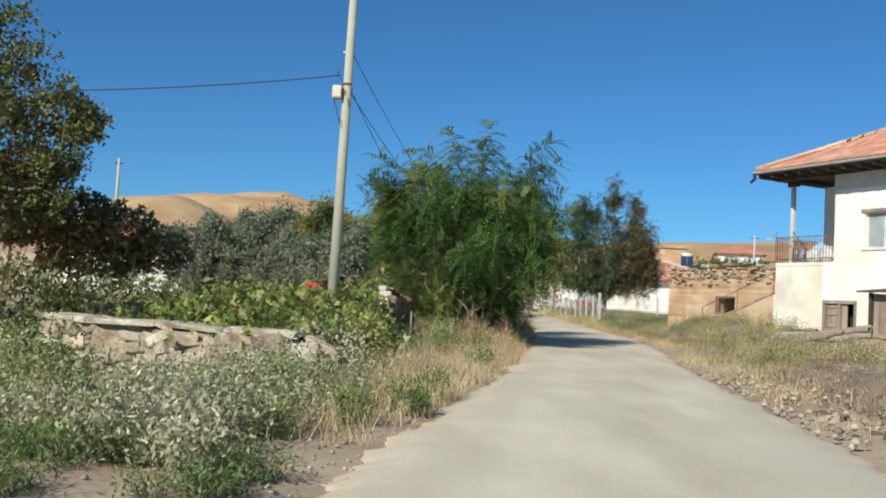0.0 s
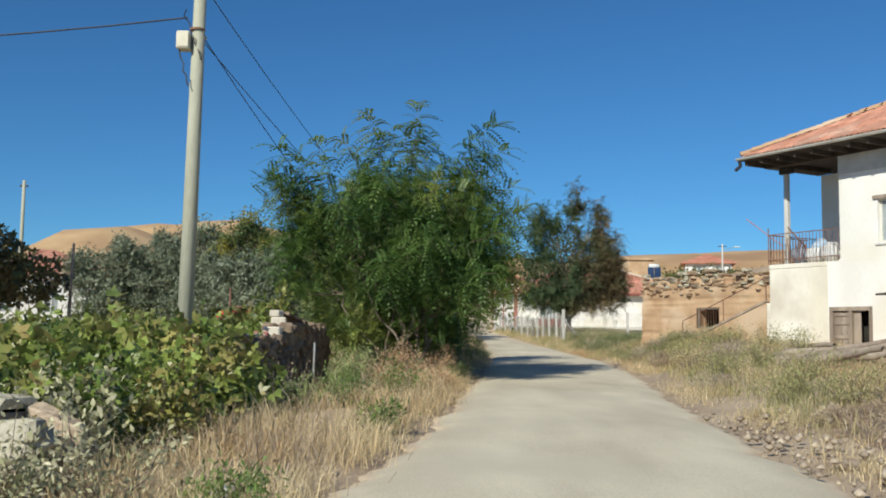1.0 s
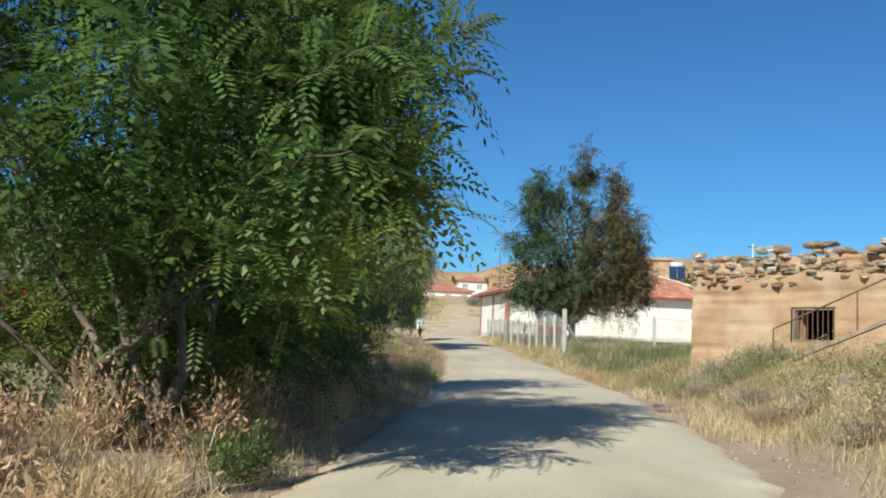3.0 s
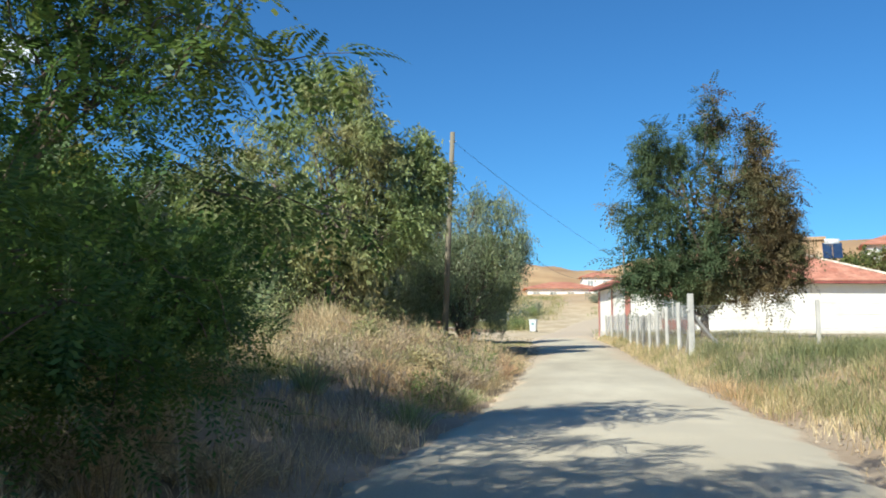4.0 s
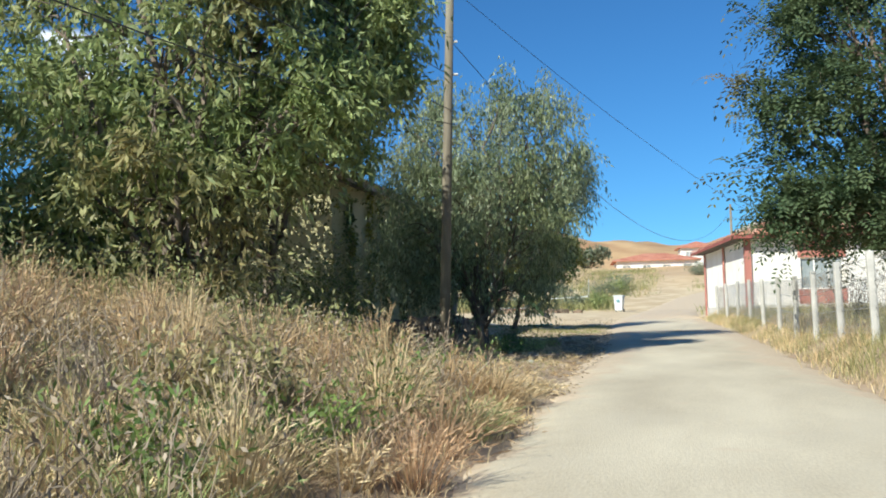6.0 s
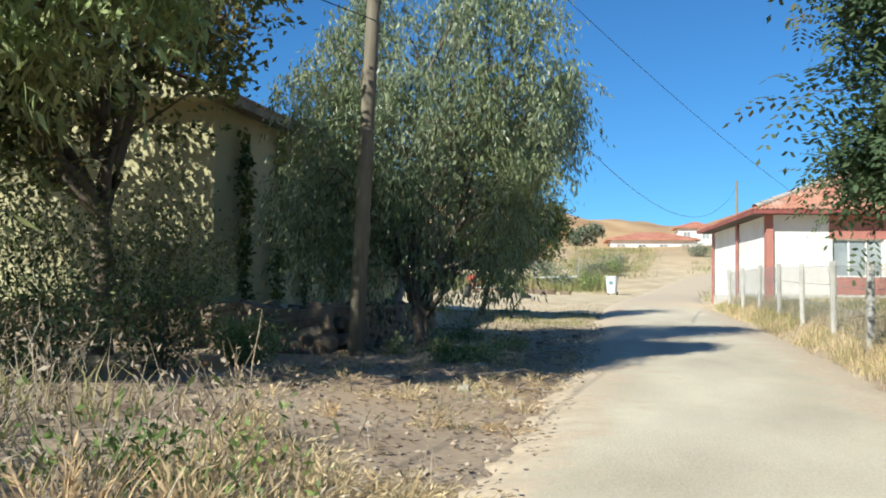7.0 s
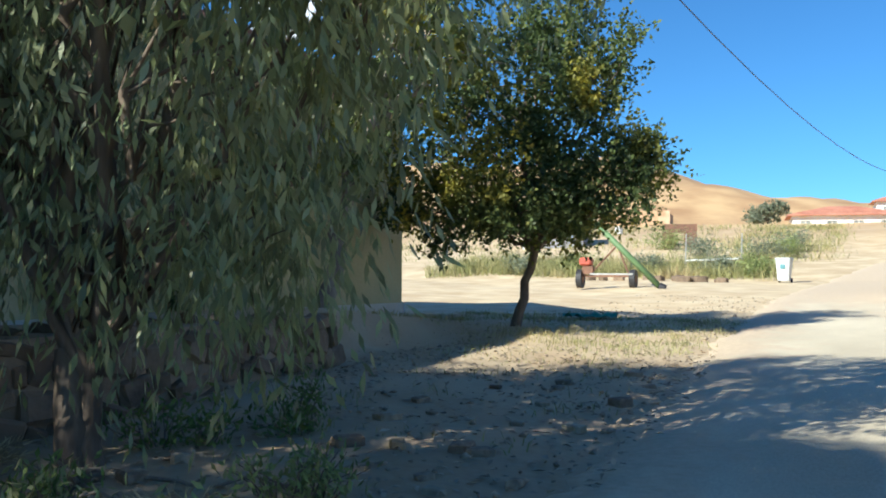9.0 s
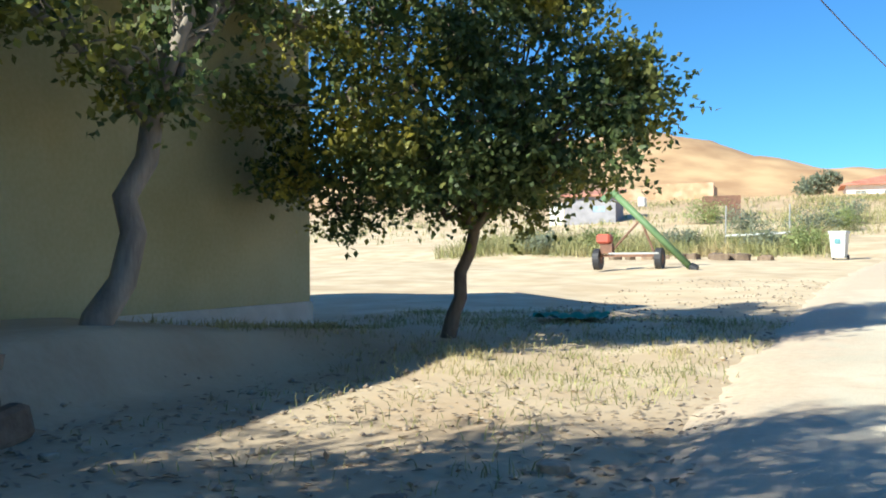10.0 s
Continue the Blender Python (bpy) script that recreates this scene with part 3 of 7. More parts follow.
        dd = np.cos(ph)[:, None] * s1 + np.sin(ph)[:, None] * s2 + ax * (0.35 + 0.9 * (s > 0.9))[:, None]
        V = np.concatenate([V, pinnate(c, dd, rng, 8 if kind == "pinnate" else 5, 0.66 * size, 0.13 * size, 0.072 * size, (0.25, 0.75))])
    # larger filler leaves added deep in the crown to block light and view
    inner = int(inner * (0.27 / inner_leaf))
    which = rng.choice(len(lobes), inner, p=prob)
    tip = lobes[which, :3] + unit(rng.normal(size=(inner, 3))) * lobes[which, 3:] * (0.62 * rng.uniform(0.1, 1, inner) ** 0.5)[:, None]
    tip[:, 2] = np.maximum(tip[:, 2], 0.12)
    V = np.concatenate([V, leaves(tip, rng.normal(size=(inner, 3)) + np.array([0, 0, -0.4]), inner_leaf, inner_leaf * 0.55, rng)])
    x, y = base
    root = empty(name, Matrix.Translation((x, y, float(land(x, y)))), label, "tree", group)
    v, f = np.zeros((0, 3)), np.zeros((0, 4), int)
    for lo, hi, sides in ((0.045, 9, 8), (0.012, 0.045, 5), (0, 0.012, 3)):
        chosen = [q for q in lines if lo < q[1][0] <= hi]
        if chosen:
            v2, f2 = tubes(chosen, sides)
            v, f = np.concatenate([v, v2]), np.concatenate([f, f2 + len(v)])
    child("trunk", np_mesh("trunk", v, f, barkm, True), root)
    crown = np_mesh("crown", V, leaf_faces(len(V)), leafm)
    if turning:
        mid = V.reshape(-1, 4, 3).mean(1)
        edge = mid[:, 0] + 0.7 * np.sin(mid[:, 2] * 1.6) + 0.5 * np.sin(mid[:, 2] * 4.1 + mid[:, 0] * 3) + 0.45 * rng.normal(size=len(mid))
        crown.materials.append(turning[0])
        crown.polygons.foreach_set("material_index", (edge > turning[1]).astype(np.int32))
    child("crown", crown, root)
    return root


def scatter(polys, n, rng):
    """n points inside rectangles (x0, x1, y0, y1, weight), x counted from the road's edge where flagged."""
    w = np.array([p[4] for p in polys], float)
    k = rng.choice(len(polys), n, p=w / w.sum())
    p = np.array([q[:4] for q in polys], float)[k]
    return p[:, 0] + (p[:, 1] - p[:, 0]) * rng.uniform(size=n), p[:, 2] + (p[:, 3] - p[:, 2]) * rng.uniform(size=n)


def grass(name, x, y, height, blades, material, rng, label, width=0.012, lean=0.35, clump=0.12, z=None, plume=0.0, seg=2):
    """Tufts of bent blades on the ground."""
    n = len(x)
    h = np.broadcast_to(height, (n,)) * rng.uniform(0.55, 1.25, n)
    rep = np.repeat(np.arange(n), blades)
    m = len(rep)
    px, py = x[rep] + rng.normal(size=m) * clump, y[rep] + rng.normal(size=m) * clump
    pz = (land(px, py) if z is None else z[rep]) - 0.03
    a = rng.uniform(0, 6.283, m)
    H = h[rep] * rng.uniform(0.55, 1.15, m)
    B = H * lean * rng.uniform(0.2, 1.6, m)
    dx, dy = np.cos(a), np.sin(a)
    f = rng.uniform(0, 6.283, m)
    wx, wy = np.cos(f) * width / 2 * rng.uniform(0.7, 1.4, m), np.sin(f) * width / 2 * rng.uniform(0.7, 1.4, m)
    rows = []
    steps = ((0, 1.0), (0.4, 0.95), (0.75, 0.7 + plume), (1.0, 0.12 + plume * 0.4)) if seg == 3 else ((0, 1.0), (0.6, 0.85 + plume), (1.0, 0.12 + plume * 0.4))
    for s, wv in steps:
        cx, cy, cz = px + dx * B * s ** 2.2, py + dy * B * s ** 2.2, pz + H * (s - 0.3 * np.minimum(1.2, B / H) * s ** 3)
        rows.append(np.stack([np.stack([cx - wx * wv, cy - wy * wv, cz], -1), np.stack([cx + wx * wv, cy + wy * wv, cz], -1)], 1))
    V = np.concatenate(rows, 1).reshape(-1, 3)
    i = np.arange(m)[:, None] * 2 * len(steps)
    F = np.concatenate([i + np.array([[2 * k, 2 * k + 1, 2 * k + 3, 2 * k + 2]]) for k in range(len(steps) - 1)], 0)
    return tagged(new(name, np_mesh(name, V, F, material)), label, "grass", kind="stuff")


def tussock(name, x, y, r, h, n, material, rng, label, head=0.45):
    """Dense clumps of fine dry grass: arching blades from one root, many with a fluffy seed head."""
    V, F = [], 0
    k = np.repeat(np.arange(len(x)), n)
    m = len(k)
    a = rng.uniform(0, 6.283, m)
    q = rng.uniform(0, 1, m) ** 0.6
    R, H = np.asarray(r)[k], np.asarray(h)[k] * rng.uniform(0.55, 1.1, m) * (1.05 - 0.4 * q)
    ex, ey = np.cos(a), np.sin(a)
    bx, by = x[k] + ex * R * 0.35 * q, y[k] + ey * R * 0.35 * q
    bz = land(bx, by) - 0.03
    reach = R * q * rng.uniform(0.5, 1.1, m)
    f = rng.uniform(0, 6.283, m)
    w = 0.0028 * rng.uniform(0.7, 1.6, m)
    cols = []
    sway = rng.normal(size=(2, m)) * 0.06
    def at(s):
        return np.stack([bx + ex * reach * s ** 1.8 + sway[0] * s, by + ey * reach * s ** 1.8 + sway[1] * s, bz + H * (s - 0.22 * s ** 3)], -1)
    side = np.stack([np.cos(f), np.sin(f), 0 * f], -1)
    for s, wv in ((0, 1.2), (0.35, 1.0), (0.7, 0.9), (1.0, 0.2)):
        c = at(s)
        cols.append(np.stack([c - side * (w * wv)[:, None], c + side * (w * wv)[:, None]], 1))
    A = np.concatenate(cols, 1).reshape(-1, 3)
    i = np.arange(m)[:, None] * 8
    FA = np.concatenate([i + np.array([[2 * j, 2 * j + 1, 2 * j + 3, 2 * j + 2]]) for j in range(3)], 0)
    pick = np.nonzero(rng.uniform(size=m) < head)[0]
    heads = []
    for j in range(5):
        s = 0.68 + 0.07 * j
        full = at(s)[pick]
        d = (at(min(1.0, s + 0.05)) - at(s - 0.05))[pick]
        heads.append(leaves(full, unit(d) + 0.45 * rng.normal(size=(len(pick), 3)), 0.07, 0.010, rng))
    B = np.concatenate(heads)
    me = np_mesh(name, np.concatenate([A, B]), np.concatenate([FA, leaf_faces(len(B)) + len(A)]), material)
    return tagged(new(name, me), label, "grass", kind="stuff")


def bush(name, x, y, r, h, n, material, seed, label, leaf=(0.07, 0.035), stalks=14, upright=0.5, category="bush", z=None, stemm=None):
    """A leafy bush: thin stalks from the ground and leaves along them."""
    rng = np.random.default_rng(seed)
    z0 = float(land(x, y)) if z is None else z
    lines, pts, dirs = [], [], []
    for k in range(stalks):
        a = rng.uniform(0, 6.283)
        q = rng.uniform(0.15, 1) ** 0.6
        tip = np.array([math.cos(a) * r * q, math.sin(a) * r * q, h * (1 - 0.45 * q * q) * rng.uniform(0.7, 1.1)])
        p = bent((tip[0] * 0.12, tip[1] * 0.12, -0.1), tip, 5, rng, 0.1, 0.1)
        lines.append((p, np.linspace(0.007, 0.002, 5)))
        m = n // stalks
        s = rng.uniform(0.12, 1.05, m)
        c = np.stack([np.interp(s, np.linspace(0, 1, 5), p[:, j]) for j in range(3)], -1)
        pts.append(c + rng.normal(size=(m, 3)) * 0.16 * r)
        dirs.append(rng.normal(size=(m, 3)) + np.array([0, 0, upright]))
    V = leaves(np.concatenate(pts), np.concatenate(dirs), leaf[0], leaf[1], rng)
    V[:, 2] = np.maximum(V[:, 2], 0.01)
    root = empty(name, Matrix.Translation((x, y, z0)), label, category)
    v, f = tubes(lines, 3)
    child("stem", np_mesh("stem", v, f, stemm or M_twig), root, kind="stuff")
    child("foliage", np_mesh("foliage", V, leaf_faces(len(V)), material), root)
    return root



# ---- roofs ----
def tile_template(w=0.34, l=0.37, h=0.045):
    prof = [(0, 0.0), (0.22, h), (0.45, h * 0.3), (0.62, h * 0.2), (0.8, h), (1.0, 0.0)]
    v = [(p * w, -0.005, q - 0.03) for p, q in prof] + [(p * w, 0, q + 0.012) for p, q in prof] + [(p * w, l, q - 0.012) for p, q in prof]
    k = len(prof)
    f = [(r * k + i, r * k + i + 1, (r + 1) * k + i + 1, (r + 1) * k + i) for r in range(2) for i in range(k - 1)]
    return np.array(v, float), np.array(f)


TILE_V, TILE_F = tile_template()
TILE_ME = np_mesh("roof_tile", TILE_V, TILE_F, M_tile)


def tile_slope(parent, origin, ex, es, inside, width, length, near, rng, name="roof_tile"):
    """Courses of clay tiles on a slope; those that near() picks are pieces of their own, the rest is one mesh."""
    ex, es, origin = Vector(ex).normalized(), Vector(es).normalized(), Vector(origin)
    nz = ex.cross(es)
    rot = Matrix((ex, es, nz)).transposed().to_4x4()
    rest_v, rest_f, n = [], [], 0
    for r in range(int(length / 0.33)):
        for c in range(int(width / 0.33) + 1):
            a, b = c * 0.33, r * 0.33
            if not inside(a + 0.17, b + 0.17):
                continue
            m = Matrix.Translation(origin + ex * a + es * b + nz * (0.03 + rng.uniform(-0.006, 0.006))) @ rot @ Matrix.Rotation(rng.uniform(-0.02, 0.02), 4, "Z") @ Matrix.Rotation(0.06, 4, "X")
            if near(a, b) and n < 230:
                child(name, TILE_ME, parent, m=m)
                n += 1
            else:
                mm = np.array(m)
                rest_f.append(TILE_F + len(rest_v) * len(TILE_V))
                rest_v.append(TILE_V @ mm[:3, :3].T + mm[:3, 3])
    if rest_v:
        child("tile_field", np_mesh("tile_field", np.concatenate(rest_v), np.concatenate(rest_f), M_tile_far), parent, kind="stuff")


def hip_caps(parent, a, b, rng, material):
    a, b = Vector(a), Vector(b)
    n = int((b - a).length / 0.36)
    bm = cyl(0.12, 0.10, 0.42, Matrix.Rotation(radians(90), 4, "Y"), 10)
    bmesh.ops.delete(bm, geom=[v for v in bm.verts if v.co.z < -0.05], context="VERTS")
    me = bpy.data.meshes.new("ridge_tile")
    bm.to_mesh(me)
    bm.free()
    me.materials.append(material)
    q = (b - a).to_track_quat("X", "Z").to_matrix().to_4x4()
    for k in range(n):
        child("ridge_tile", me, parent, m=Matrix.Translation(a + (b - a) * (k / n) + Vector((0, 0, 0.03 + rng.uniform(0, 0.015)))) @ q @ Matrix.Rotation(rng.uniform(-0.05, 0.05), 4, "Z"))


def hip_roof(parent, x0, x1, y0, y1, z, pitch, material, thick=0.12):
    """The solid under the tiles: a hip roof over a rectangle. Returns the ridge's ends and height."""
    half = (y1 - y0) / 2
    rise = half * math.tan(pitch)
    bm = bmesh.new()
    lo = [bm.verts.new(p) for p in ((x0, y0, z - thick), (x1, y0, z - thick), (x1, y1, z - thick), (x0, y1, z - thick))]
    hi = [bm.verts.new(p) for p in ((x0, y0, z), (x1, y0, z), (x1, y1, z), (x0, y1, z))]
    ra, rb = bm.verts.new((x0 + half, (y0 + y1) / 2, z + rise)), bm.verts.new((x1 - half, (y0 + y1) / 2, z + rise))
    bm.faces.new(lo[::-1])
    for i in range(4):
        bm.faces.new((lo[i], lo[(i + 1) % 4], hi[(i + 1) % 4], hi[i]))
    bm.faces.new((hi[0], hi[1], rb, ra))
    bm.faces.new((hi[2], hi[3], ra, rb))
    bm.faces.new((hi[3], hi[0], ra))
    bm.faces.new((hi[1], hi[2], rb))
    roof = part("roof", bm, material, parent)
    return roof, Vector((x0 + half, (y0 + y1) / 2, z + rise)), Vector((x1 - half, (y0 + y1) / 2, z + rise))


def wall_openings(x0, x1, y0, y1, z0, z1, holes):
    """A wall along x with rectangular holes (xa, xb, za, zb) right through it."""
    bm = bmesh.new()
    xs = sorted({x0, x1, *[h[0] for h in holes], *[h[1] for h in holes]})
    for a, b in zip(xs[:-1], xs[1:]):
        cuts = sorted([(h[2], h[3]) for h in holes if h[0] <= a + 1e-6 and h[1] >= b - 1e-6])
        lo = z0
        for c, d in cuts:
            if c > lo:
                box(a, b, y0, y1, lo, c, bm=bm)
            lo = d
        if z1 > lo:
            box(a, b, y0, y1, lo, z1, bm=bm)
    bmesh.ops.remove_doubles(bm, verts=bm.verts, dist=1e-4)
    return bm


def sash_window(parent, x0, x1, z0, z1, y, frame_m, pane_m, mullions=1, bar=0.06, sill=True):
    w = empty("window")
    w.parent = parent
    bm = bmesh.new()
    for a, b, c, d in ((x0, x0 + bar, z0, z1), (x1 - bar, x1, z0, z1), (x0 + bar, x1 - bar, z0, z0 + bar), (x0 + bar, x1 - bar, z1 - bar, z1)):
        box(a, b, y, y + 0.06, c, d, bm=bm)
    for k in range(mullions):
        c = x0 + (x1 - x0) * (k + 1) / (mullions + 1)
        box(c - bar / 2, c + bar / 2, y + 0.002, y + 0.055, z0 + bar, z1 - bar, bm=bm)
    part("window_frame", bm, frame_m, w)
    for k in range(mullions + 1):
        a, b = x0 + bar + (x1 - x0 - bar) * k / (mullions + 1), x0 + (x1 - x0 - bar) * (k + 1) / (mullions + 1)
        part("pane", box(a, b, y + 0.025, y + 0.033, z0 + bar, z1 - bar), pane_m, w)
    if sill:
        part("window_sill", box(x0 - 0.08, x1 + 0.08, y - 0.16, y + 0.02, z0 - 0.07, z0 - 0.004, 0.01), M_concrete, w)
    return w


# ---- white two-storey house with a corner loggia ----
def white_house():
    rng = np.random.default_rng(5)
    ang = math.degrees(math.atan2(-0.875, 0.485))
    root = empty("village_house", pose(12.06, 36.83, 0, 0, 0, ang), "white limewashed two-storey village house with corner loggia and red tiled roof", "house")
    X1, Y1 = 9.5, 7.5
    door = (2.2, 3.62, 1.25, 2.46)
    win = [(3.85, 5.25, 4.22, 5.45), (6.6, 8.0, 4.22, 5.45)]
    part("lower_wall", box(0, 2.15, 0, 0.5, 0.4, 3.66), M_plinth, root, "cream plastered lower wall with stains")
    part("lower_wall", wall_openings(2.152, X1, 0.006, 0.5, 0.4, 3.80, [door]), M_white, root, "white limewashed lower wall")
    part("lower_wall", box(0, 0.5, 0.5, Y1, 0.4, 3.66), M_plinth, root)
    part("lower_wall", box(X1 - 0.5, X1, 0.5, Y1, 0.4, 3.66), M_plinth, root)
    part("lower_wall", box(0.5, X1 - 0.5, Y1 - 0.5, Y1, 0.4, 3.66), M_plinth, root)
    part("floor_slab", box(-0.01, 2.15, -0.014, Y1 + 0.01, 3.664, 3.80, 0.012), M_plinth, root)
    part("floor_slab", box(2.154, X1 + 0.01, 0.504, Y1 + 0.01, 3.664, 3.80, 0.012), M_plinth, root)
    part("upper_wall", wall_openings(2.6, X1, 0.02, 0.4, 3.804, 6.84, win), M_white, root)
    part("upper_wall", box(2.6, 2.95, 0.4, 2.45, 3.804, 6.84), M_white, root)
    part("upper_wall", wall_openings(0.0, 2.95, 2.454, 2.8, 3.804, 6.84, [(1.2, 2.1, 3.82, 5.8)]), M_white, root)
    part("loggia_door", box(1.2, 2.1, 2.55, 2.62, 3.82, 5.8, 0.01), M_wood, root)
    part("upper_wall", box(0.0, 0.35, 2.8, Y1, 3.804, 6.84), M_white, root)
    part("upper_wall", box(X1 - 0.4, X1, 0.4, Y1, 3.804, 6.84), M_white, root)
    part("upper_wall", box(0.35, X1 - 0.4, Y1 - 0.4, Y1, 3.804, 6.84), M_white, root)
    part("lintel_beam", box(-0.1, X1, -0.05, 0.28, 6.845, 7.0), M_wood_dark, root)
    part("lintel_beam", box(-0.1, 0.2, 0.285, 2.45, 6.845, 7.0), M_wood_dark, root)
    # shade under the eave, put in as a grey band on the wall
    part("eave_shade_band", box(2.6, X1, -0.012, 0.016, 6.3, 6.84), M_concrete, root, "grey band put on the wall for the eave's shade")
    for w in win:
        sash_window(root, *w, 0.14, M_concrete, M_glass)
        part("window_lintel", box(w[0] - 0.12, w[1] + 0.12, -0.03, 0.2, w[3] + 0.003, w[3] + 0.1), M_wood, root)
    # basement door: two plank leaves, one missing a board
    d = empty("cellar_door")
    d.parent = root
    for a, b, c, e in ((door[0], door[0] + 0.12, door[2], door[3]), (door[1] - 0.1, door[1], door[2], door[3]), (door[0] + 0.12, door[1] - 0.1, door[3] - 0.12, door[3]), (2.84, 2.96, door[2], door[3] - 0.12)):
        part("jamb", box(a, b, -0.03, 0.2, c, e, 0.008), M_wood, d)
    for k, (a, b, gap) in enumerate(((2.33, 2.56, 0), (2.58, 2.83, 0.06), (2.97, 3.2, 0))):
        part("door_plank", box(a, b, 0.06, 0.09, door[2] + gap, door[3] - 0.13 - gap), M_wood, d)
    for zz in (1.55, 1.95, 2.2):
        part("door_rail", box(2.33, 2.83, 0.03, 0.058, zz, zz + 0.09), M_wood, d)
    # near-black sheets behind door and windows stand in for unlit rooms
    part("cellar_shade_sheet", box(2.2, 3.62, 0.51, 0.55, 1.25, 2.46), M_dark, root)
    part("window_shade_sheet", box(3.85, 8.0, 0.45, 0.5, 4.2, 5.5), M_dark, root)
    # roof
    roof, ra, rb = hip_roof(root, -0.2, X1 + 0.9, -0.96, Y1 + 0.9, 7.13, radians(25.6), M_wood_dark)
    t = math.tan(radians(45))
    cp = math.cos(radians(25.6))
    L = ((Y1 + 1.86) / 2) / cp
    W = X1 + 1.1
    tile_slope(roof, (-0.2, -0.96, 7.13), (1, 0, 0), (0, cp, math.sin(radians(25.6))), lambda a, b: b * cp < a < W - b * cp, W, L, lambda a, b: a < 8.5, rng)
    D = Y1 + 1.86
    tile_slope(roof, (-0.2, Y1 + 0.9, 7.13), (0, -1, 0), (cp, 0, math.sin(radians(25.6))), lambda a, b: b * cp < a < D - b * cp, D, L, lambda a, b: False, rng)
    hip_caps(roof, (-0.2, -0.96, 7.16), ra, rng, M_mud)
    hip_caps(roof, (-0.2, Y1 + 0.9, 7.16), ra, rng, M_mud)
    # rafters under the eave
    for k in range(9):
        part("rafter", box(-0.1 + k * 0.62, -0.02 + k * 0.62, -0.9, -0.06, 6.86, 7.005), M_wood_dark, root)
    # gutter and its broken outlet
    bm = cyl(0.075, 0.075, X1 + 1.2, Matrix.Translation((-0.3, -1.03, 7.1)) @ Matrix.Rotation(radians(90), 4, "Y"), 10, cap=False)
    bmesh.ops.delete(bm, geom=[v for v in bm.verts if v.co.z > 7.13], context="VERTS")
    part("gutter", bm, M_concrete, root, "pale grey eaves gutter", smooth=True)
    bm = rod((-0.2, -1.03, 7.03), (-0.2, -0.98, 6.86), 0.055, 10)
    rod((-0.2, -0.98, 6.87), (-0.38, -1.02, 6.74), 0.055, 10, bm)
    part("downpipe", bm, M_cable, root, "short broken black downpipe elbow")
    # loggia post and bolster
    part("post", box(0.28, 0.42, 0.36, 0.5, 3.80, 6.656, 0.012), M_concrete, root, "pale grey loggia post")
    part("bolster", box(0.12, 0.6, 0.34, 0.506, 6.66, 6.842, 0.012), M_wood_dark, root, "dark wooden bolster on the post")
    part("tie_beam", box(0.28, 0.42, 0.51, 2.44, 6.85, 6.99), M_wood_dark, root)
    rail = empty("balcony_railing")
    rail.parent = root
    tagged(rail, "rusty iron balcony railing with upright bars")
    for z in (3.93, 4.72):
        part("rail", box(-0.02, 2.58, -0.025, 0.0, z, z + 0.03), M_rust, rail)
        part("rail", box(-0.03, -0.005, 0.0, 2.44, z, z + 0.03), M_rust, rail)
    bar = bpy.data.meshes.new("bar")
    bm = cyl(0.011, 0.011, 0.9, None, 6)
    bm.to_mesh(bar)
    bm.free()
    bar.materials.append(M_rust)
    for k in range(21):
        child("bar", bar, rail, m=pose(0.05 + k * 0.125, -0.012, 3.8))
    for k in range(19):
        child("bar", bar, rail, m=pose(-0.018, 0.1 + k * 0.125, 3.8))
    part("corner_bar", rod((-0.02, -0.012, 3.8), (-0.02, -0.012, 4.95), 0.018), M_rust, rail)
    # a panel of closer bars knocked inwards
    for k in range(8):
        part("bent_bar", rod((0.72 + 0.075 * k, 0.03, 3.82), (0.58 + 0.085 * k, 0.16 + 0.02 * k, 4.6 - 0.012 * k), 0.013, 6), M_rust, rail)
    part("bent_rail", rod((0.58, 0.16, 4.6), (1.2, 0.32, 4.5), 0.017, 6), M_rust, rail)
    return root


white_house()
HOUSE = pose(12.06, 36.83, 0, 0, 0, math.degrees(math.atan2(-0.875, 0.485)))
# things kept on the loggia
bm = rod((1.5, 0.5, 3.81), (0.6, 0.15, 4.95), 0.022)
thing("iron_bar", bm, M_rust, HOUSE, "rusty iron bar leaning across the loggia", "iron bar")
thing("red_rod", rod((0.5, 0.06, 4.35), (-0.9, 0.0, 5.32), 0.014, 6), M_redpaint, HOUSE, "thin red rod jutting out over the balcony railing", "rod")
M_bluecloth = mat("faded_blue_cloth", (0.22, 0.33, 0.48), (0.42, 0.52, 0.62), scale=4, bump=0.5)
M_whitecloth = mat("white_sack", (0.6, 0.6, 0.58), (0.75, 0.75, 0.72), scale=4, bump=0.6)
for k, (x, y, r, h, m, lab) in enumerate(((0.75, 0.55, 0.28, 0.55, M_bluecloth, "faded blue bundle on the loggia floor"), (1.3, 0.5, 0.3, 0.45, M_whitecloth, "white sack on the loggia floor"), (1.85, 0.55, 0.3, 0.6, M_whitecloth, "pale stuffed sack on the loggia floor"), (1.2, 1.0, 0.35, 0.8, M_bluecloth, "blue and white bundle behind the railing"))):
    bm = bmesh.new()
    bmesh.ops.create_icosphere(bm, subdivisions=3, radius=1)
    for v in bm.verts:
        n = noise.noise(v.co * 1.7 + Vector((k * 3, 0, 0)))
        v.co = Vector((v.co.x * r, v.co.y * r, (v.co.z + 1) * h / 2)) * (1 + 0.25 * n)
        v.co.z = max(v.co.z, 0)
    thing("sack", bm, m, HOUSE @ pose(x, y, 3.805), lab, "sack", smooth=True)


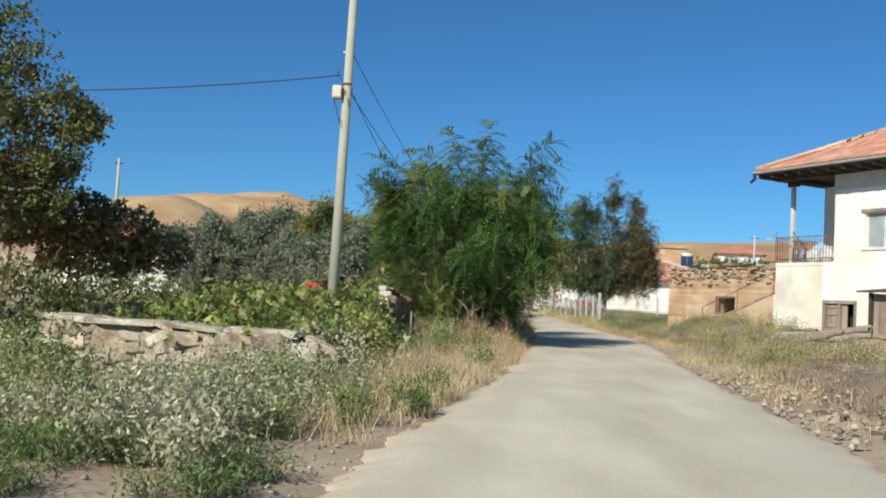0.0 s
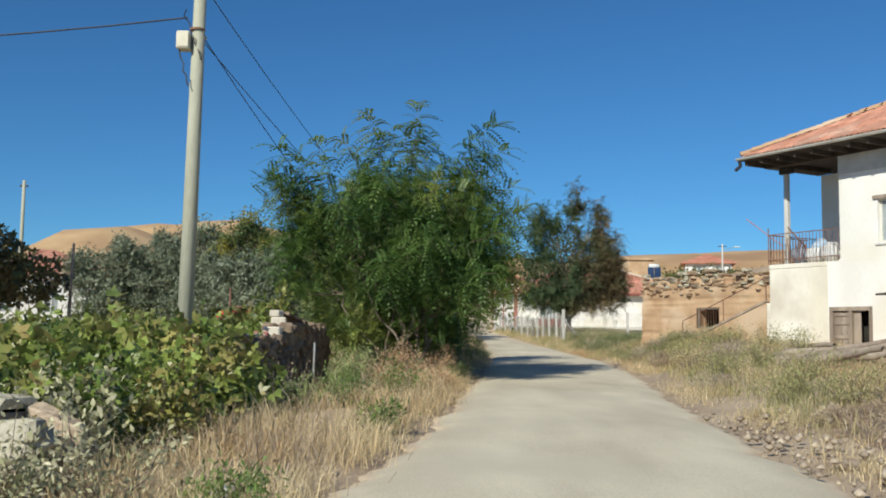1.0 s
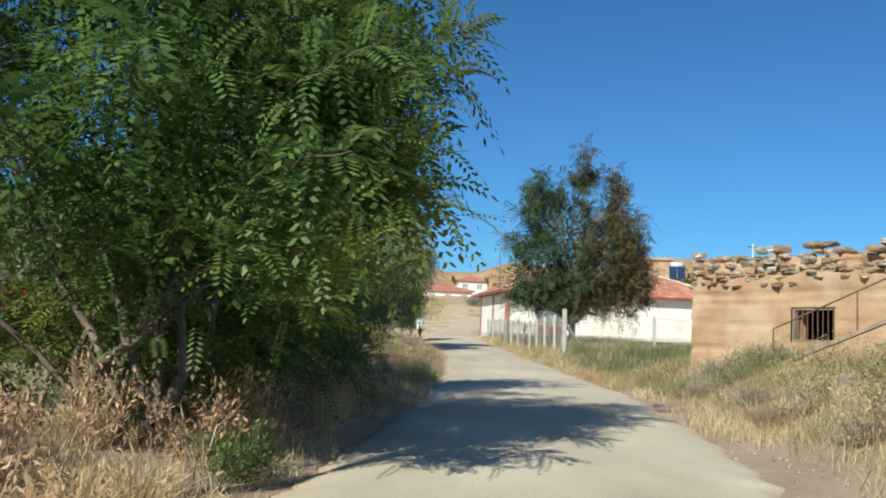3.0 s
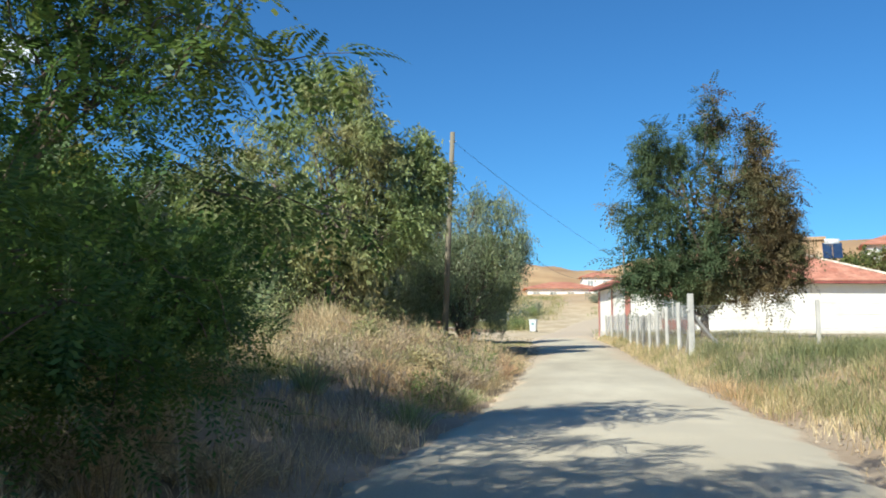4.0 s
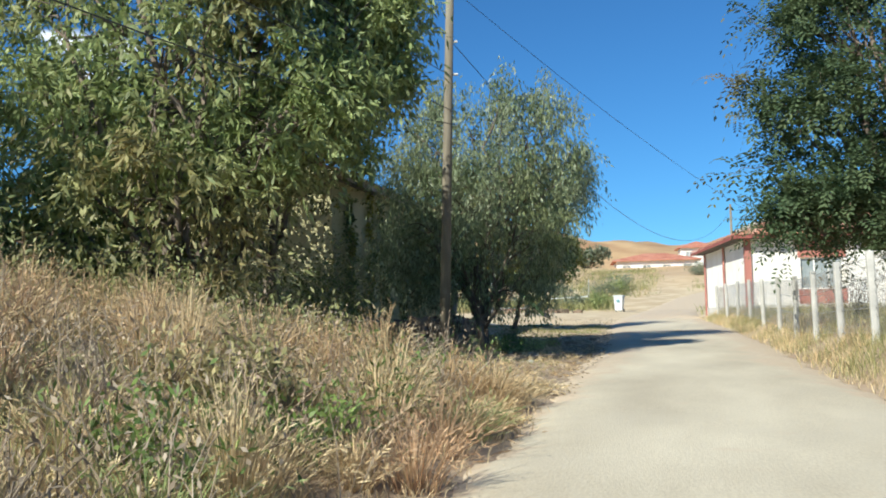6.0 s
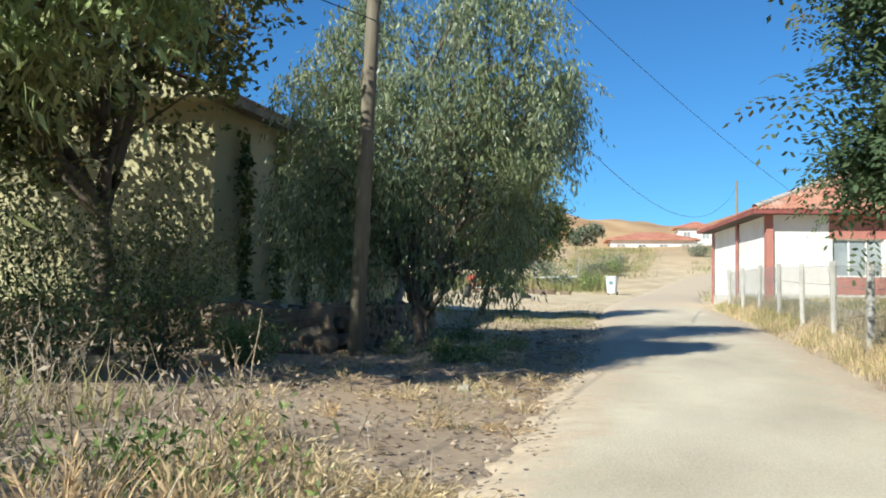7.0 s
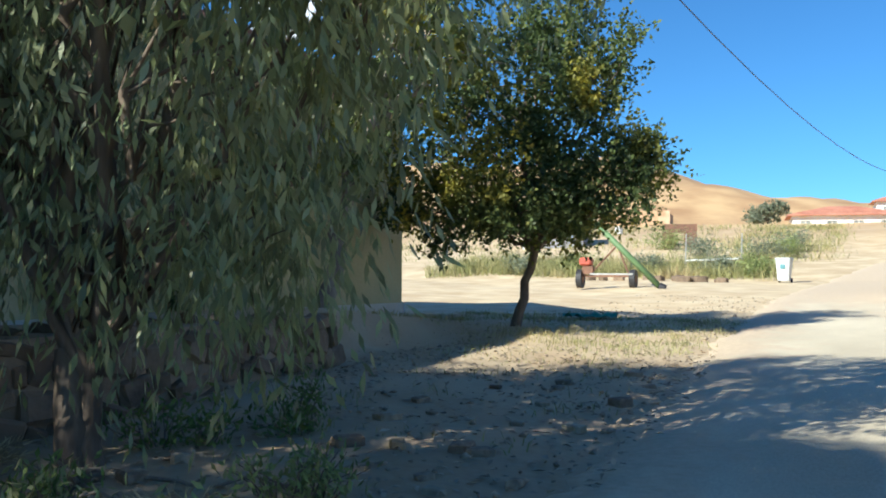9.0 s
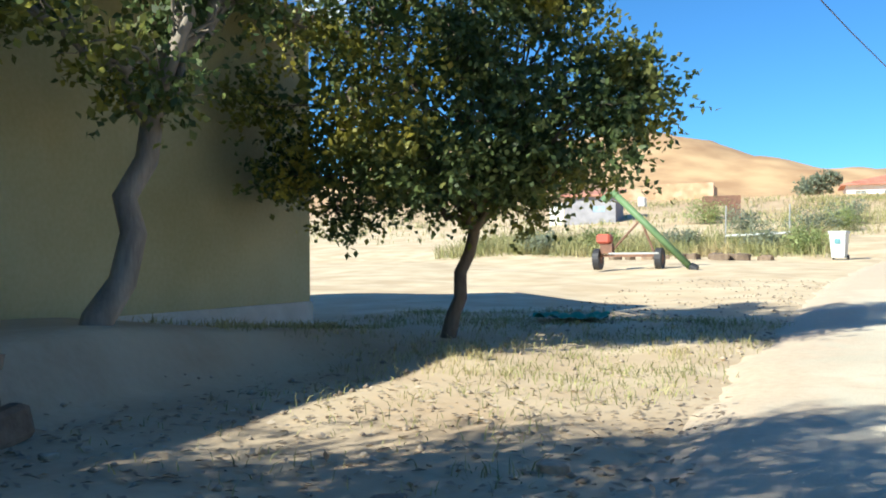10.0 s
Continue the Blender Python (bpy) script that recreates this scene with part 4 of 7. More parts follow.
# ---- stone stair with an iron rail between hut and house ----
def stair():
    root = empty("outdoor_stair", Matrix(((-0.485, -0.875, 0, 13.36), (0.875, -0.485, 0, 39.39), (0, 0, 1, 0), (0, 0, 0, 1))), "whitewashed stone stair with thin iron handrail beside the hut", "stair")
    for k in range(8):
        z = 2.62 - 0.18 * k
        part("step", box(-0.35 + 0.47 * k, -0.35 + 0.47 * (k + 1), 0.12, 1.15, 0.5, z, 0.012), M_plinth, root)
    bm = bmesh.new()
    a = [(-0.45, 1.156, 2.68), (3.55, 1.156, 1.22), (3.55, 1.156, 0.5), (-0.45, 1.156, 0.5)]
    f = [bm.verts.new(p) for p in a]
    g = [bm.verts.new((p[0], 1.28, p[2])) for p in a]
    bm.faces.new(f)
    bm.faces.new(g[::-1])
    for i in range(4):
        bm.faces.new((f[i], g[i], g[(i + 1) % 4], f[(i + 1) % 4]))
    bmesh.ops.recalc_face_normals(bm, faces=bm.faces)
    part("string_wall", bm, M_mud, root)
    part("landing", box(-1.6, -0.455, -0.6, 1.28, 0.5, 2.66, 0.02), M_plinth, root, "whitewashed landing block")
    part("coping", box(0, 4.26, 1.13, 1.31, 0, 0.07, m=Matrix.Translation((-0.45, 0, 2.69)) @ Matrix.Rotation(math.atan2(1.46, 4.0), 4, "Y")), M_wood, root)
    for x in (3.5, 1.5, -0.4):
        z = 2.68 - 0.365 * (x + 0.45)
        part("baluster", rod((x, 1.22, z), (x, 1.22, z + 0.85), 0.018), M_rust, root)
    part("handrail", rod((3.5, 1.22, 2.09), (-0.4, 1.22, 3.51), 0.018), M_rust, root)
    return root


stair()


# ---- mud-brick hut ----
M_slab = mat("earthy_slab_stone", (0.30, 0.20, 0.12), (0.52, 0.38, 0.25), scale=2.0, fine=18, bump=0.9, obj=0.3, dist=0.04, third=(0.42, 0.33, 0.23), third_scale=1.2)
def mud_hut():
    rng = np.random.default_rng(8)
    # local x runs along the face from its far corner towards the house, y goes into the hut
    root = empty("mud_hut", pose(10.07, 46.25, 0, 0, 0, math.degrees(math.atan2(-0.875, 0.485))), "low flat-roofed mud-plastered hut with barred window and crumbling earth roof", "hut")
    L, D, T = 7.0, 6.0, 0.5
    hole = (3.1, 4.27, 1.85, 2.62)

    def top(x):
        return 3.35 + 0.06 * math.sin(x * 2.1) + 0.05 * math.sin(x * 5.3 + 1) + 0.06 * (x / L)

    def face(name, pts):
        me = np_mesh(name, *pts, M_mud, True)
        return child(name, me, root)

    xs = sorted(set(np.round(np.linspace(0, L, 57), 3)) | {hole[0], hole[1]})
    zs = sorted(set(np.round(np.linspace(0.3, 3.4, 40), 3)) | {hole[2], hole[3]})
    V, F = [], []
    for z in zs:
        for x in xs:
            inrow = z >= 3.3
            g = 0.0
            for gz, wv in ((1.12, 0.03), (1.62, 0.03), (2.25, 0.025), (2.93, 0.05), (2.72, 0.03)):
                g -= 0.13 * math.exp(-((z - gz - 0.03 * math.sin(x * 1.3 + gz)) / wv) ** 2)
            y = 0.04 * noise.noise(Vector((x * 1.1, z * 1.4, 3))) + 0.02 * noise.noise(Vector((x * 4, z * 4, 1))) - g * (0.6 + 0.5 * noise.noise(Vector((x * 0.8, gz, 9))))
            edge = min(abs(x - hole[0]), abs(x - hole[1])) < 1e-3 and hole[2] - 1e-3 <= z <= hole[3] + 1e-3
            V.append((x, (0 if edge else y) - 0.06 * (3.4 - z) / 3, z if not inrow else min(z, top(x))))
    k = len(xs)
    for j in range(len(zs) - 1):
        for i in range(k - 1):
            cx, cz = (xs[i] + xs[i + 1]) / 2, (zs[j] + zs[j + 1]) / 2
            if hole[0] < cx < hole[1] and hole[2] < cz < hole[3]:
                continue
            F.append((j * k + i, j * k + i + 1, (j + 1) * k + i + 1, (j + 1) * k + i))
    face("front_wall", (V, F))
    bm = wall_openings(0.03, L, 0.12, T, 0.3, 3.3, [hole])
    part("wall_core", bm, M_mud, root)
    part("side_wall", box(0.0, T, T, D, 0.3, 3.32), M_mud, root)
    part("back_wall", box(T, L, D - T, D, 0.3, 3.32), M_mud, root)
    part("side_wall", box(L - T, L, T, D - T, 0.3, 3.32), M_mud, root)
    # near-black sheet added for the darkness inside the hut
    part("room_shade_sheet", box(1.5, 5.5, 1.8, 1.85, 0.9, 3.2), M_dark, root)
    # earth roof: a rough mound edge
    V, F = [], []
    nxx, nyy = 60, 40
    for j in range(nyy):
        for i in range(nxx):
            x, y = -0.1 + (L + 0.3) * i / (nxx - 1), 0.34 + D * j / (nyy - 1)
            e = min(i, j, nxx - 1 - i, nyy - 1 - j)
            z = 3.60 + 0.10 * noise.noise(Vector((x * 1.5, y * 1.5, 0))) + 0.06 * noise.noise(Vector((x * 5, y * 5, 2))) + 0.25 * min(1, j / 14) + 1.15 * (x / L) ** 1.5 * min(1, j / 20)
            if e == 0:
                z = 3.36 + 0.05 * noise.noise(Vector((x * 3, y * 3, 5)))
            V.append((x + 0.06 * noise.noise(Vector((x * 4, y * 4, 7))), y + 0.08 * noise.noise(Vector((x * 3.3, y, 4))), z))
    for j in range(nyy - 1):
        for i in range(nxx - 1):
            a = j * nxx + i
            F.append((a, a + 1, a + nxx + 1, a + nxx))
    child("earth_roof", np_mesh("earth_roof", V, F, M_soil, True), root)
    # crumbling parapet: thin courses of flat earth-covered slabs, ragged at the top
    slabs = []
    for k in range(8):
        bm = stone_bm(rng, 0.5, 0.5, 0.5)
        me = bpy.data.meshes.new("stone_slab")
        bm.to_mesh(me)
        bm.free()
        me.materials.append(M_slab if k % 4 else M_slab_top)
        slabs.append(me)
    V, F = [], []
    nxx, nzz = 90, 12
    for j in range(nzz):
        for i in range(nxx):
            x = -0.12 + (L + 0.2) * i / (nxx - 1)
            rim = 3.74 + 0.1 * noise.noise(Vector((x * 2.2, 0, 3))) + 0.06 * noise.noise(Vector((x * 7, 0, 8)))
            z = 3.16 + (rim - 3.16) * min(1, j / (nzz - 3))
            y = 0.17 + 0.12 * noise.noise(Vector((x * 3, z * 6, 2))) + 0.05 * noise.noise(Vector((x * 9, z * 12, 6)))
            V.append((x, y + max(0, j - nzz + 3) * 0.2, z))
    for j in range(nzz - 1):
        for i in range(nxx - 1):
            a = j * nxx + i
            F.append((a, a + 1, a + nxx + 1, a + nxx))
    child("parapet_core", np_mesh("parapet_core", V, F, M_mud, True), root)
    z = 3.08
    for row in range(7):
        x = -0.25 + rng.uniform(0, 0.2)
        hh = rng.uniform(0.11, 0.19)
        while x < L + 0.1:
            w = rng.uniform(0.16, 0.6)
            if rng.uniform() < (0.6, 0.85, 0.92, 0.9, 0.85, 0.75, 0.45)[row]:
                child("stone_slab", slabs[rng.integers(8)], root, m=pose(x + w / 2, 0.17 + rng.uniform(-0.12, 0.08) + 0.02 * row, z + hh / 2 + rng.uniform(-0.04, 0.04), rng.uniform(-6, 5), rng.uniform(-7, 7), rng.uniform(-14, 14)) @ Matrix.Diagonal((w * 0.98, rng.uniform(0.36, 0.66), hh * rng.uniform(0.6, 1.3), 1)))
            x += w
        z += hh * 0.88
    # window
    w = empty("window")
    w.parent = root
    for a, b, c, d in ((hole[0], hole[0] + 0.06, hole[2], hole[3]), (hole[1] - 0.06, hole[1], hole[2], hole[3]), (hole[0] + 0.06, hole[1] - 0.06, hole[2], hole[2] + 0.06), (hole[0] + 0.06, hole[1] - 0.06, hole[3] - 0.06, hole[3])):
        part("window_frame", box(a, b, 0.03, 0.12, c, d), M_wood, w)
    for k in range(8):
        x = hole[0] + 0.12 + k * 0.135
        part("bar", rod((x, 0.06, hole[2] + 0.05), (x, 0.06, hole[3] - 0.05), 0.009), M_rust, w)
    return root


def stone_bm(rng, a, b, c, sub=2):
    bm = bmesh.new()
    bmesh.ops.create_icosphere(bm, subdivisions=sub, radius=1)
    o = Vector(rng.uniform(0, 50, 3))
    for v in bm.verts:
        p = v.co.copy()
        q = Vector([math.copysign(abs(t) ** 0.6, t) for t in p])
        v.co = Vector((q.x * a, q.y * b, q.z * c)) * (0.82 + 0.3 * noise.noise(p * 1.4 + o))
    return bm


mud_hut()


M_fascia = mat("dark_red_fascia_paint", (0.22, 0.06, 0.05), (0.32, 0.10, 0.08), scale=2, fine=30, bump=0.15)


# ---- school: long white building with red piers ----
def school():
    rng = np.random.default_rng(11)
    root = empty("school_building", pose(8.22, 88.19, 0, 0, 0, 8), "long low white building with oxide-red piers and red tiled hip roof", "building")
    L, D, g, t = 15.8, 9.8, 1.4, 4.86
    bays = [(2.0, 3.9)]
    part("wall", wall_openings(0, L, 0, 0.35, g, t, [(a + 0.1, b - 0.1, 2.75, 4.05) for a, b in bays]), M_white, root)
    part("wall", box(0, 0.35, 0.35, D, g, t), M_white, root)
    part("wall", box(L - 0.35, L, 0.35, D, g, t), M_white, root)
    part("wall", box(0.35, L - 0.35, D - 0.35, D, g, t), M_white, root)
    part("plinth", box(-0.05, L + 0.05, -0.05, -0.004, g, 2.15), M_concrete, root)
    part("plinth", box(-0.05, -0.004, -0.004, D + 0.05, g, 2.15), M_concrete, root)
    for a, b in bays:
        for c, d in ((g, 2.75), (4.05, t)):
            part("red_panel", box(a, b, -0.03, -0.003, max(c, 2.154), d), M_redpaint, root)
        sash_window(root, a + 0.1, b - 0.1, 2.75, 4.05, 0.1, M_white, M_glass, 2, 0.05, False)
    # near-black sheet behind the bay window imitates a dark room
    part("room_shade_sheet", box(1.0, 6.0, 0.9, 0.95, 2.2, 4.6), M_dark, root)
    for y in (0.0, 4.6, D - 0.32):
        part("pier", box(-0.1, -0.054, y, y + 0.24, g, t), M_redpaint, root)
    part("pier", box(-0.1, 0.13, -0.1, -0.055, g, t), M_redpaint, root)
    o = 0.6
    roof, ra, rb = hip_roof(root, -o, L + o, -o, D + o, 4.99, radians(22), M_wood_dark, 0.1)
    cp, sp = math.cos(radians(22)), math.sin(radians(22))
    W, Ls = L + 2 * o, (D / 2 + o) / cp
    tile_slope(roof, (-o, -o, 4.99), (1, 0, 0), (0, cp, sp), lambda a, b: b * cp < a < W - b * cp, W, Ls, lambda a, b: a < 5.5 and b < 4, rng)
    W2 = D + 2 * o
    tile_slope(roof, (-o, D + o, 4.99), (0, -1, 0), (cp, 0, sp), lambda a, b: b * cp < a < W2 - b * cp, W2, Ls, lambda a, b: False, rng)
    hip_caps(roof, (-o, -o, 5.02), ra, rng, M_stone_pale)
    hip_caps(roof, ra, rb, rng, M_stone_pale)
    hip_caps(roof, (L + o, -o, 5.02), rb, rng, M_stone_pale)
    part("fascia", box(-o - 0.03, L + o + 0.03, -o - 0.035, -o - 0.005, 4.85, 4.98), M_fascia, root)
    part("fascia", box(-o - 0.035, -o - 0.005, -o, D + o, 4.85, 4.98), M_fascia, root)
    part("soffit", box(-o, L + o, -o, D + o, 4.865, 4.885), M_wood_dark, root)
    return root


school()


# ---- fence of concrete posts and wire ----
FENCE = [(8.22, 56.8), (8.2, 59.6), (8.1, 62.2), (8.0, 64.6), (7.9, 66.9), (7.85, 69.6), (7.82, 72.7), (7.72, 76.1), (7.62, 79.6), (7.45, 83.0), (7.25, 86.4), (7.05, 90.0)]
SIDE = [(8.22, 56.8), (12.2, 60.2), (16.2, 63.6), (20.0, 67.0)]


def fence():
    root = empty("wire_fence", None, "wire mesh fence on pale concrete posts beside the lane", "fence")
    rng = np.random.default_rng(3)
    post = bpy.data.meshes.new("fence_post")
    bm = box(-0.055, 0.055, -0.05, 0.05, -0.3, 1.34, 0.012)
    bm.to_mesh(post)
    bm.free()
    post.materials.append(M_post)
    for x, y in FENCE[1:] + SIDE[1:]:
        child("fence_post", post, root, m=pose(x, y, float(land(x, y)), rng.uniform(-2, 2), rng.uniform(-2, 2), rng.uniform(-8, 8)))
    part("fence_post", box(-0.075, 0.075, -0.07, 0.07, -0.3, 1.58, 0.014), M_post, root, m=pose(*FENCE[0], float(land(*FENCE[0])), 1, -1, 5))
    for (x, y), (dx, dy) in ((FENCE[0], (0.85, 0.65)), (FENCE[0], (-0.02, 1.0)), (SIDE[2], (-0.85, -0.6))):
        z = float(land(x, y))
        q = float(land(x + dx, y + dy))
        bm = box(-0.05, 0.05, -0.045, 0.045, 0, (Vector((dx, dy, 1.2))).length, 0.01, m=Matrix.Translation((x + dx, y + dy, q - 0.1)) @ Vector((-dx, -dy, z + 1.15 - q)).to_track_quat("Z", "Y").to_matrix().to_4x4())
        part("brace", bm, M_post, root)
    for run in (FENCE, SIDE):
        for (x0, y0), (x1, y1) in zip(run[:-1], run[1:]):
            z0, z1 = float(land(x0, y0)), float(land(x1, y1))
            bm = bmesh.new()
            a, b = Vector((x0, y0, z0)), Vector((x1, y1, z1))
            for h in (0.12, 0.5, 0.9, 1.25):
                rod(a + Vector((0, 0, h)), b + Vector((0, 0, h)), 0.005, 4, bm)
            n = int((b - a).length / 0.11)
            up = Vector((0, 0, 1.12))
            for k in range(-9, n):
                for s in (1, -1):
                    p0, p1 = k / n, (k + 9.5) / n
                    c0, c1 = max(0, p0), min(1, p1)
                    if c1 <= c0:
                        continue
                    h0, h1 = (c0 - p0) / (p1 - p0), (c1 - p0) / (p1 - p0)
                    if s < 0:
                        h0, h1 = 1 - h0, 1 - h1
                    rod(a.lerp(b, c0) + Vector((0, 0, 0.12)) + up * h0, a.lerp(b, c1) + Vector((0, 0, 0.12)) + up * h1, 0.0022, 3, bm)
            part("wire_mesh", bm, M_metal, root)
    return root


fence()


# ---- poles and cables ----
def pole(name, x, y, top, r0, r1, material, label, dx=0.0, dy=0.0):
    z = float(land(x, y))
    root = empty(name, Matrix.Translation((x, y, z)), label, "utility pole")
    part("shaft", rod((0, 0, -0.4), (dx, dy, top - z), r0, 14, r2=r1), material, root, smooth=True)
    return root, z


p1, z1 = pole("utility_pole", -2.25, 22.0, 9.6, 0.135, 0.085, M_pole, "tall greenish-grey utility pole with a meter box", 0.1, 0.1)
bx = empty("meter_box", pose(0.1, 0, 0))
bx.parent = p1
tagged(bx, "cream metal junction box strapped to the pole")
M_cream = mat("cream_box_paint", (0.55, 0.5, 0.36), (0.66, 0.62, 0.48), bump=0.05, rough=0.5)
zb = 6.2 - z1
part("box_body", box(-0.34, -0.13, -0.13, 0.1, zb - 0.14, zb + 0.15, 0.015), M_cream, bx)
part("box_door", box(-0.325, -0.145, -0.142, -0.131, zb - 0.11, zb + 0.12), M_cream, bx)
part("strap", cyl(0.125, 0.125, 0.03, Matrix.Translation((-0.05, 0.06, zb + 0.2)), 14), M_rust, bx)
v, f = tubes([(bent((-0.2, -0.05, zb - 0.14), (-0.02, -0.12, zb - 0.75), 8, np.random.default_rng(1), 0.1), np.full(8, 0.012)), (bent((-0.1, -0.1, zb + 0.5), (0.14, -0.02, zb - 0.3), 8, np.random.default_rng(2), 0.2), np.full(8, 0.01))], 5)
child("loose_cable", np_mesh("loose_cable", v, f, M_cable), p1)
for k, zz in enumerate((7.15, 6.32)):
    part("insulator", rod((-0.07, 0.1, zz - z1), (0.18, 0.16, zz - z1), 0.03, 8), M_concrete, p1)
p2, z2 = pole("utility_pole", 0.22, 67.7, 9.65, 0.125, 0.09, M_pole_wood, "brown weathered wooden utility pole by the willow", 0.33, 0.0)
for zz in (9.3, 8.05, 7.3):
    part("insulator", rod((0.2, 0.0, zz - z2), (0.45, 0.05, zz - z2), 0.03, 8), M_concrete, p2)
p3, z3 = pole("utility_pole", 10.2, 132.0, 11.2, 0.13, 0.09, M_pole_wood, "far wooden utility pole behind the school")
for za, zb2, sg in ((7.15, 7.3, 0.95), (6.32, 6.2, 1.75), (6.25, 6.5, 0.75)):
    cable("overhead_cable", (-2.12, 22.15, za), (0.5, 67.9, zb2), sg, 0.009, "black overhead cable between the poles")
cable("overhead_cable", (0.55, 67.95, 8.05), (10.2, 132, 10.7), 3.5, 0.010, "black overhead cable rising to the far pole")
cable("overhead_cable", (0.6, 67.95, 9.3), (9.6, 88.2, 5.15), 0.35, 0.007, "thin service cable leading to the white building")
cable("overhead_cable", (-2.35, 22.0, 6.6), (-30, 18.5, 7.5), 1.45, 0.014, "black service cable leading off to the garden")

# ---- trees ----
tree("robinia_tree", (0.9, 31.0), [(0.1, 0.3, 3.1, 1.9, 2.3, 1.5), (-1.8, 0, 3.4, 1.2, 1.4, 1.1), (-2.6, -0.2, 4.1, 0.7, 0.8, 0.8), (1.4, 0.8, 3.1, 1.2, 1.8, 1.2), (-0.2, 1.5, 1.6, 2.1, 2.1, 1.2), (1.0, -0.6, 1.8, 1.2, 1.6, 1.1), (2.0, 0.6, 3.9, 0.7, 0.8, 0.6), (-0.3, 0.2, 4.3, 1.1, 1.1, 0.7), (0.1, 1.9, 0.9, 1.4, 1.4, 0.8), (1.5, 0.7, 4.8, 0.6, 0.6, 0.5), (2.1, 0.3, 2.6, 0.6, 0.8, 0.5), (-2.75, -0.4, 2.6, 0.6, 0.8, 0.9)],
     900, 8, "pinnate", M_robinia, M_bark, 21, 0.13, 4, label="bushy green robinia with feathery leaves overhanging the lane", spread=0.45, shell=0.5, inner=900, size=0.94, clump=0.5,
     plumes=[((0.2, 0.7, 4.6), (0.24, 0.9, 7.0)), ((0.1, 0.7, 4.4), (-0.05, 0.8, 6.3)), ((0.35, 0.7, 4.4), (0.55, 0.9, 6.2)), ((0.0, 0.5, 4.2), (-1.1, 0.7, 6.7)), ((-0.3, 0.5, 4.2), (-0.8, 0.6, 6.1)), ((-0.6, 0.5, 4.2), (-1.75, 0.6, 6.0)),
             ((0.9, 0.7, 4.4), (2.25, 1.0, 6.5)), ((1.0, 0.7, 4.4), (1.7, 0.9, 6.1)), ((1.3, 0.8, 4.8), (2.5, 0.9, 5.8)), ((1.2, 0.8, 4.4), (2.3, 0.9, 5.2)), ((1.4, 0.8, 4.2), (2.7, 0.8, 4.8)), ((1.5, 0.8, 3.8), (3.0, 0.8, 4.2)), ((1.3, 0.5, 3.6), (2.9, 0.3, 3.6)), ((1.5, 0.8, 3.2), (2.8, 0.9, 3.0)), ((1.6, 0.4, 2.6), (2.7, 0.0, 2.5)),
             ((-1.6, -0.3, 3.8), (-2.25, -0.5, 5.7)), ((-1.9, -0.4, 3.6), (-2.7, -0.7, 5.3)), ((-2.2, -0.4, 3.6), (-3.15, -0.7, 5.5)), ((-2.6, -0.3, 3.2), (-3.3, -0.5, 4.7)),
             ((1.1, -0.6, 3.0), (2.3, -1.4, 3.4)), ((1.0, -0.8, 2.2), (2.2, -2.0, 2.4)), ((0.2, -1.0, 2.6), (0.7, -2.4, 3.2)), ((-1.2, -1.0, 3.2), (-1.6, -2.3, 4.2)), ((1.6, 0.4, 2.4), (2.8, -0.2, 2.3)), ((-0.2, -1.2, 2.2), (-0.4, -2.6, 2.6)), ((0.4, -0.8, 3.8), (0.8, -1.8, 4.6)), ((-0.6, -0.6, 3.8), (-0.5, -1.5, 5.0))])
tree("robinia_tree", (0.6, 37.2), [(0, 0, 3.0, 2.0, 2.3, 1.7), (0.4, 1.0, 1.6, 1.9, 1.9, 1.2), (-1.5, 0.5, 2.8, 1.5, 1.7, 1.4), (0.8, 1.4, 3.7, 1.1, 1.4, 1.0), (0.2, 0.6, 4.9, 0.7, 0.7, 1.0), (1.2, 1.6, 4.6, 0.5, 0.6, 0.7), (-1.3, 0, 4.8, 0.6, 0.6, 0.8), (0.3, -1.6, 1.1, 1.9, 1.8, 0.9), (-1.8, -2.2, 1.6, 1.6, 1.8, 1.3), (1.1, 0.4, 0.9, 1.1, 1.8, 0.8)],
     1000, 8, "pinnate", M_robinia, M_bark, 22, 0.12, 3, label="second bushy green robinia beside the lane", spread=0.45, shell=0.5, inner=700, size=0.78, clump=0.5,
     plumes=[((1.2, 1.0, 4.4), (2.6, 1.4, 5.2)), ((1.0, 0.6, 4.2), (2.3, 0.2, 5.4)), ((0.2, 0.4, 5.0), (0.4, 0.4, 7.0)), ((1.2, 1.4, 3.2), (2.7, 1.9, 3.4)), ((1.4, 0.4, 2.6), (2.6, -0.3, 3.2)), ((1.4, 1.8, 2.2), (2.6, 2.6, 2.0)), ((-1.0, 0, 4.8), (-1.6, 0, 6.4)), ((0.8, 0.6, 4.8), (1.3, 0.6, 6.3))])
tree("robinia_tree", (-0.7, 41.4), [(0, 0, 1.4, 1.5, 1.4, 1.1), (0.7, 0.5, 0.8, 1.2, 1.2, 0.6), (-1.2, 0.3, 1.6, 1.3, 1.3, 0.9), (1.6, 0.2, 1.2, 0.7, 0.8, 0.6)],
     380, 8, "pinnate", M_robinia, M_bark, 24, 0.08, 3, label="low bushy robinia at the end of the thicket", spread=0.42, shell=0.5, inner=400, size=0.88, clump=0.5,
     plumes=[((0.2, 0.3, 1.6), (0.5, 0.3, 2.8)), ((-0.6, 0.3, 1.8), (-0.7, 0.3, 3.2)), ((0.8, 0.3, 1.2), (1.7, 0.5, 1.9)), ((0.8, -0.6, 1.0), (1.6, -1.4, 1.6))])
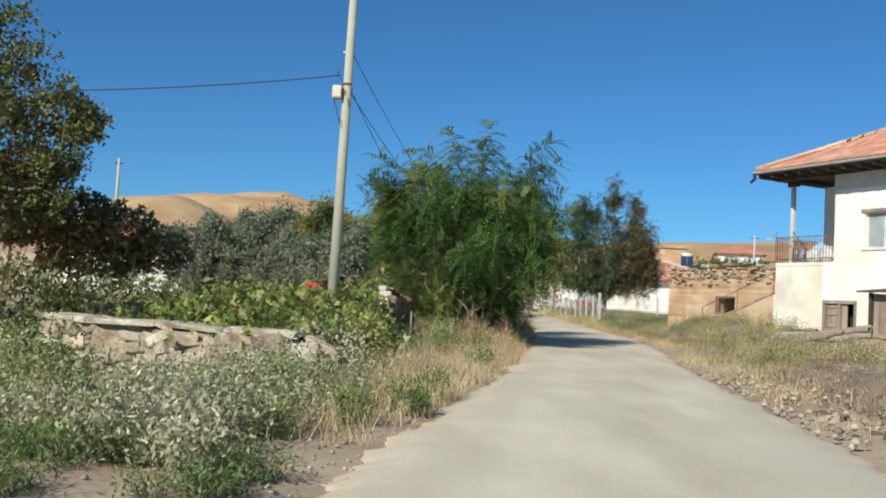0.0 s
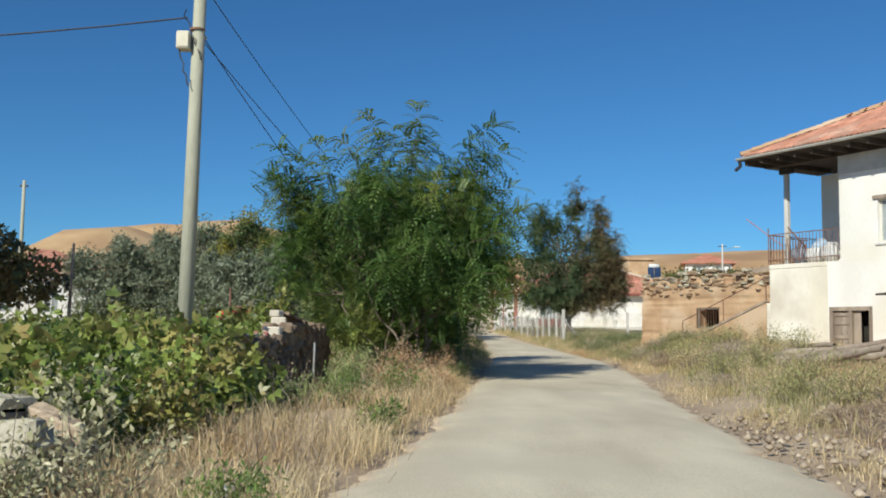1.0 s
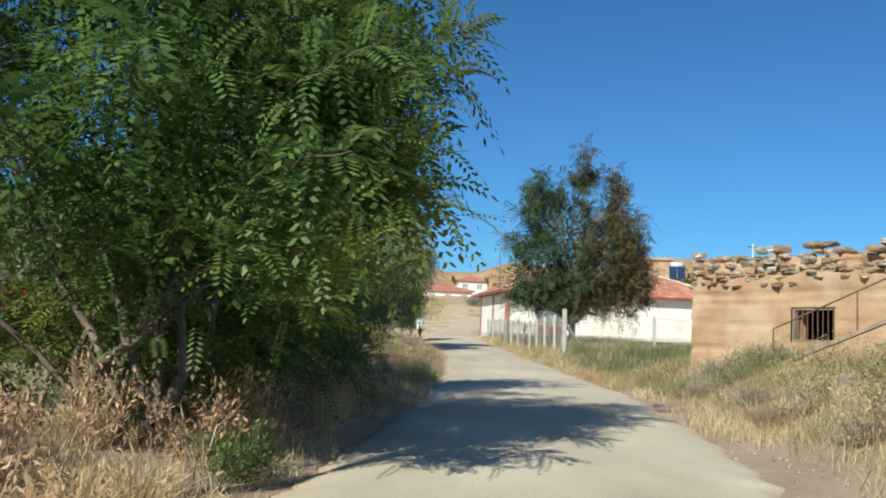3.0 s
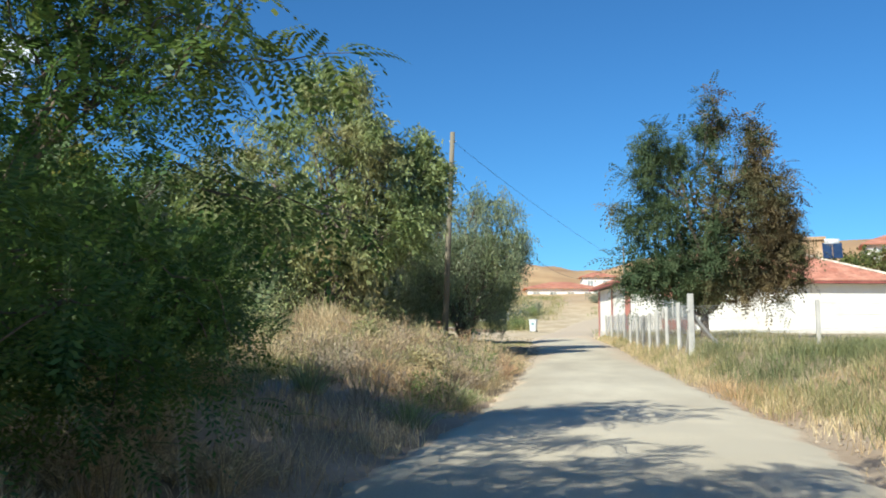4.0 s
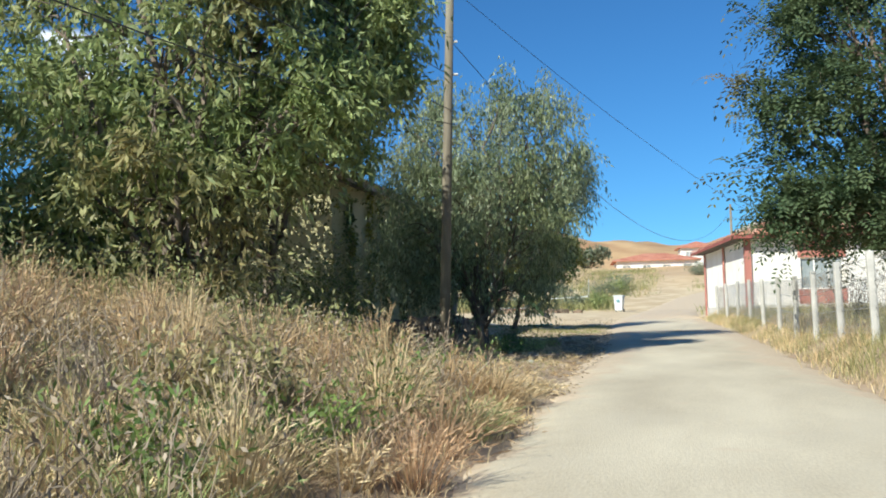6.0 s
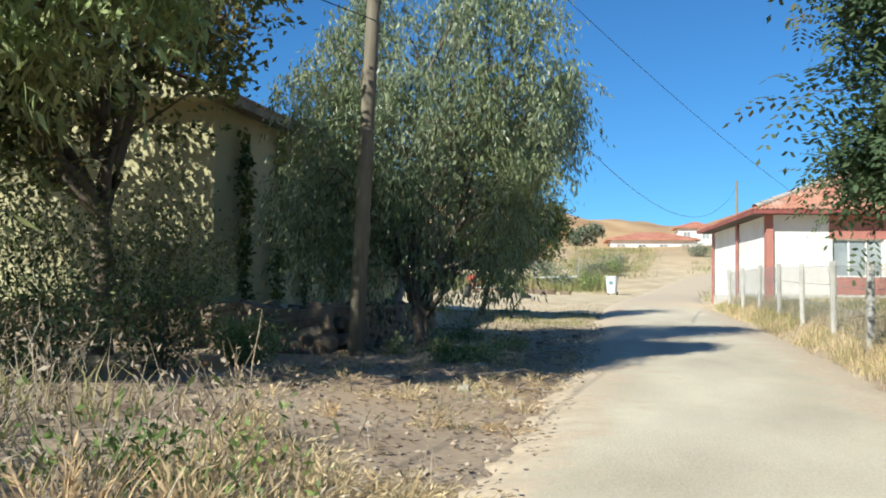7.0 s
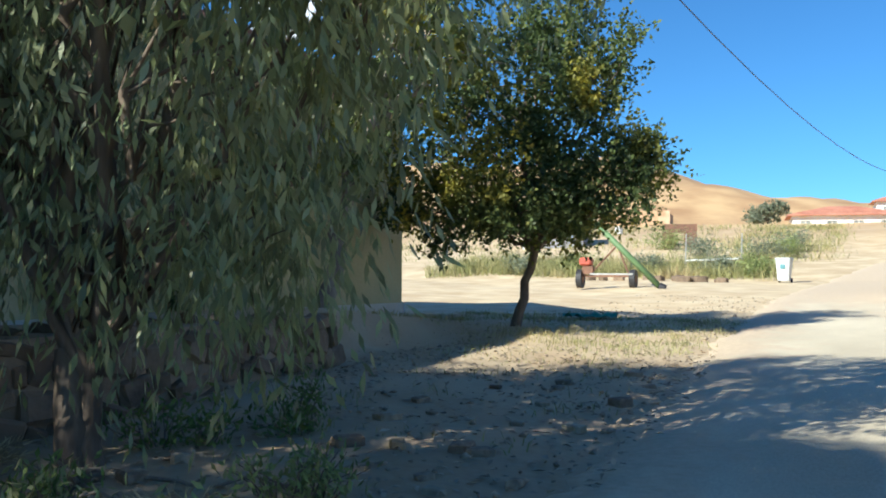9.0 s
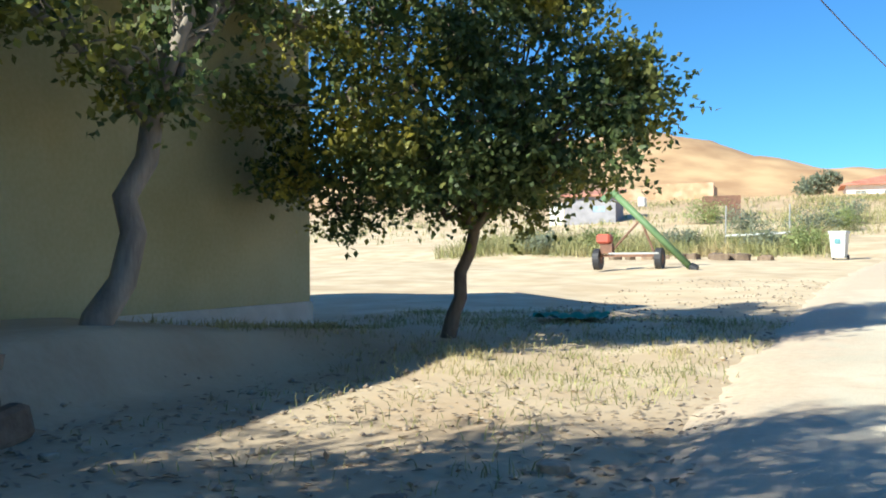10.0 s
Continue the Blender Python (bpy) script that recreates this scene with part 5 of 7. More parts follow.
tree("robinia_sapling", (-0.1, 26.9), [(0, 0, 1.2, 0.3, 0.3, 0.25), (0.1, 0, 0.8, 0.25, 0.25, 0.2)],
     16, 5, "pinnate", M_vine, M_green, 25, 0.018, 1, fork=0.6, label="young light green robinia sapling in dry grass", spread=0.16, shell=0.4, inner=10, size=0.8, inner_leaf=0.1,
     plumes=[((0, 0, 1.0), (0.1, 0, 1.5)), ((0, 0, 0.9), (0.4, -0.1, 1.3))])
tree("robinia_tree", (9.9, 67.2), [(0, 0, 4.6, 2.5, 2.3, 2.3), (-1.6, 0.2, 4.0, 1.5, 1.6, 1.8), (1.6, 0, 4.2, 1.5, 1.8, 1.9), (-1.9, 0, 6.4, 0.5, 0.5, 1.5), (0.4, 0.2, 7.8, 0.42, 0.42, 1.5), (1.8, 0.1, 7.0, 0.5, 0.5, 1.3), (0, 0, 2.4, 2.4, 2.0, 1.0), (-1.6, 0, 2.3, 1.2, 1.2, 0.8), (-0.8, 0, 6.4, 0.7, 0.7, 1.1), (2.5, 0, 3.0, 0.9, 1.2, 0.8), (2.5, 0, 2.2, 1.1, 1.2, 0.7), (-2.2, 0, 2.0, 0.9, 1.0, 0.6), (0.5, 0, 1.8, 2.1, 1.6, 0.6), (2.4, 0, 4.6, 0.8, 1.0, 1.0), (2.9, 0, 3.5, 1.0, 1.2, 1.1), (2.3, 0, 5.7, 0.8, 0.9, 0.9)],
     1700, 7, "pinnate_far", M_robinia2, M_bark, 23, 0.17, 1, fork=0.45, turning=(M_robinia_brown, 0.7), label="robinia with dark green and browning leaves behind the fence", spread=0.45, shell=0.45, inner=2200, size=1.15,
     plumes=[((0.4, 0.2, 7.6), (0.45, 0.2, 9.5)), ((1.7, 0.1, 6.6), (2.0, 0.1, 8.3)), ((-1.8, 0, 6.2), (-2.0, 0, 8.0)), ((-0.8, 0, 6.6), (-0.7, 0, 7.9)), ((-2.4, 0, 4.6), (-3.5, -0.3, 4.9)), ((-2.2, 0, 5.4), (-3.1, -0.2, 6.3)), ((-2.3, 0, 3.2), (-3.6, -0.4, 2.9)), ((2.6, 0, 5.0), (3.4, 0, 5.8)), ((2.6, 0, 3.6), (3.6, 0, 3.6))])
tree("almond_tree", (-2.6, 60.5), [(0, 0, 4.8, 2.9, 2.6, 2.6), (-2.2, 0.5, 4.2, 2.2, 2.2, 2.4), (1.5, 1.0, 4.0, 1.6, 1.5, 1.5), (0.4, 0.4, 7.2, 1.7, 1.6, 1.5), (-1.9, 0.6, 7.0, 1.4, 1.4, 1.3), (-0.4, -0.6, 2.4, 2.8, 1.8, 1.6), (1.6, 0.8, 5.6, 1.2, 1.2, 1.4), (-0.2, 0.2, 8.6, 0.9, 0.8, 0.8), (2.4, 0.8, 4.6, 1.0, 1.2, 1.1), (-2.9, -0.3, 2.0, 1.6, 1.5, 1.4), (-1.8, 0.8, 1.5, 2.2, 1.5, 1.4), (-4.0, 0.6, 1.6, 1.6, 1.4, 1.4), (0.6, 0.2, 8.6, 0.8, 0.8, 0.7), (1.2, 0.3, 7.0, 1.0, 1.0, 1.0), (2.5, 2.4, 6.0, 0.8, 0.8, 0.9), (3.0, 2.5, 5.6, 0.5, 0.6, 0.7), (1.8, 2.0, 7.0, 0.9, 0.9, 0.8), (2.6, 2.3, 7.1, 0.45, 0.45, 0.5), (3.2, 2.5, 6.3, 0.4, 0.5, 0.6), (3.0, 2.6, 5.0, 0.4, 0.4, 0.4)],
     5000, 12, "narrow", M_almond, M_bark, 31, 0.2, 3, label="tall spreading willow-leaved tree with olive green and browning leaves", size=1.6, droop=0.42, inner=2600, shell=0.5)
tree("almond_tree", (-5.6, 57.2), [(0, 0, 3.2, 1.8, 1.6, 1.6), (0.6, 0, 4.8, 1.2, 1.1, 1.2), (-0.8, 0, 2.0, 1.8, 1.5, 1.3)],
     1100, 10, "narrow", M_almond, M_bark, 38, 0.12, 2, label="young olive green tree among the garden trees", size=1.3, droop=0.3, inner=900)
tree("almond_tree", (-7.8, 58.0), [(0, 0, 3.8, 2.4, 2.2, 2.0), (-2.2, 0.3, 4.2, 2.0, 1.8, 1.8), (1.4, 0, 4.4, 1.6, 1.6, 1.6), (0, 0, 2.0, 2.6, 2.0, 1.4)],
     2000, 11, "broad", M_gardenleaf, M_bark, 32, 0.15, 2, label="dense green garden tree with some brown leaves", size=1.3, inner=2500)
tree("willow_tree", (0.9, 70.0), [(-2.2, 0.4, 2.6, 1.3, 1.3, 1.5), (-2.1, 0.2, 4.6, 0.9, 0.9, 1.0), (0, -0.1, 3.8, 1.8, 1.7, 1.5), (0.7, -0.2, 3.1, 1.5, 1.4, 1.2), (-0.9, 0.2, 3.0, 1.4, 1.5, 1.5), (1.0, -0.1, 5.0, 1.1, 1.1, 1.1), (1.8, 0.4, 4.4, 0.9, 1.0, 1.0), (-0.5, 0.3, 5.4, 0.7, 0.7, 1.0), (-1.9, -0.2, 3.8, 0.9, 1.1, 1.7), (1.4, 0.2, 5.9, 0.6, 0.6, 0.9), (0.3, 0.2, 6.1, 0.5, 0.5, 0.9), (-1.5, -0.9, 3.0, 1.0, 0.9, 1.5), (-0.6, 0.2, 1.7, 1.5, 1.2, 1.0), (-1.2, -0.5, 4.8, 0.9, 0.9, 1.3), (-1.5, 0.2, 2.2, 1.3, 1.2, 1.3), (-1.3, 0.2, 5.6, 0.5, 0.5, 1.0), (1.9, 1.4, 4.3, 0.6, 0.8, 0.9), (1.9, 2.0, 4.0, 0.4, 0.6, 0.6), (1.7, 0.0, 2.6, 0.45, 0.4, 0.6), (1.0, -0.1, 1.6, 0.5, 0.4, 0.5)],
     4300, 13, "narrow", M_willow, M_bark, 33, 0.14, 2, label="weeping willow-leaved tree hanging over the lane's edge", size=1.0, droop=0.8, spread=0.42, inner=1000, shell=0.45, inner_leaf=0.16)
tree("garden_tree", (-3.4, 66.6), [(0, 0, 5.2, 2.6, 2.2, 1.6), (1.5, -0.3, 5.0, 1.5, 1.3, 0.8), (-2.0, 0, 5.0, 2.0, 2.0, 1.6), (0.4, -0.8, 4.0, 2.2, 1.4, 1.2), (-1.6, -0.6, 3.0, 1.6, 1.2, 1.2), (-1.4, -2.6, 5.2, 2.0, 1.8, 1.3), (-3.4, -1.8, 5.0, 1.8, 1.8, 1.4), (-4.6, -0.4, 5.2, 1.8, 1.6, 1.4), (-2.8, -1.2, 4.0, 1.5, 1.3, 1.1)],
     2300, 9, "broad", M_brownleaf, M_bark, 36, 0.17, 1, fork=0.7, label="broad shady tree over the yard wall", size=1.2, inner=1500, spread=0.45)
tree("garden_tree", (-1.75, 76.8), [(-0.2, -0.7, 2.7, 0.6, 0.7, 0.5), (0.2, 0.5, 2.3, 0.6, 0.7, 0.5), (0.35, 1.0, 3.3, 0.9, 1.0, 0.7), (0.5, 1.6, 4.4, 1.0, 0.9, 0.8), (1.0, 1.3, 3.6, 1.2, 1.2, 0.8), (1.3, 0.6, 4.2, 1.0, 1.1, 0.8)],
     800, 9, "broad", M_darkleaf, M_bark_pale, 37, 0.12, 1, fork=0.75, label="slender grey-barked tree before the olive-yellow wall", size=1.0, lean=(0.15, 0.55), inner=200, spread=0.3)
tree("apricot_tree", (-0.36, 80.6), [(0.3, 0, 2.5, 1.9, 1.8, 1.0), (1.3, 0.2, 2.7, 1.0, 1.2, 0.9), (-1.2, 0, 2.9, 1.5, 1.5, 1.1), (0.2, 0, 3.9, 1.6, 1.5, 1.1), (1.3, 0.2, 4.0, 0.9, 0.9, 0.9), (2.1, 0.2, 2.6, 0.3, 0.3, 0.5), (0.6, 0.2, 4.9, 0.9, 0.9, 0.7), (-1.4, 0.2, 4.4, 1.0, 1.0, 0.9), (0.2, -0.2, 1.75, 1.5, 1.3, 0.5), (-1.3, 0, 1.9, 1.2, 1.2, 0.6), (1.4, 0.2, 1.9, 0.8, 1.0, 0.5)],
     3300, 12, "broad", M_darkleaf, M_bark, 34, 0.085, 1, fork=0.62, label="small dark leafy tree with a bent trunk on the open ground", size=0.85, lean=(0.35, 0.1), inner=900, spread=0.28)
tree("mulberry_tree", (-15.4, 31.5), [(0, 0, 6.0, 3.0, 3.0, 2.2), (2.0, 0.2, 7.2, 1.5, 1.5, 1.2), (1.5, -0.5, 4.6, 1.7, 1.6, 1.3), (-2, 0, 8.0, 2.6, 2.4, 2.2), (0.6, 0, 9.2, 1.6, 1.4, 1.3), (-3, 0, 4.0, 2.5, 2.0, 2.0), (3.2, 0.2, 6.9, 0.7, 0.6, 0.6), (2.4, 0, 5.6, 0.8, 0.8, 0.6)],
     2600, 9, "broad", M_brownleaf, M_bark, 35, 0.25, 1, fork=0.5, label="tall mulberry tree with green and brownish leaves", size=1.5, inner=2500)
for k, (x, y, s, h) in enumerate(((-15.4, 57.0, 1.0, 0.83), (-13.2, 57.8, 1.0, 0.86), (-11.0, 57.5, 1.0, 1.0), (-8.8, 55.5, 0.9, 0.78), (-6.9, 55.0, 0.9, 0.7), (-5.2, 45.0, 0.6, 0.62))):
    tree("oleaster_tree", (x, y), [(0, 0, 3.4 * h, 2.0 * s, 1.8, 1.8 * h), (0.6, 0, 5.2 * h, 1.0 * s, 1.0, 1.4 * h), (-1.3 * s, 0, 4.4 * h, 1.2, 1.2, 1.5 * h), (0, 0, 1.6 * h, 2.2 * s, 1.8, 1.3)],
         1250, 9, "narrow", M_silver, M_bark_pale, 40 + k, 0.13, 2, label="silvery grey-green oleaster tree", size=1.9, droop=0.3, group="oleaster row", inner=2200, inner_leaf=0.3)
tree("garden_tree", (-7.4, 52.5), [(0, 0, 5.5, 0.8, 0.9, 0.6), (0.8, 0, 4.9, 0.7, 0.8, 0.6), (-0.8, 0, 4.7, 0.7, 0.8, 0.6), (0.2, 0, 3.8, 0.8, 0.8, 0.6)],
     420, 9, "broad", M_darkleaf, M_bark, 50, 0.1, 2, label="slim dark-leaved garden tree behind the oleasters", size=1.3, inner=500)
for k, (x, y) in enumerate(((26.3, 106.5), (29.2, 108.5), (32.4, 110.5), (36.0, 112.0))):
    s = (8.9 + 0.25 * (k % 2) - float(land(x, y))) / 3.9
    tree("olive_tree", (x, y), [(0, 0, 2.0 * s, 2.0, 2.0, 1.5 * s), (1.2, 0, 2.8 * s, 1.2, 1.2, 1.0 * s), (-1.3, 0, 2.5 * s, 1.2, 1.2, 1.0 * s), (0, 0, 1.0, 2.2, 2.0, 0.9)],
         420, 9, "broad", M_brownleaf, M_bark, 70 + k, 0.14, 2, label="olive and brown leaved tree on the slope behind the white building", size=2.2, group="slope trees", inner=500, inner_leaf=0.3)
tree("hillside_tree", (-11.7, 255), [(0, 0, 3.4, 4.0, 3.5, 2.6), (1.5, 0, 4.6, 2.5, 2.2, 1.6), (-1.8, 0, 3.0, 2.5, 2.2, 1.8)],
     500, 8, "broad", M_silver, M_bark, 61, 0.2, 1, label="lone grey-green tree on the hillside", size=4.0, inner=700, inner_leaf=0.6)


# ---- grass and weeds ----
rng = np.random.default_rng(77)


def verge(side, y0, y1, near, far, n, patch=0.0):
    """Points beside the lane, thinned into patches."""
    y = rng.uniform(y0, y1, n * 3)
    o = near + (far - near) * rng.uniform(size=n * 3) ** 1.3
    x = table(y, ROAD_L) - o if side == "L" else table(y, ROAD_R) + o
    keep = ripple(x, y, 1.1, patch * 7 + 1) + 0.5 * ripple(x, y, 2.9, patch + 3) + rng.uniform(-0.5, 0.9, n * 3) > 0.15
    return x[keep][:n], y[keep][:n]


x, y = verge("L", 9, 31, 0.12, 2.4, 950, 1)
grass("dry_grass", x, y, 0.42, 16, M_straw, rng, "pale dry grass along the lane", 0.0065, 0.8, 0.15)
x, y = verge("L", 30, 58, 0.1, 2.0, 620, 2)
grass("dry_grass", x, y, 0.26, 16, M_straw, rng, "pale dry grass along the lane", 0.0065, 0.8, 0.15)
cx, cy = verge("L", 41, 57, 0.6, 5.0, 40, 3)
tussock("tall_dry_grass", cx, cy, rng.uniform(0.3, 0.62, len(cx)), rng.uniform(0.45, 1.0, len(cx)), 175, M_straw, rng, "tall fluffy clumps of pale dry grass on the bank")
cx, cy = verge("L", 44, 58, 0.5, 4.0, 34, 18)
tussock("dead_grass", cx, cy, rng.uniform(0.3, 0.55, len(cx)), rng.uniform(0.4, 0.8, len(cx)), 120, M_straw_grey, rng, "grey-brown clumps of dead grass on the bank")
cx, cy = verge("L", 24, 40, 0.4, 2.0, 24, 13)
tussock("tall_dry_grass", cx, cy, rng.uniform(0.25, 0.45, len(cx)), rng.uniform(0.35, 0.7, len(cx)), 220, M_straw, rng, "fluffy clumps of pale dry grass below the robinia")
cx, cy = verge("R", 17, 44, 0.7, 4.2, 36, 14)
tussock("tall_dry_grass", cx, cy, rng.uniform(0.25, 0.5, len(cx)), rng.uniform(0.3, 0.6, len(cx)), 180, M_straw_grey, rng, "fluffy clumps of grey-brown dry grass in front of the houses")
cx, cy = verge("L", 41, 58, 0.3, 4.2, 20, 16)
tussock("green_grass", cx, cy, rng.uniform(0.35, 0.6, len(cx)), rng.uniform(0.35, 0.7, len(cx)), 240, M_softgreen, rng, "soft green grass patches among the dry clumps", head=0.2)
x, y = scatter([(-3.0, 3.6, 121, 152, 1)], 230, rng)
free = (x < table(y, ROAD_L) - 0.3) | (x > table(y, ROAD_R) + 0.3)
x, y = x[free], y[free]
grass("dry_grass", x, y, 0.6, 16, M_grass, rng, "dry olive and yellow grass on the cut bank below the far houses", 0.03, 0.6, 0.5)
cx, cy = verge("L", 48, 60, 0.12, 1.6, 60, 15)
tussock("tall_dry_grass", cx, cy, rng.uniform(0.2, 0.42, len(cx)), rng.uniform(0.22, 0.5, len(cx)), 150, M_straw, rng, "pale dry grass at the foot of the bank")
x, y = verge("L", 40, 57, 1.2, 6.0, 450, 12)
grass("green_grass", x, y, 0.5, 18, M_grass, rng, "olive green grass between the dry clumps", 0.009, 0.7, 0.2)
x, y = verge("L", 14, 60, 0.4, 2.4, 380, 4)
grass("dry_stalks", x, y, 0.6, 7, M_straw_grey, rng, "grey dead weed stalks along the lane", 0.008, 0.6)
x, y = verge("R", 12, 48, 0.25, 6.0, 1500, 5)
trodden = (np.abs(x - table(y, ROAD_R) - 0.42 * (y - 29)) < 0.9) & (y > 29) & (y < 40) & (rng.uniform(size=len(x)) < 0.85)
x, y = x[~trodden], y[~trodden]
grass("dry_grass", x, y, 0.28, 18, M_straw, rng, "pale dry grass in front of the houses", 0.0075, 0.8, 0.16)
x, y = verge("R", 17, 46, 0.8, 5.0, 550, 6)
grass("olive_grass", x, y, 0.42, 13, M_grass, rng, "olive and yellow weeds in front of the houses", 0.009, 0.7, 0.16)
x, y = verge("R", 44, 92, 0.05, 0.9, 600, 7)
grass("dry_grass", x, y, 0.30, 16, M_straw, rng, "straw-coloured grass at the foot of the fence", 0.008, 0.6)
x, y = verge("R", 44, 92, 0.1, 1.0, 420, 17)
grass("olive_grass", x, y, 0.32, 14, M_grass, rng, "olive grass at the foot of the fence", 0.008, 0.6)
x, y = verge("R", 41, 56, 0.7, 5.5, 900, 18)
grass("green_grass", x, y, 0.42, 16, M_yardgrass, rng, "grey-green grass between the hut and the fence", 0.009, 0.7, 0.2)
x, y = verge("R", 46, 86, 0.5, 8.0, 1100, 8)
grass("olive_grass", x, y, 0.35, 12, M_grass, rng, "olive grass in the fenced yard", 0.01, 0.6, 0.18)
x, y = verge("L", 14, 60, 2.3, 8.0, 1100, 9)
grass("olive_grass", x, y, 0.5, 11, M_grass, rng, "olive weeds in the gardens", 0.011, 0.6, 0.18)
x, y = verge("L", 59, 84, 0.4, 3.2, 260, 10)
grass("sparse_grass", x, y, 0.12, 12, M_grass, rng, "short sparse grass under the trees", 0.008, 0.6)
x, y = scatter([(-16, 1.2, 111, 119, 1)], 1100, rng)
grass("olive_grass", x, y, 0.78, 12, M_grass, rng, "olive and yellow weeds behind the open ground", 0.025, 0.5, 0.25)
x, y = scatter([(-40, -2, 120, 160, 1), (6.5, 30, 100, 135, 0.8)], 900, rng)
free = (x < table(y, ROAD_L) - 0.3) | (x > table(y, ROAD_R) + 0.3)
x, y = x[free], y[free]
grass("olive_grass", x, y, 0.5, 12, M_grass, rng, "dry weeds on the far slope", 0.04, 0.5, 0.4)

# ---- walls of field stone ----
STONES = []
_r = np.random.default_rng(90)
for k in range(9):
    bm = box(-0.5, 0.5, -0.5, 0.5, -0.5, 0.5, 0.13)
    off = Vector(_r.uniform(0, 40, 3))
    for v in bm.verts:
        v.co += 0.17 * Vector((noise.noise(v.co * 2.1 + off), noise.noise(v.co * 2.1 + off * 2), noise.noise(v.co * 2.1 + off * 3)))
    me = bpy.data.meshes.new("stone")
    bm.to_mesh(me)
    bm.free()
    me.materials.append(M_stone if k % 4 else M_slab_top)
    STONES.append(me)
SLABS = [q.copy() for q in STONES]
for q in SLABS:
    q.materials.clear()
    q.materials.append(M_slab_top)
EARTHY = [q.copy() for q in STONES]
for q in EARTHY:
    q.materials.clear()
    q.materials.append(M_stone_brown)


def stone_wall(name, pts, h, t, label, seed, size=0.38, coping=False, base=None, stones=STONES):
    """A dry wall of separate stones round an earth core along a line of points."""
    rng = np.random.default_rng(seed)
    root = empty(name, None, label, "stone wall")
    for (x0, y0), (x1, y1) in zip(pts[:-1], pts[1:]):
        a, b = Vector((x0, y0, 0)), Vector((x1, y1, 0))
        L = (b - a).length
        ang = math.atan2(y1 - y0, x1 - x0)
        z0 = min(float(land(x0, y0)), float(land(x1, y1))) - 0.15 if base is None else base
        m = Matrix.Translation((x0, y0, z0)) @ Matrix.Rotation(ang, 4, "Z")
        part("core", box(0, L, -t / 2 + 0.0, t / 2 - 0.0, 0, h - 0.06), M_mortar, root, m=m)
        z, r = 0.0, 0
        while z < h - 0.08:
            hh = min(rng.uniform(0.12, 0.3), h - z)
            s = -rng.uniform(0, 0.2)
            while s < L:
                w = rng.uniform(0.3, 1.0) ** 1.5 * 1.7 * size
                for side in (-1, 1):
                    sc = Matrix.Diagonal((w * 1.02, rng.uniform(0.14, 0.3), hh * rng.uniform(0.65, 1.25), 1))
                    child("stone", stones[rng.integers(9)], root, m=m @ Matrix.Translation((s + w / 2, side * (t / 2 - 0.06), z + hh / 2 + rng.uniform(-0.04, 0.04))) @ Euler((rng.uniform(-0.25, 0.25), rng.uniform(-0.45, 0.45), rng.uniform(-0.25, 0.25))).to_matrix().to_4x4() @ sc)
                s += w
            z += hh
        if coping:
            s = 0.0
            while s < L - 0.2:
                w = rng.uniform(0.7, 1.5)
                e = min(s + w - 0.03, L + 0.1)
                slab = Matrix.Translation(((s + e) / 2, rng.uniform(-0.04, 0.04), h + 0.02)) @ Matrix.Rotation(rng.uniform(-0.03, 0.03), 4, "Y") @ Matrix.Rotation(rng.uniform(-0.06, 0.06), 4, "Z") @ Matrix.Diagonal((e - s, t * rng.uniform(1.1, 1.35), rng.uniform(0.1, 0.16), 1))
                child("coping_slab", SLABS[rng.integers(9)], root, m=m @ slab)
                s += w
    return root


stone_wall("garden_wall", [(-6.3, 17.1), (-3.9, 15.8), (-1.6, 14.6)], 1.32, 0.5, "low field-stone garden wall topped with pale slabs", 1, 0.45, True, -0.32)
stone_wall("garden_wall", [(-1.85, 22.0), (-1.47, 25.6)], 1.48, 0.45, "low earth and rubble wall overgrown with vine", 2, 0.34, False, 0.0, EARTHY)
stone_wall("garden_wall", [(-1.42, 25.75), (-1.3, 28.6), (-1.25, 30.6)], 1.8, 0.45, "earth and rubble garden wall with broken top in shade", 3, 0.34, False, -0.1, EARTHY)
stone_wall("yard_wall", [(-7.0, 68.9), (-0.3, 68.0)], 0.85, 0.5, "low rubble yard wall in the shade of trees", 4, 0.34, False, 0.95, EARTHY)
stone_wall("yard_wall", [(-0.25, 68.4), (-0.5, 74.6)], 0.85, 0.45, "low rubble yard wall in the shade of trees", 5, 0.34, False, 1.0, EARTHY)
# cut blocks and bricks stacked loose on the garden wall's end
for k, (x, y, z, w, d, h, m, rz) in enumerate(((-1.42, 26.0, 1.69, 0.3, 0.26, 0.17, M_stone_pale, 8), (-1.47, 26.02, 1.86, 0.22, 0.22, 0.14, M_stone_pale, -22), (-1.44, 25.5, 1.47, 0.34, 0.3, 0.2, M_stone_pale, -6), (-1.62, 25.2, 1.47, 0.28, 0.2, 0.11, M_redpaint, 14), (-1.26, 29.4, 1.69, 0.5, 0.28, 0.1, M_stone_brown, 95), (-1.66, 23.6, 1.46, 0.7, 0.36, 0.09, M_stone_pale, 75), (-1.56, 24.5, 1.46, 0.5, 0.3, 0.08, M_stone_pale, 100))):
    thing("stone_block", box(-w / 2, w / 2, -d / 2, d / 2, 0, h, 0.025), m, pose(x, y, z, 0, 0, rz), {"pale_cut_stone": "loose pale cut stone block on the garden wall", "oxide_red_paint": "small red brick on the garden wall", "brown_earthy_stone": "loose brown stone on the garden wall"}[m.name], "stone block")

thing("stone_slab", box(-0.17, 0.17, 0, 2.1, 0, 0.07, 0.015), M_stone_brown, pose(-1.4, 26.15, 1.9, -4.2, 0, -2), "long thin brown stone slab sloping along the garden wall", "stone slab")

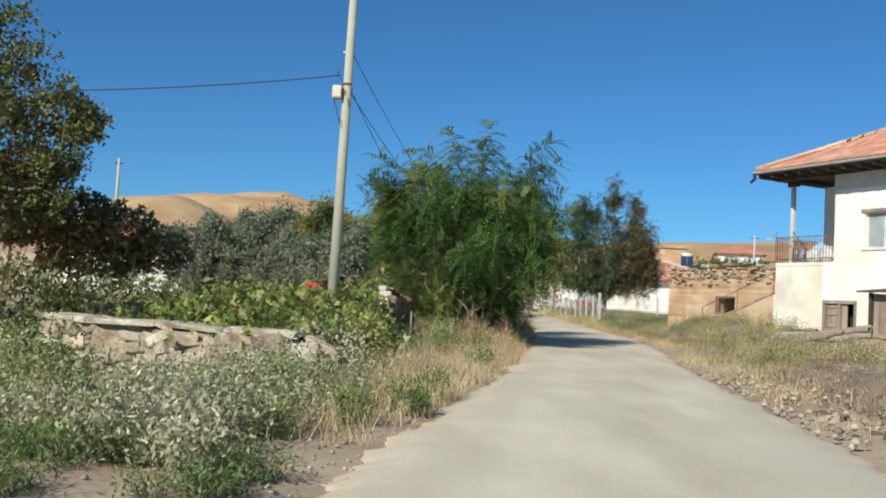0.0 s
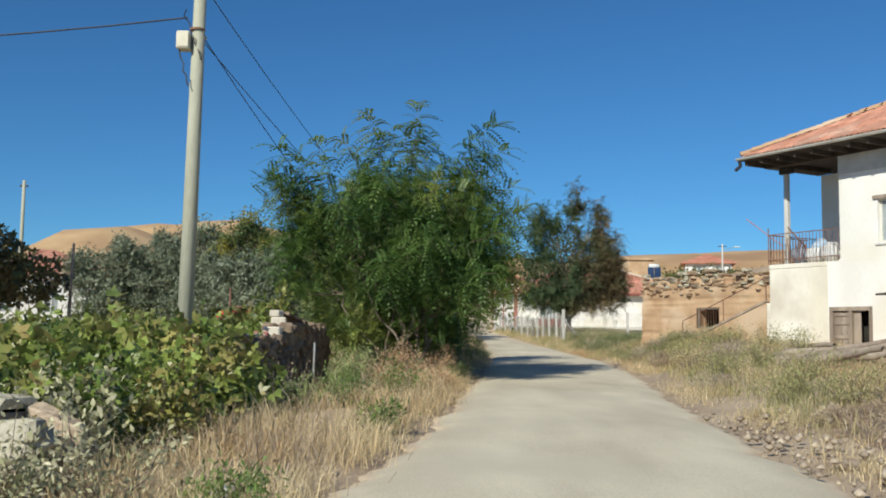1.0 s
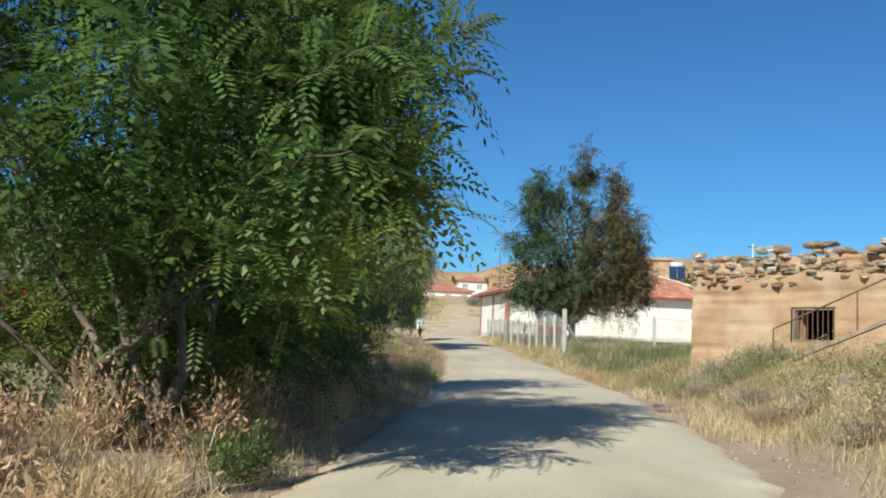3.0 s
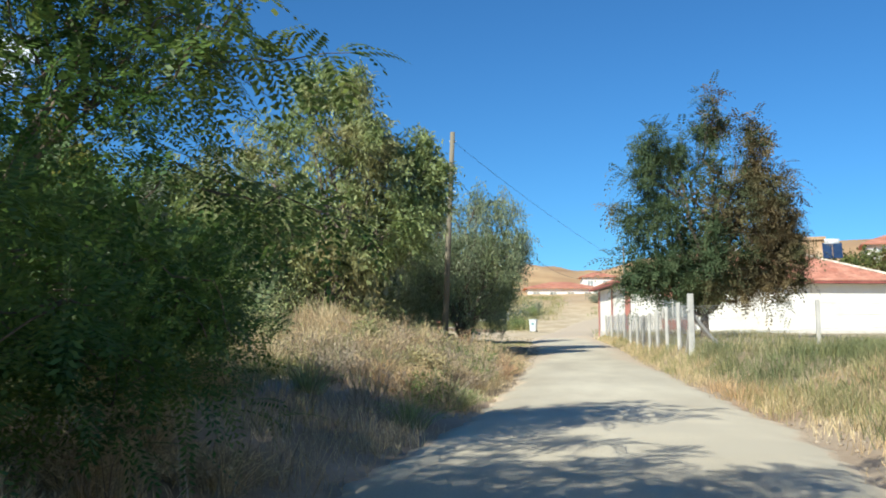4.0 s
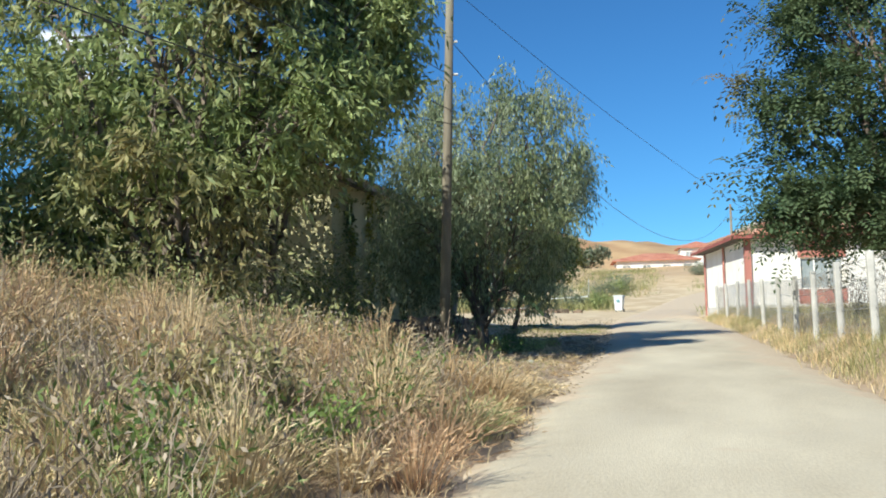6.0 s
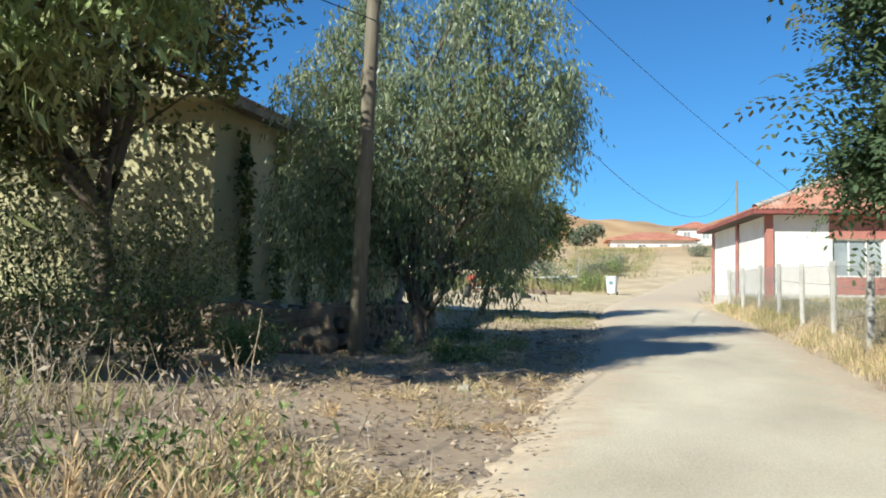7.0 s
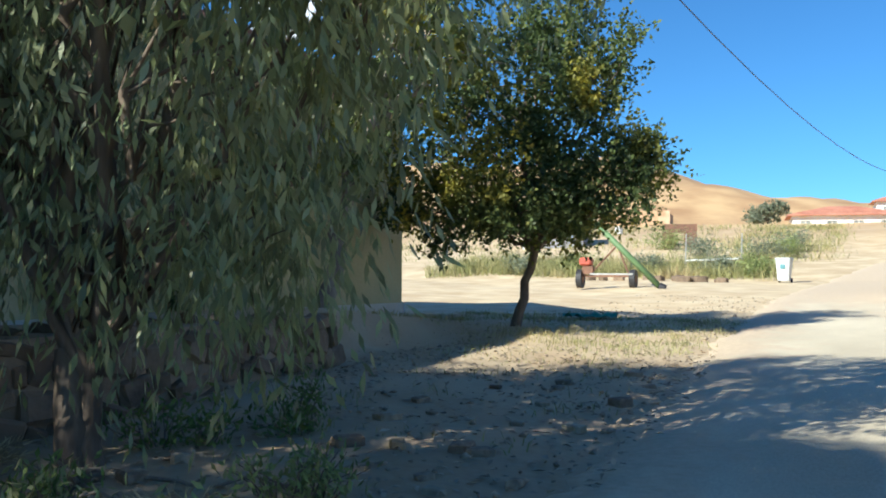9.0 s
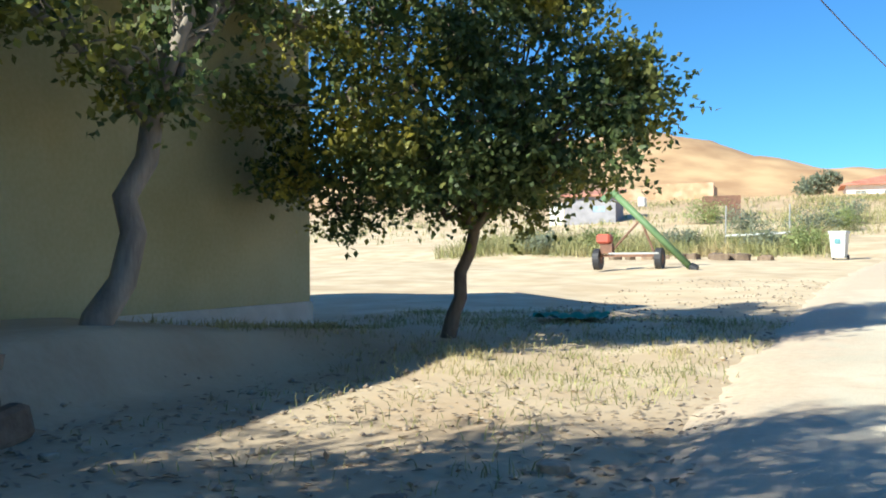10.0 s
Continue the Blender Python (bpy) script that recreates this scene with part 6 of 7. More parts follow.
# ---- yellow house behind the yard wall ----
def ochre_house():
    rng = np.random.default_rng(14)
    root = empty("garden_house", pose(-2.9, 69.2, 0), "olive-yellow plastered single-storey house with a red tiled roof", "house")
    L, D, g, t = 12.5, 8.0, 0.9, 5.35
    rot = Matrix.Rotation(radians(90), 4, "Z")
    part("wall", box(-0.35, 0, 0, L, g, t), M_ochre, root)
    part("wall", box(-D, -0.35, 0, 0.35, g, t), M_ochre, root)
    part("wall", box(-D, -D + 0.35, 0.35, L, g, t), M_ochre, root)
    part("wall", box(-D + 0.35, -0.35, L - 0.35, L, g, t), M_ochre, root)
    part("plinth", box(0.002, 0.05, -0.05, L, g, 1.75), M_concrete, root)
    bm = bmesh.new()
    o = 0.45
    v = [bm.verts.new(p) for p in ((o, -o, t), (o, L + o, t), (-D - o, L + o, t), (-D - o, -o, t), (-D / 2, -o, t + 1.7), (-D / 2, L + o, t + 1.7))]
    for f in ((3, 2, 1, 0), (0, 1, 5, 4), (2, 3, 4, 5), (0, 4, 3), (1, 2, 5)):
        bm.faces.new([v[i] for i in f])
    roof = part("roof", bm, M_ochre, root)
    a = math.atan2(1.7, D / 2 + o)
    tile_slope(roof, (o, -o, t + 0.01), (0, 1, 0), (-math.cos(a), 0, math.sin(a)), lambda p, q: True, L + 2 * o - 0.2, (D / 2 + o) / math.cos(a), lambda p, q: q < 1.0, rng)
    part("eave_board", box(o + 0.003, o + 0.03, -o, L + o, t - 0.12, t + 0.02), M_wood, root)
    part("eave_board", box(0.002, o, -o, L + o, t - 0.03, t - 0.006), M_wood, root)
    return root


ochre_house()
# climbing stems on the yellow wall
for k, (y, h) in enumerate(((70.3, 3.2), (71.6, 3.6), (73.4, 3.4), (75.2, 2.6))):
    r2 = np.random.default_rng(200 + k)
    z0 = float(land(-2.75, y))
    p = bent((-2.78, y, z0 - 0.1), (-2.80, y + r2.uniform(-1.2, 0.4), z0 + h), 10, r2, 0.06)
    p[:, 0] = np.maximum(p[:, 0], -2.84)
    root = empty("climbing_vine", None, "dark climbing vine on the olive-yellow wall", "vine")
    vv, ff = tubes([(p, np.linspace(0.02, 0.006, 10))], 5)
    child("stem", np_mesh("stem", vv, ff, M_bark), root)
    s = r2.uniform(0, 1, 700)
    c = np.stack([np.interp(s, np.linspace(0, 1, 10), p[:, j]) for j in range(3)], -1) + r2.normal(size=(700, 3)) * np.array([0.03, 0.13, 0.13])
    c[:, 0] = np.maximum(c[:, 0], -2.86)
    V = leaves(c, r2.normal(size=(700, 3)) + np.array([0.8, 0, -0.7]), 0.11, 0.07, r2)
    V[:, 0] = np.maximum(V[:, 0], -2.88)
    child("foliage", np_mesh("foliage", V, leaf_faces(len(V)), M_darkleaf), root)


# ---- vines and weeds in front of the gardens ----
def lobed_leaves(P, D, length, width, rng):
    """Broad leaves of three pointed lobes that share a foot, cupped a little."""
    n = len(P)
    D = unit(D)
    side = unit(np.cross(D, rng.normal(size=(n, 3))))
    nor = np.cross(side, D)
    L = (length * rng.uniform(0.65, 1.25, n))[:, None]
    W = (width * rng.uniform(0.8, 1.2, n))[:, None]
    rows, faces = [P], []
    for k, a in enumerate((0.0, 1.05, -1.05)):
        d = D * math.cos(a) + side * math.sin(a) + nor * (0.12 if a else -0.1)
        w = side * math.cos(a) - D * math.sin(a)
        q = L * (0.78 if a else 1.0)
        rows += [P + d * q * 0.5 + w * W * 0.36, P + d * q + nor * q * 0.1, P + d * q * 0.5 - w * W * 0.36]
        faces.append((0, 3 * k + 1, 3 * k + 2, 3 * k + 3))
    F = np.arange(n)[:, None, None] * 10 + np.array(faces)[None]
    return np.stack(rows, 1).reshape(-1, 3), F.reshape(-1, 4)


def vine_mass(name, boxes, n, material, seed, label, leaf=(0.13, 0.11)):
    """A sprawl of vine: stems wandering through and broad leaves hung all over it. boxes: centre and radii."""
    r = np.random.default_rng(seed)
    root = empty(name, None, label, "vine")
    b = np.array(boxes, float)
    w = b[:, 3] * b[:, 4] * b[:, 5]
    k = r.choice(len(b), n, p=w / w.sum())
    d = unit(r.normal(size=(n, 3)))
    P = b[k, :3] + d * b[k, 3:] * (0.75 + 0.3 * r.uniform(size=n))[:, None]
    P += 0.2 * r.normal(size=(n, 3))
    g = land(P[:, 0], P[:, 1])
    P[:, 2] = np.maximum(P[:, 2], g + 0.05)
    lines = []
    for i in range(26):
        q = b[r.integers(len(b))]
        a = q[:3] + q[3:] * r.uniform(-0.9, 0.9, 3)
        c = q[:3] + q[3:] * r.uniform(-0.9, 0.9, 3)
        a[2] = float(land(a[0], a[1])) - 0.05
        lines.append((bent(a, c, 8, r, 0.2), np.linspace(0.015, 0.005, 8)))
    vv, ff = tubes(lines, 5)
    child("stem", np_mesh("stem", vv, ff, M_bark), root, kind="stuff")
    V, F = lobed_leaves(P, d + r.normal(size=(n, 3)) * 0.5 + np.array([0, 0, -0.5]), leaf[0], leaf[1], r)
    child("foliage", np_mesh("foliage", V, F, material), root)
    return root


vine_mass("grape_vine", [(-2.5, 19.6, 0.75, 1.1, 1.5, 0.75), (-3.9, 20.4, 0.75, 1.2, 1.5, 0.8), (-2.1, 17.2, 0.65, 0.6, 1.1, 0.6), (-4.8, 18.4, 0.55, 1.0, 0.9, 0.6), (-2.2, 22.4, 0.9, 0.6, 1.0, 0.65), (-3.6, 24.6, 0.8, 1.2, 1.2, 0.7), (-2.0, 24.6, 0.9, 0.5, 0.8, 0.5), (-1.9, 15.3, 0.75, 0.7, 0.6, 0.55), (-1.2, 16.6, 0.5, 0.5, 0.9, 0.5), (-1.5, 18.6, 0.6, 0.5, 1.2, 0.6), (-2.8, 15.6, 0.95, 0.7, 0.4, 0.3), (-1.4, 20.3, 0.85, 0.6, 1.4, 0.65), (-1.25, 18.3, 0.6, 0.5, 1.0, 0.65)], 14500, M_vine, 301, "sprawling yellow-green grape vine behind the garden wall", (0.125, 0.105))
vine_mass("garden_thicket", [(-9.5, 29, 0.8, 2.2, 2.0, 1.0), (-6.0, 30, 0.9, 2.2, 2.0, 1.0), (-12.5, 28, 0.9, 2.0, 2.0, 1.2), (-3.6, 31.5, 0.9, 1.5, 2.4, 1.0), (-14.5, 26.5, 0.6, 2.0, 1.8, 0.9), (-4.4, 36.0, 0.9, 1.2, 1.4, 0.9), (-6.3, 39.6, 0.9, 1.0, 0.8, 0.9), (-4.6, 40.2, 0.5, 0.9, 0.8, 0.7), (-2.6, 33.5, 0.9, 1.0, 1.6, 0.8)], 10500, M_brownleaf, 302, "tangle of green and brownish garden plants behind the wall", (0.17, 0.12))
vine_mass("vine_arbor", [(-10.9, 36.6, 3.1, 0.8, 1.2, 0.6), (-12.3, 36, 3.7, 1.2, 1.4, 0.8), (-14.2, 36, 4.1, 1.6, 1.5, 0.9), (-16.6, 36, 4.4, 2.0, 1.6, 1.2), (-13.4, 36.4, 2.7, 2.0, 1.2, 0.6)], 8000, M_dryvine, 303, "brownish vine arbour in the garden", (0.2, 0.15))
for k, (x, y) in enumerate(((-11.8, 36), (-14.0, 36.4), (-9.9, 37.2), (-16.5, 36.0))):
    z = float(land(x, y))
    thing("arbor_post", rod((0, 0, -0.2), (0.1, 0, 3.6), 0.07, 8, r2=0.045), M_wood, pose(x, y, z), "weathered wooden post of the vine arbour", "post", group="arbour posts")
for k, (x, y, r, h) in enumerate(((-6.9, 17.3, 0.7, 1.2), (-7.7, 17.6, 0.8, 1.3), (-8.6, 18.2, 0.9, 1.2), (-7.2, 16.5, 0.6, 0.9), (-9.4, 18.6, 0.9, 1.4), (-1.3, 15.2, 0.6, 1.15), (-0.9, 16.2, 0.6, 1.0), (-1.5, 16.6, 0.7, 1.3))):
    bush("garden_shrub", x, y, r, h, 900, M_weed if k in (0, 3, 5) else M_vine, 410 + k, "dusty yellow-green shrub at the end of the garden wall", (0.08, 0.05), 18)
r9 = np.random.default_rng(400)
for k in range(105):
    y = 6.8 + 7.4 * r9.uniform()
    x = float(table(y, ROAD_L)) - (0.7 + 5.2 * r9.uniform())
    if y > 14.0 - 0.52 * (x + 0.5) - 0.5:
        y -= 2.0
    s = r9.uniform(0.8, 1.25)
    bush("dusty_weed", x, y, 0.42 * s, 0.6 * s, 500, M_weed, 500 + k, "dusty grey-green roadside weed with pale leaves", (0.06, 0.026), 12, category="weed")
for k, (x, y) in enumerate(((-1.3, 13.6), (-2.2, 13.6), (-3.0, 14.2), (-0.4, 13.2))):
    bush("dusty_weed", x, y, 0.45, 0.85, 640, M_weed, 620 + k, "dusty grey-green weed at the foot of the garden wall", (0.06, 0.026), 12, category="weed")
for k in range(22):
    y = r9.uniform(6.2, 8.6)
    x = float(table(y, ROAD_L)) - r9.uniform(0.35, 2.6)
    bush("green_weed", x, y, 0.32, 0.24, 420, M_green, 900 + k, "low fresh green weed on sandy ground", (0.05, 0.014), 14, 1.0, "weed")
for k, (x, y, r, h) in enumerate(((-0.9, 9.2, 0.5, 0.35), (-1.5, 9.6, 0.5, 0.4), (-0.3, 10.4, 0.4, 0.35), (0.2, 11.6, 0.35, 0.35), (0.4, 13.4, 0.35, 0.4), (1.0, 18.8, 0.4, 0.45), (0.3, 21.5, 0.5, 0.6), (1.1, 24.0, 0.5, 0.7), (0.5, 27.0, 0.6, 0.7), (3.1, 44.8, 0.5, 0.4), (3.2, 48.5, 0.6, 0.5), (3.2, 54.0, 0.7, 0.6), (2.8, 57.5, 0.7, 0.5), (2.9, 51.0, 0.6, 0.6), (2.6, 55.5, 0.6, 0.55), (3.0, 52.4, 0.5, 0.5), (2.2, 30.0, 0.4, 0.5))):
    bush("green_weed", x, y, r, h, 900, M_green, 600 + k, "fresh green weed at the lane's edge", (0.07, 0.02), 16, 1.0, "weed")
for k, (x, y, r, h) in enumerate(((-1.4, 42.5, 1.2, 1.4), (-3.0, 45.6, 1.4, 2.0), (-2.4, 51.5, 1.2, 1.6), (-3.6, 53.0, 1.6, 2.2), (-3.6, 49.0, 1.5, 2.2), (0.9, 51.0, 0.7, 0.8), (2.2, 52.8, 0.6, 0.55), (1.2, 57.0, 0.9, 0.8), (-0.9, 57.5, 1.2, 1.3), (2.6, 47.2, 0.5, 0.45), (-4.4, 58.6, 1.7, 2.0), (-2.4, 58.4, 1.5, 1.7), (-6.4, 59.5, 1.8, 2.0), (-1.6, 62.5, 1.1, 1.2), (-0.9, 66.3, 0.6, 0.7), (-3.2, 64.6, 1.6, 2.6), (-5.4, 65.4, 1.7, 2.8), (-1.6, 65.0, 1.2, 2.2), (-7.6, 65.0, 1.7, 2.8), (-2.0, 47.2, 1.2, 2.0), (-3.2, 50.6, 1.3, 2.2), (-1.0, 64.2, 0.9, 2.7), (-1.9, 63.6, 1.0, 3.0))):
    bush("garden_shrub", x, y, r, h, 2400, M_grass if k in (5, 6, 9) else M_softgreen if k in (0, 1, 2, 3, 4, 19, 20) else M_brownleaf if k > 20 else M_almond, 650 + k, "olive green roadside shrub among dry grass", (0.08, 0.03), 22)
for k, (x, y, r, h) in enumerate(((-2.6, 52.5, 1.2, 2.0), (-4.2, 54.0, 1.5, 2.5), (-1.3, 50.0, 0.8, 1.2), (-3.4, 56.6, 1.4, 2.4), (-5.6, 55.6, 1.6, 2.7), (-0.6, 47.6, 0.7, 1.0))):
    bush("garden_shrub", x, y, r, h, 3200, M_softgreen, 680 + k, "sunlit pale green shrub behind the dry grass", (0.09, 0.035), 26)
for k in range(46):
    y = r9.uniform(43, 59.5)
    x = float(table(y, ROAD_L)) - r9.uniform(0.4, 3.2)
    bush("dead_weed", x, y, 0.5, 0.8, 150, M_straw_grey, 700 + k, "grey branching dead weed beside the lane", (0.045, 0.018), 18, 0.8, "weed", stemm=M_straw_grey)
for k in range(20):
    y = r9.uniform(24.5, 32)
    x = float(table(y, ROAD_L)) - r9.uniform(0.5, 2.4)
    bush("rust_weed", x, y, 0.4, r9.uniform(0.5, 0.85), 520, M_rustweed, 730 + k, "rust-brown dry weed below the robinia", (0.08, 0.022), 18, 1.1, "weed", stemm=M_rustweed)
for k in range(9):
    y = r9.uniform(21.5, 27)
    x = float(table(y, ROAD_L)) - r9.uniform(1.7, 2.7)
    bush("green_weed", x, y, 0.4, r9.uniform(0.5, 0.9), 520, M_softgreen, 780 + k, "tall pale green weed before the garden wall", (0.09, 0.02), 16, 1.2, "weed", stemm=M_green)
for k, (x, y, r, h) in enumerate(((-2.1, 29.3, 0.5, 2.9), (-2.5, 29.6, 0.45, 2.3), (-1.85, 28.9, 0.4, 2.2))):
    bush("garden_shrub", x, y, r, h, 2200, M_vine, 810 + k, "yellow-green shrub beside the robinia", (0.17, 0.06), 22, 1.0)
for k, (x, y) in enumerate(((-2.0, 29.4), (-2.3, 29.6), (-1.7, 29.7))):
    bush("dead_weed", x, y, 0.35, 2.0, 160, M_rustweed, 820 + k, "tall tan dry stalks behind the garden wall", (0.3, 0.03), 22, 1.2, "weed", stemm=M_straw)
for k, (x, y, r, h) in enumerate(((-5.0, 14.6, 0.6, 1.2), (-4.4, 14.2, 0.5, 0.9), (-5.6, 15.0, 0.7, 1.4))):
    bush("garden_shrub", x, y, r, h, 900, M_gardenleaf, 830 + k, "dark leafy shrub before the garden wall's end", (0.08, 0.05), 18)
for k, (x, y, h) in enumerate(((-0.95, 23.4, 0.9), (-0.8, 24.4, 1.0), (-1.0, 22.3, 0.8), (-0.7, 25.2, 0.8))):
    bush("dead_weed", x, y, 0.4, h, 170, M_straw_grey, 840 + k, "grey branching dead weed before the garden wall", (0.045, 0.018), 18, 0.9, "weed", stemm=M_straw_grey)
thing("thin_post", rod((0, 0, -0.2), (0.03, 0, 1.15), 0.025, 6), M_metal, pose(-0.75, 26.2, float(land(-0.75, 26.2))), "thin grey metal stake before the garden wall", "post")
# the heap on the bank: tall straw, rust-brown dry brush with a dark hollow, green shoots on top
hr = np.random.default_rng(640)
hx2, hy2 = hr.normal(-0.9, 1.7, 44), hr.normal(54.6, 1.5, 44)
tussock("tall_dry_grass", hx2, hy2, hr.uniform(0.35, 0.7, 44), hr.uniform(0.7, 1.3, 44), 170, M_straw, hr, "tall straw-coloured grass over the heap on the bank")
tussock("tall_dry_grass", hx2[:16] + 0.6, hy2[:16] - 1.2, hr.uniform(0.3, 0.6, 16), hr.uniform(0.5, 0.9, 16), 150, M_rustweed, hr, "rust-brown dry grass on the heap's near side")
for k in range(9):
    x, y = hr.normal(0.3, 1.0), hr.normal(52.6, 1.0)
    bush("dry_brush", x, y, 0.6, hr.uniform(0.7, 1.1), 260, M_rustweed, 660 + k, "brown dry brushwood bush on the bank", (0.06, 0.015), 30, 0.6, "brushwood", stemm=M_straw_grey)
for k in range(22):
    y = r9.uniform(19, 42)
    x = float(table(y, ROAD_R)) + r9.uniform(1.2, 4.0)
    bush("olive_weed", x, y, 0.6, 0.6, 620, M_grass, 760 + k, "olive dry-leaved weed in front of the house", (0.07, 0.02), 16, 0.8, "weed")


# ---- rubble and timber in front of the white house ----
r10 = np.random.default_rng(800)
for k in range(110):
    y = r10.uniform(9.5, 20.5)
    x = float(table(y, ROAD_R)) + r10.uniform(0.4, 4.5)
    s = r10.uniform(0.05, 0.2) * (1.6 if k % 9 == 0 else 1)
    ob = new("rubble_stone", (EARTHY if k % 4 else STONES)[k % 9])
    ob.matrix_world = Matrix.Translation((x, y, float(land(x, y)) + s * 0.12)) @ Euler((r10.uniform(-0.3, 0.3), r10.uniform(-0.3, 0.3), r10.uniform(0, 6))).to_matrix().to_4x4() @ Matrix.Diagonal((s * 1.5, s, s * 0.6, 1))
    tagged(ob, "brown broken stone lying on dark rubble ground" if k % 4 else "pale broken stone lying on dark rubble ground", "stone", "rubble stones")
for k, (x, y, a, L, r, tilt) in enumerate(((9.4, 29.0, -62, 3.6, 0.1, 22), (9.0, 27.6, -40, 2.8, 0.11, 14), (10.4, 31.0, -66, 4.2, 0.09, 12), (9.8, 30.0, -50, 3.2, 0.08, 28), (10.8, 32.6, -80, 2.6, 0.08, 9), (9.6, 28.2, -78, 3.0, 0.07, 18))):
    rr = np.random.default_rng(820 + k)
    c = np.array([math.cos(radians(a)), math.sin(radians(a))])
    p = bent((x, y, float(land(x, y)) + r * 0.6), (x + c[0] * L, y + c[1] * L, float(land(x + c[0] * L, y + c[1] * L)) + r + 0.02 * tilt), 8, rr, 0.03)
    vv, ff = tubes([(p, np.linspace(r, r * 0.7, 8))], 9)
    tagged(new("timber", np_mesh("timber", vv, ff, M_wood, True)), "old grey timber lying in dry grass", "timber", "old timbers")


# heap of dark earth and rubble at the lane's right side
hx, hy = np.meshgrid(np.linspace(0, 1, 60), np.linspace(9.8, 21.5, 110))
HX = table(hy, ROAD_R) + 0.5 + hx * 5.6
edge_fall = np.minimum(smooth01(0, 0.25, hx) * smooth01(1, 0.75, hx), smooth01(9.8, 12, hy) * smooth01(21.5, 18.5, hy))
HZ = land(HX, hy) - 0.06 + edge_fall * (0.2 + 0.10 * ripple(HX, hy, 2.3, 4) + 0.07 * ripple(HX, hy, 6.0, 2) + 0.03 * ripple(HX, hy, 15, 9))
hi = np.arange(HX.size).reshape(HX.shape)
M_heap = mat("dark_rubble_earth", (0.13, 0.09, 0.06), (0.30, 0.22, 0.15), scale=2.5, fine=22, bump=1.0, dist=0.05, contrast=0.3)
tagged(new("earth_mound", np_mesh("earth_mound", np.stack([HX, hy, HZ], -1).reshape(-1, 3), np.stack([hi[:-1, :-1], hi[:-1, 1:], hi[1:, 1:], hi[1:, :-1]], -1).reshape(-1, 4), M_heap, True)), "low mound of dark earth and rubble beside the lane", "earth mound")


def gravel(name, x, y, size, material, rng, label, z=0.0):
    """Many small angular stones, each a squashed octahedron."""
    n = len(x)
    s = size * rng.uniform(0.4, 1.5, n) ** 1.5
    o = np.array([(1, 0, 0), (0, 1, 0), (-1, 0, 0), (0, -1, 0), (0, 0, 0.7), (0, 0, -0.7)], float)
    a = rng.uniform(0, 6.28, n)
    v = o[None] * s[:, None, None] * rng.uniform(0.6, 1.4, (n, 6, 1))
    c, d = np.cos(a)[:, None], np.sin(a)[:, None]
    V = np.stack([x[:, None] + c * v[:, :, 0] - d * v[:, :, 1], y[:, None] + d * v[:, :, 0] + c * v[:, :, 1], (land(x, y) + s * 0.25 + z)[:, None] + v[:, :, 2]], -1).reshape(-1, 3)
    t = np.array([(0, 1, 4), (1, 2, 4), (2, 3, 4), (3, 0, 4), (1, 0, 5), (2, 1, 5), (3, 2, 5), (0, 3, 5)])
    F = (np.arange(n)[:, None, None] * 6 + t[None]).reshape(-1, 3)
    return tagged(new(name, np_mesh(name, V, F, material)), label, "gravel", kind="stuff")


gy = r10.uniform(11, 20.5, 420)
gx2 = table(gy, ROAD_R) + r10.uniform(1.0, 5.4, 420)
grass("mound_grass", gx2, gy, 0.16, 14, M_straw_grey, r10, "trampled dry grass and twigs on the earth mound", 0.008, 1.2, 0.14, z=land(gx2, gy) + 0.12)
M_grit = mat("sandy_grit", (0.24, 0.18, 0.125), (0.46, 0.38, 0.28), scale=4, bump=0, island=0.35)
for side, y0, y1, w, n, sz in (("L", 4, 30, 2.2, 1700, 0.018), ("R", 6, 50, 3.0, 2400, 0.02), ("L", 56, 96, 4.0, 1900, 0.02), ("R", 50, 96, 0.8, 1200, 0.018), ("R", 10, 21, 5.5, 500, 0.04)):
    yy = r10.uniform(y0, y1, n)
    oo = -0.15 + w * r10.uniform(0, 1, n) ** 1.6
    xx = table(yy, ROAD_L) - oo if side == "L" else table(yy, ROAD_R) + oo
    gravel("roadside_grit", xx, yy, sz, M_grit, r10, "loose grit and small stones along the lane's edge", 0.1 if w == 5.5 else 0.0)


def lean_to():
    root = empty("lean_to_shed", HOUSE @ pose(5.3, 0, 0), "small plank lean-to with a dark tin roof against the house", "shed")
    for k in range(9):
        part("plank", box(0.02 + k * 0.26, 0.26 + k * 0.26, -1.3, -1.26, 0.8, 2.62 - 0.02 * (k % 3)), M_wood, root)
    for k in range(6):
        part("plank", box(0.0, 0.035, -1.24 + k * 0.2, -1.06 + k * 0.2, 0.8, 2.66), M_wood, root)
    for x in (0.0, 2.3):
        part("post", box(x - 0.06, x + 0.05, -1.42, -1.305, 0.6, 2.68), M_wood_dark, root)
    bm = box(-0.35, 2.7, -1.65, 0.0, 0, 0.05, m=Matrix.Translation((0, 0, 2.85)) @ Matrix.Rotation(radians(6), 4, "X"))
    part("tin_roof", bm, M_wood_dark, root)
    return root


lean_to()


